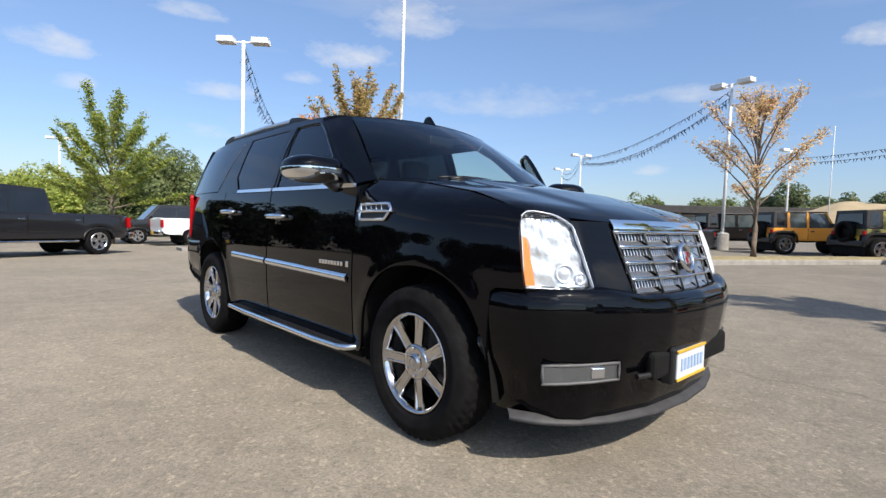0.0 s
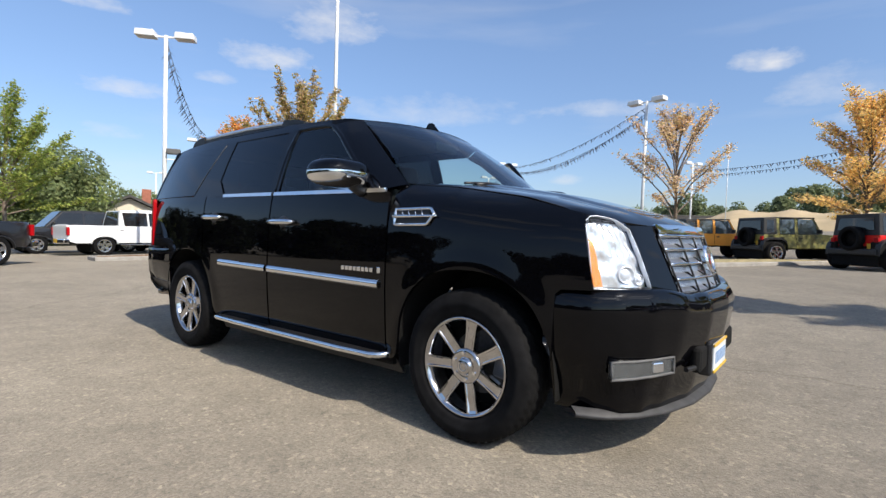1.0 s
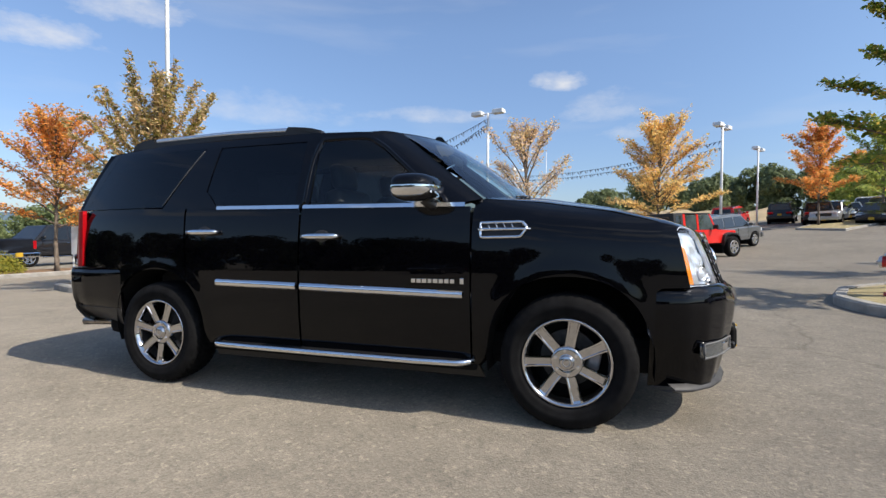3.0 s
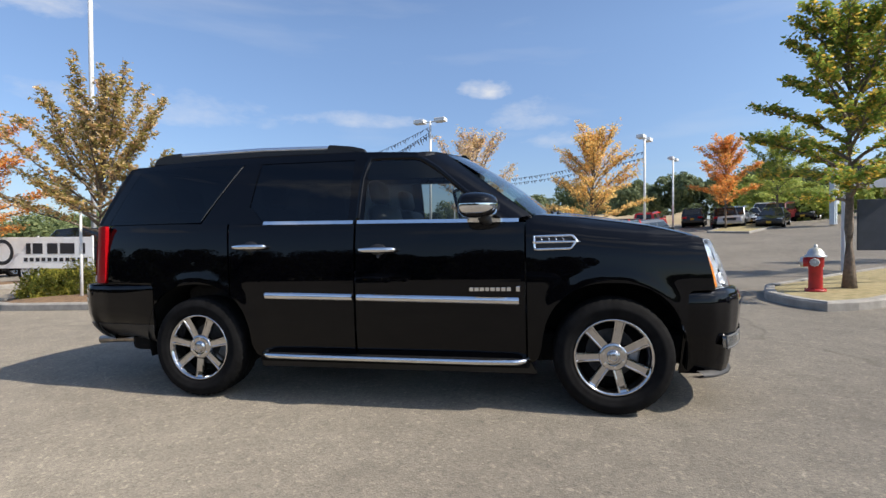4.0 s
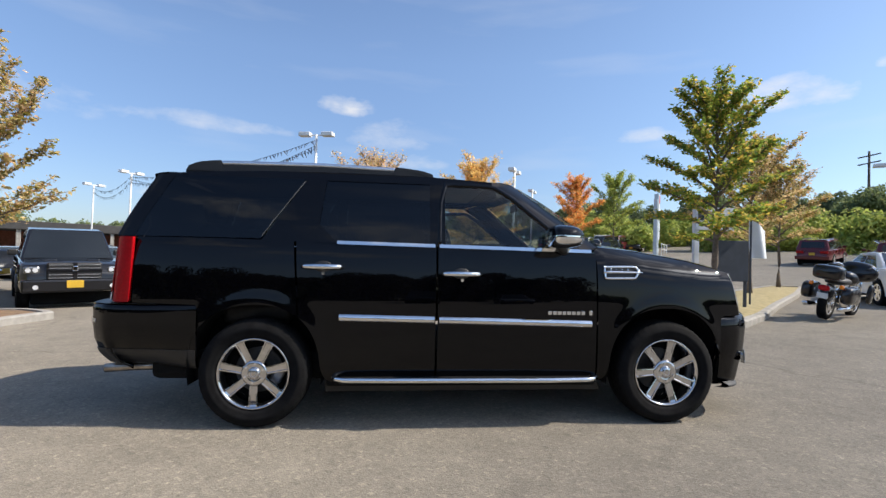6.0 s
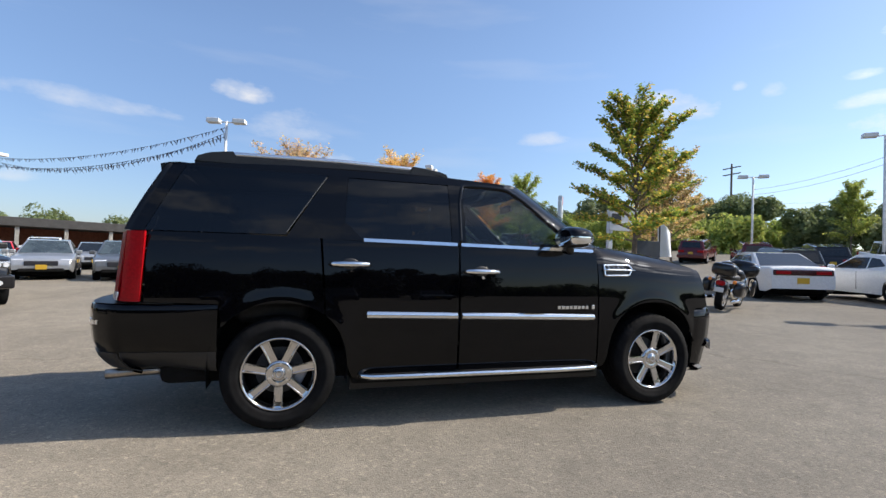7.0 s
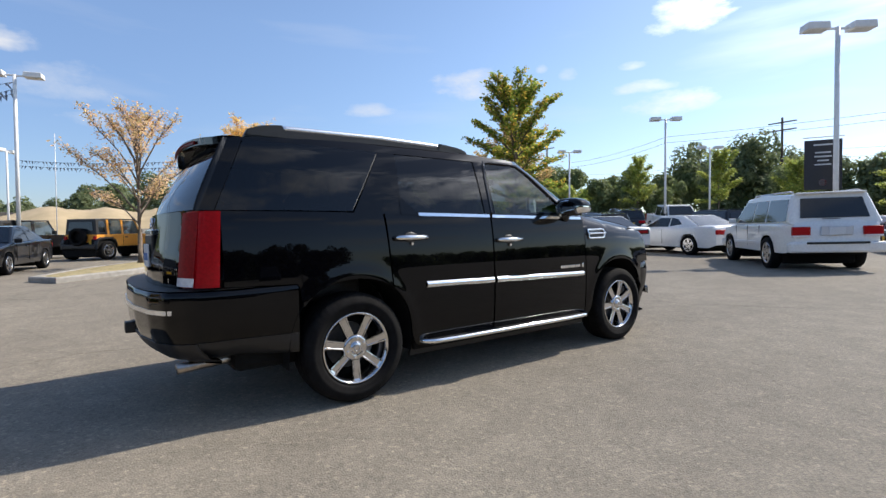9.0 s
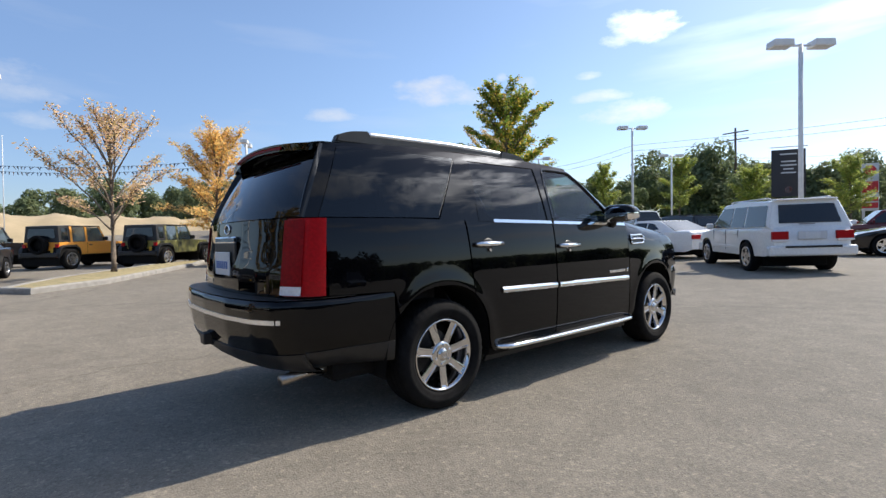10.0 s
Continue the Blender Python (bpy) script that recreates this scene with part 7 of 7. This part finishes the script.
        part("rear_bumper", box_bm((W - 0.08, 0.22, 0.20), (0, y1 + 0.06, 0.60), 0.04), M["chrome"], car, "chrome rear bumper")
        part("front_bumper", box_bm((W - 0.06, 0.24, 0.30), (0, y0 + 0.02, 0.62), 0.05), P if colour in ("black", "dark") else M["chrome"], car)
        gr = part("grille", box_bm((1.05, 0.08, 0.40), (0, y0 + 0.01, 0.96), 0.04), M["black_trim"], car, "dark grille with a cross bar")
        part("grille_upright", box_bm((0.09, 0.03, 0.40), (0, y0 - 0.035, 0.96), 0.01), P, gr)
        part("grille_crossbar", box_bm((1.05, 0.03, 0.07), (0, y0 - 0.035, 0.97), 0.01), P, gr)
        for q in range(5):
            part("grille_slat", box_bm((0.98, 0.02, 0.014), (0, y0 - 0.034, 0.80 + 0.075 * q), 0.004), M["satin"], gr)
        part("grille_mark", box_bm((0.11, 0.02, 0.12), (0, y0 - 0.055, 1.02), 0.02), M["chrome"], gr)
        part("tailgate", box_bm((W - 0.36, 0.03, 0.52), (0, y1 + 0.008, 0.99), 0.02), P, car)
        hz, tz = 0.98, 1.02
    else:  # boxy off-road car
        bz = 1.12
        z0 = 0.58
        bw = 0.80

        def low(z, y=0):
            return bw
        top = [(y0 + 0.22, 0.62), (y0 + 0.22, 1.06), (y0 + 0.30, 1.10), (y0 + 1.45, 1.14), (y1 - 0.42, bz), (y1 - 0.40, 0.66)]
        solid("body", [*top, (y1 - 0.42, z0), (y0 + 0.24, z0)], low, P, car, 0.03)
        a, b, c, d = (y0 + 1.45, bz), (y0 + 1.78, H - 0.04), (y1 - 0.46, H - 0.03), (y1 - 0.42, bz)

        def up(z, y=0):
            return bw - 0.02 - 0.10 * max(0, z - bz)
        solid("hardtop", [(b[0] + 1.62, bz), (b[0] + 1.62, H - 0.02), (b[0] + 1.7, H), c, d], up, M["hardtop"], car, 0.03, "black hard top")
        part("roof_panel", box_bm((1.42, 1.66, 0.05), (0, b[0] + 0.80, H - 0.025), 0.02), M["hardtop"], car)
        for s in (-1, 1):
            for p in ([(a[0], bz), (b[0], H - 0.05), (b[0] + 0.08, H - 0.05), (a[0] + 0.10, bz)], [(b[0] + 0.74, bz), (b[0] + 0.74, H - 0.05), (b[0] + 0.84, H - 0.05), (b[0] + 0.84, bz)], [(b[0] + 1.52, bz), (b[0] + 1.52, H - 0.05), (b[0] + 1.63, H - 0.05), (b[0] + 1.63, bz)]):
                pane("door_pillar", p, up, P, car, s, 0.004, 0.05)
            pane("side_window", [(a[0] + 0.12, bz + 0.02), (b[0] + 0.08, H - 0.08), (b[0] + 0.72, H - 0.08), (b[0] + 0.72, bz + 0.02)], up, M["cabin_glass"], car, s, -0.002)
            pane("side_window", [(b[0] + 0.86, bz + 0.02), (b[0] + 0.86, H - 0.08), (b[0] + 1.50, H - 0.08), (b[0] + 1.50, bz + 0.02)], up, M["cabin_glass"], car, s, -0.002)
            pane("quarter_window", [(b[0] + 1.74, bz + 0.10), (b[0] + 1.74, H - 0.12), (c[0] - 0.12, H - 0.12), (c[0] - 0.10, bz + 0.10)], up, G, car, s, 0.004)
            part("mirror", box_bm((0.22, 0.09, 0.17), (s * (bw + 0.16), a[0] + 0.30, bz + 0.13), 0.03), M["black_trim"], car)
            for q in ax:
                pts = [(s * (bw + 0.07), q + (R + 0.13) * math.copysign(abs(math.cos(w)) ** 0.6, math.cos(w)), z0 - 0.10 + (0.50) * math.sin(w) ** 0.6) for w in np.linspace(0.02, math.pi - 0.02, 13)]
                vs, fs = [], []
                for px, py, pz in pts:
                    vs += [(px + s * 0.05, py, pz - 0.05), (px + s * 0.05, py, pz + 0.015), (s * (bw - 0.05), py, pz + 0.045), (s * (bw - 0.05), py, pz - 0.02)]
                for i in range(12):
                    for j in range(4):
                        fs.append((4 * i + j, 4 * i + (j + 1) % 4, 4 * i + 4 + (j + 1) % 4, 4 * i + 4 + j))
                link_mesh("fender_flare", vs, fs, M["black_trim"], car, "", False)
                # dark box on the body side draws the shade inside the wheel arch
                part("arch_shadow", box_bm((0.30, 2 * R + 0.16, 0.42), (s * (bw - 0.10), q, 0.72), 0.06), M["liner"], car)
            for yy in (b[0] + 0.62, b[0] + 1.42):
                part("door_handle", box_bm((0.05, 0.15, 0.05), (s * (bw + 0.01), yy, 0.99), 0.015), M["black_trim"], car)
            part("door_seam", box_bm((0.006, 0.014, 0.46), (s * (bw + 0.001), b[0] + 0.79, 0.86)), M["liner"], car)
        part("roll_cage", box_bm((1.3, 1.5, 0.5), (0, b[0] + 0.85, 1.08), 0.1), M["liner"], car)
        cross_pane("windscreen", a, b, bw, bw - 0.06, M["cabin_glass"], car)
        cross_pane("rear_window", (d[0] + 0.002, bz + 0.12), (c[0] + 0.005, H - 0.1), bw, bw - 0.06, G, car, inset=0.18)
        part("front_bumper", box_bm((1.7, 0.22, 0.18), (0, y0 + 0.10, 0.62), 0.04), M["black_trim"], car)
        part("rear_bumper", box_bm((1.66, 0.20, 0.20), (0, y1 - 0.34, 0.60), 0.04), M["black_trim"], car)
        part("grille", box_bm((1.1, 0.04, 0.36), (0, y0 + 0.21, 0.88), 0.03), P, car)
        far_wheel(0.39, 0.24, car, pose(0, y1 - 0.28, 1.02, 0, 0, 90))
        hz, tz = 0.92, 0.98
    # lamps, plates
    for s in (-1, 1):
        bx = W / 2 - 0.24
        if kind == "jeep":
            part("head_lamp", cyl_bm(0.09, 0.09, (s * 0.58, y0 + 0.20, 0.93), (s * 0.58, y0 + 0.16, 0.93), 16), M["lamp_bowl"], car)
            part("tail_lamp", box_bm((0.15, 0.06, 0.20), (s * 0.72, y1 - 0.385, 0.95), 0.015), M["red_lens"], car)
        else:
            if kind == "pickup":
                hl = part("head_lamp", box_bm((0.30, 0.14, 0.17), (s * (bx + 0.01), y0 + 0.09, hz), 0.045), M["fog_bowl"], car, "smoked twin head lamp")
                for q in (-0.07, 0.06):
                    part("lamp_bulb", cyl_bm(0.045, 0.05, (s * (bx + 0.01) + q, y0 + 0.03, hz), (s * (bx + 0.01) + q, y0 + 0.015, hz), 14), M["lamp_bowl"], hl)
                part("fog_lamp", cyl_bm(0.05, 0.05, (s * 0.72, y0 - 0.08, 0.60), (s * 0.72, y0 - 0.112, 0.60), 14), M["lamp_bowl"], car)
                part("hood_scoop", box_bm((0.26, 0.62, 0.05), (s * 0.42, y0 + 0.95, 1.185), 0.022), P, car)
            else:
                part("head_lamp", box_bm((0.36, 0.16, 0.15), (s * bx, y0 + 0.16, hz), 0.035), M["lamp_bowl"], car)
            if kind != "charger":
                tw, th = (0.16, 0.34) if kind == "pickup" else ((0.36, 0.20) if kind == "wagon" else (0.40, 0.16))
                part("tail_lamp", box_bm((tw, 0.10, th), (s * (W / 2 - tw / 2 - 0.10 + (0.04 if kind == "pickup" else 0)), y1 - 0.012, tz), 0.02), M["red_lens"], car)
    if kind == "charger":
        part("tail_lamp", box_bm((W - 0.30, 0.06, 0.17), (0, y1 - 0.006, 0.86), 0.03), M["smoked_lens"], car, "full-width dark red tail lamp")
        part("tail_lamp_lit", box_bm((0.40, 0.02, 0.10), (W / 2 - 0.42, y1 + 0.022, 0.86), 0.02), M["red_lens"], car)
        part("tail_lamp_lit", box_bm((0.40, 0.02, 0.10), (-W / 2 + 0.42, y1 + 0.022, 0.86), 0.02), M["red_lens"], car)
    if plate:
        pm = M["plate_yellow"] if yellow else M["plate"]
        fz = {"pickup": 0.66, "jeep": 0.62}.get(kind, 0.47)
        rz = {"pickup": 0.62, "jeep": 0.78, "wagon": 0.93, "suv": 0.80}.get(kind, 0.62)
        part("number_plate", box_bm((0.32, 0.015, 0.17), (0, y0 - (0.115 if kind == "pickup" else 0.012), fz), 0.004), pm, car)
        part("number_plate", box_bm((0.32, 0.015, 0.17), (0 if kind != "jeep" else -0.6, y1 + {"pickup": 0.18, "jeep": -0.37, "wagon": 0.03, "suv": 0.008}.get(kind, 0.008), rz), 0.004), pm, car)
    if kind != "jeep":
        for s in (-1, 1):
            ym = (ax[0] + ax[1]) / 2
            spots = (ax[0] + 0.60, ym + 0.16) if kind in ("coupe",) else (ax[0] + 0.60, ym + 0.08, ax[1] - 0.50)
            zt = {"pickup": 1.17, "suv": 1.03, "wagon": 1.07}.get(kind, 0.93)
            for q in spots:
                part("door_seam", box_bm((0.022, 0.012, zt - z0 - 0.12), (s * (low((zt + z0) / 2, q) - 0.006), q, (zt + z0 + 0.12) / 2)), M["liner"], car)
            for q in spots[1:]:
                part("door_handle", box_bm((0.035, 0.16, 0.035), (s * (low(zt - 0.1, q) + 0.008), q - 0.16, zt - 0.10), 0.01), M["chrome"] if kind == "pickup" else P, car)
    under = box_bm((W - 0.40, L - 0.9, 0.22), (0, 0, z0 + 0.06), 0.04)
    part("underside", under, M["liner"], car)
    for q in ax:
        part("wheel_well", box_bm((W - (0.46 if kind != "jeep" else 0.3), R * 2.2, R * 1.6), (0, q, R * 1.15), 0.05), M["liner"], car)
        for s in (-1, 1):
            far_wheel(R, 0.25, car, pose(s * (W / 2 - (0.10 if kind != "jeep" else 0.06)), q, R, 0, 0, 0 if s < 0 else 180), "liner")
    # stand it on the slope
    a = radians(heading)
    h = Vector((math.cos(a), math.sin(a)))
    zf, zr = ground_z(x + h.x * WB / 2, y + h.y * WB / 2), ground_z(x - h.x * WB / 2, y - h.y * WB / 2)
    r = Vector((h.y, -h.x))
    zs = ground_z(x + r.x * 0.8, y + r.y * 0.8) - ground_z(x - r.x * 0.8, y - r.y * 0.8)
    pitch, roll = -math.degrees(math.atan2(zf - zr, WB)), math.degrees(math.atan2(zs, 1.6))
    car.matrix_basis = pose(x, y, (zf + zr) / 2, 0, 0, heading + 90) @ pose(0, 0, 0, pitch, roll, 0)
    return car


# trucks on the +y side
vehicle("long_pickup", "dark", -2.35, 15.2, 212, "charcoal long-bed crew-cab pickup truck parked along the lot", group="parked trucks")
vehicle("pickup", "dark", 4.6, 25.6, 180, "charcoal pickup truck parked behind a white one", group="parked trucks")
vehicle("pickup", "white", 5.9, 22.5, 3, "white pickup truck with its tail to the lot", group="parked trucks")
vehicle("pickup", "black", 8.6, 24.2, 105, "black pickup truck parked behind the lamp", group="parked trucks")
vehicle("pickup", "dark", 13.0, 24.5, 180, "dark crew-cab pickup truck behind the shrubs", group="parked trucks")
vehicle("pickup", "black", 11.6, 15.6, 96, "black pickup truck parked behind a white banner", group="parked trucks")
vehicle("pickup", "black", 10.2, 9.8, 217, "black pickup truck facing the lot with a yellow front plate", group="parked trucks")
# sedans facing the lot
for i, (x, y, c, t) in enumerate(((18.2, 8.1, "grey", "dark grey"), (18.6, 10.8, "silver", "silver"), (19.2, 13.5, "silver", "silver"), (20.0, 16.2, "blue_grey", "blue-grey"), (21.0, 18.9, "silver", "silver"), (22.0, 21.6, "grey", "grey"))):
    vehicle("sedan", c, x, y, 196 + i, t + " sedan with a yellow front plate in a row", group="row of sedans", glass="cabin_glass")
vehicle("sedan", "dark", 17.0, 5.4, 166, "dark sedan standing at the end of the row", glass="car_glass")
for i, (x, y, c, t) in enumerate(((28.0, 12.5, "silver", "silver"), (29.5, 15.5, "white", "white"), (31.0, 18.5, "red", "red"), (33.0, 22.0, "grey", "grey"), (35.0, 26.0, "silver", "silver"), (30.0, 9.5, "maroon", "maroon"))):
    vehicle("suv" if i % 2 else "sedan", c, x, y, 200, t + " car in the back row", group="back row of cars")
# jeeps before the bank
for x, y, c, t in ((25.5, 5.2, "black", "black"), (23.6, 1.95, "orange", "amber-orange"), (21.9, -1.25, "camo", "olive camouflage"), (27.3, 8.4, "dark", "dark grey")):
    vehicle("jeep", c, x, y, -45, t + " off-road car with black hard top and spare wheel", group="row of off-road cars")
vehicle("jeep", "red", 18.9, -4.5, -44, "bright red four-door off-road car with a black hard top")
vehicle("suv", "grey", 24.6, -6.7, -40, "grey sport utility car beyond the red one")
vehicle("suv", "red", 42.6, -10.6, -25, "red sport utility car in the far row")
vehicle("suv", "black", 46.0, -15.2, -20, "black sport utility car in the far row")
for i, (x, y, k, c, t, hd) in enumerate(((42.0, -16.4, "suv", "black", "black", -15), (43.5, -19.0, "sedan", "white", "white", 160), (41.0, -17.0, "suv", "silver", "silver", 150), (44.0, -21.5, "suv", "maroon", "maroon", 140), (46.0, -24.5, "sedan", "black", "black", 150), (48.0, -22.0, "suv", "white", "white", 150), (39.0, -19.0, "sedan", "dark", "charcoal", 150))):
    vehicle(k, c, x, y, hd, t + " car parked up the entrance road", group="cars up the entrance road")
# -y side
vehicle("charger", "white", 8.7, -14.1, -28, "white sedan with a full-width dark red tail lamp")
vehicle("coupe", "white", 6.1, -15.8, -19, "white two-door coupe parked at an angle")
vehicle("wagon", "pearl", 1.3, -12.45, -50, "pearl white sport utility wagon seen from behind", yellow=False)
vehicle("coupe", "black", -1.6, -19.8, 22, "black two-door sports coupe")
vehicle("suv", "maroon", 26.0, -27.8, -55, "maroon sport utility car climbing the entrance road")
for i, (x, y, k, c, t, hd) in enumerate(((14.0, -21.3, "suv", "black", "black", -30), (17.0, -28.0, "suv", "black", "black", -40), (14.6, -30.5, "pickup", "white", "white", 140), (20.5, -26.8, "suv", "maroon", "maroon", -40), (11.6, -33.0, "sedan", "silver", "silver", 140), (8.6, -34.0, "pickup", "white", "white", 60), (9.0, -24.5, "suv", "black", "black", -30), (5.0, -29.0, "pickup", "white", "white", 40), (-4.5, -26.0, "suv", "black", "black", 10), (-7.5, -27.5, "sedan", "white", "white", 10), (0.5, -28.5, "suv", "maroon", "maroon", 20))):
    vehicle(k, c, x, y, hd, t + " vehicle in the further row", group="further row of cars")
# on the side that the camera turns its back to, seen in the paintwork
for x, y, k, c, t in ((-25.0, 8.0, "sedan", "dark", "charcoal"), (-26.0, -1.0, "suv", "black", "black"), (-26.5, -6.4, "sedan", "grey", "grey")):
    vehicle(k, c, x, y, 4, t + " car parked across the lot", group="cars across the lot")


# ---- touring motorcycle ----
M["bike_red"] = paint("dark red motorcycle paint", (0.16, 0.012, 0.018))


def build_motorcycle():
    mc = thing("motorcycle", on_ground(5.4, -9.0, 30) @ pose(0, 0, 0, 0, -9, 0), "black touring motorcycle with chrome trim leaning on its stand", "motorcycle")
    for y, r, w in ((-0.82, 0.32, 0.13), (0.80, 0.31, 0.16)):
        far_wheel(r, w, mc, pose(0, y, r, 0, 0, 0))
    B, C = PAINT["black"], M["chrome"]

    def blob(name, size, at, mat, power=0.75, rx=0):
        bm = bmesh.new()
        bmesh.ops.create_uvsphere(bm, u_segments=20, v_segments=12, radius=1.0)
        for v in bm.verts:
            v.co = Vector([math.copysign(abs(c) ** power, c) * s / 2 for c, s in zip(v.co, size)])
        return part(name, bm, mat, mc, "", True, pose(*at, rx, 0, 0))
    blob("engine", (0.42, 0.55, 0.42), (0, 0.0, 0.42), C)
    blob("fuel_tank", (0.36, 0.62, 0.30), (0, -0.22, 0.86), B, 0.85, 8)
    blob("seat", (0.38, 0.78, 0.16), (0, 0.38, 0.80), M["leather"])
    blob("passenger_backrest", (0.36, 0.10, 0.30), (0, 0.78, 1.02), M["leather"])
    blob("touring_trunk", (0.52, 0.40, 0.30), (0, 1.00, 0.98), B, 0.5)
    blob("front_fender", (0.18, 0.66, 0.36), (0, -0.84, 0.50), B, 0.9)
    blob("rear_fender", (0.22, 0.60, 0.40), (0, 0.84, 0.52), B, 0.9)
    blob("fairing", (0.74, 0.34, 0.44), (0, -0.72, 1.02), B, 0.8, 12)
    for s in (-1, 1):
        blob("saddlebag", (0.22, 0.64, 0.36), (s * 0.34, 0.72, 0.56), B, 0.55)
        blob("leg_guard", (0.10, 0.26, 0.42), (s * 0.36, -0.46, 0.58), B, 0.7)
        v, f = tube([(s * 0.12, -0.62, 1.05), (s * 0.30, -0.52, 1.16), (s * 0.44, -0.34, 1.10)], 0.018, 8)
        link_mesh("handlebar", v, f, C, mc)
        v, f = tube([(s * 0.20, -0.1, 0.30), (s * 0.26, 0.3, 0.26), (s * 0.30, 1.05, 0.28)], [0.04, 0.045, 0.05], 10)
        link_mesh("exhaust", v, f, C, mc, "chrome exhaust pipe")
        v, f = tube([(s * 0.10, -0.68, 0.92), (s * 0.10, -0.84, 0.34)], 0.028, 8)
        link_mesh("fork", v, f, C, mc)
        blob("turn_signal", (0.08, 0.07, 0.08), (s * 0.26, 1.02, 0.72), M["amber"])
    blob("tail_lamp", (0.20, 0.08, 0.12), (0, 1.12, 0.66), M["red_lens"])
    blob("head_lamp", (0.22, 0.10, 0.22), (0, -0.90, 0.98), M["lamp_bowl"])
    part("windshield", box_bm((0.50, 0.015, 0.34), (0, 0, 0), 0.006), M["lens"], mc, "", False, pose(0, -0.70, 1.32, 22, 0, 0))
    part("number_plate", box_bm((0.19, 0.01, 0.11), (0, 1.14, 0.50), 0.003), M["plate"], mc)
    part("kick_stand", cyl_bm(0.014, 0.012, (0.12, 0.05, 0.28), (0.26, 0.10, 0.0), 6), C, mc)


build_motorcycle()
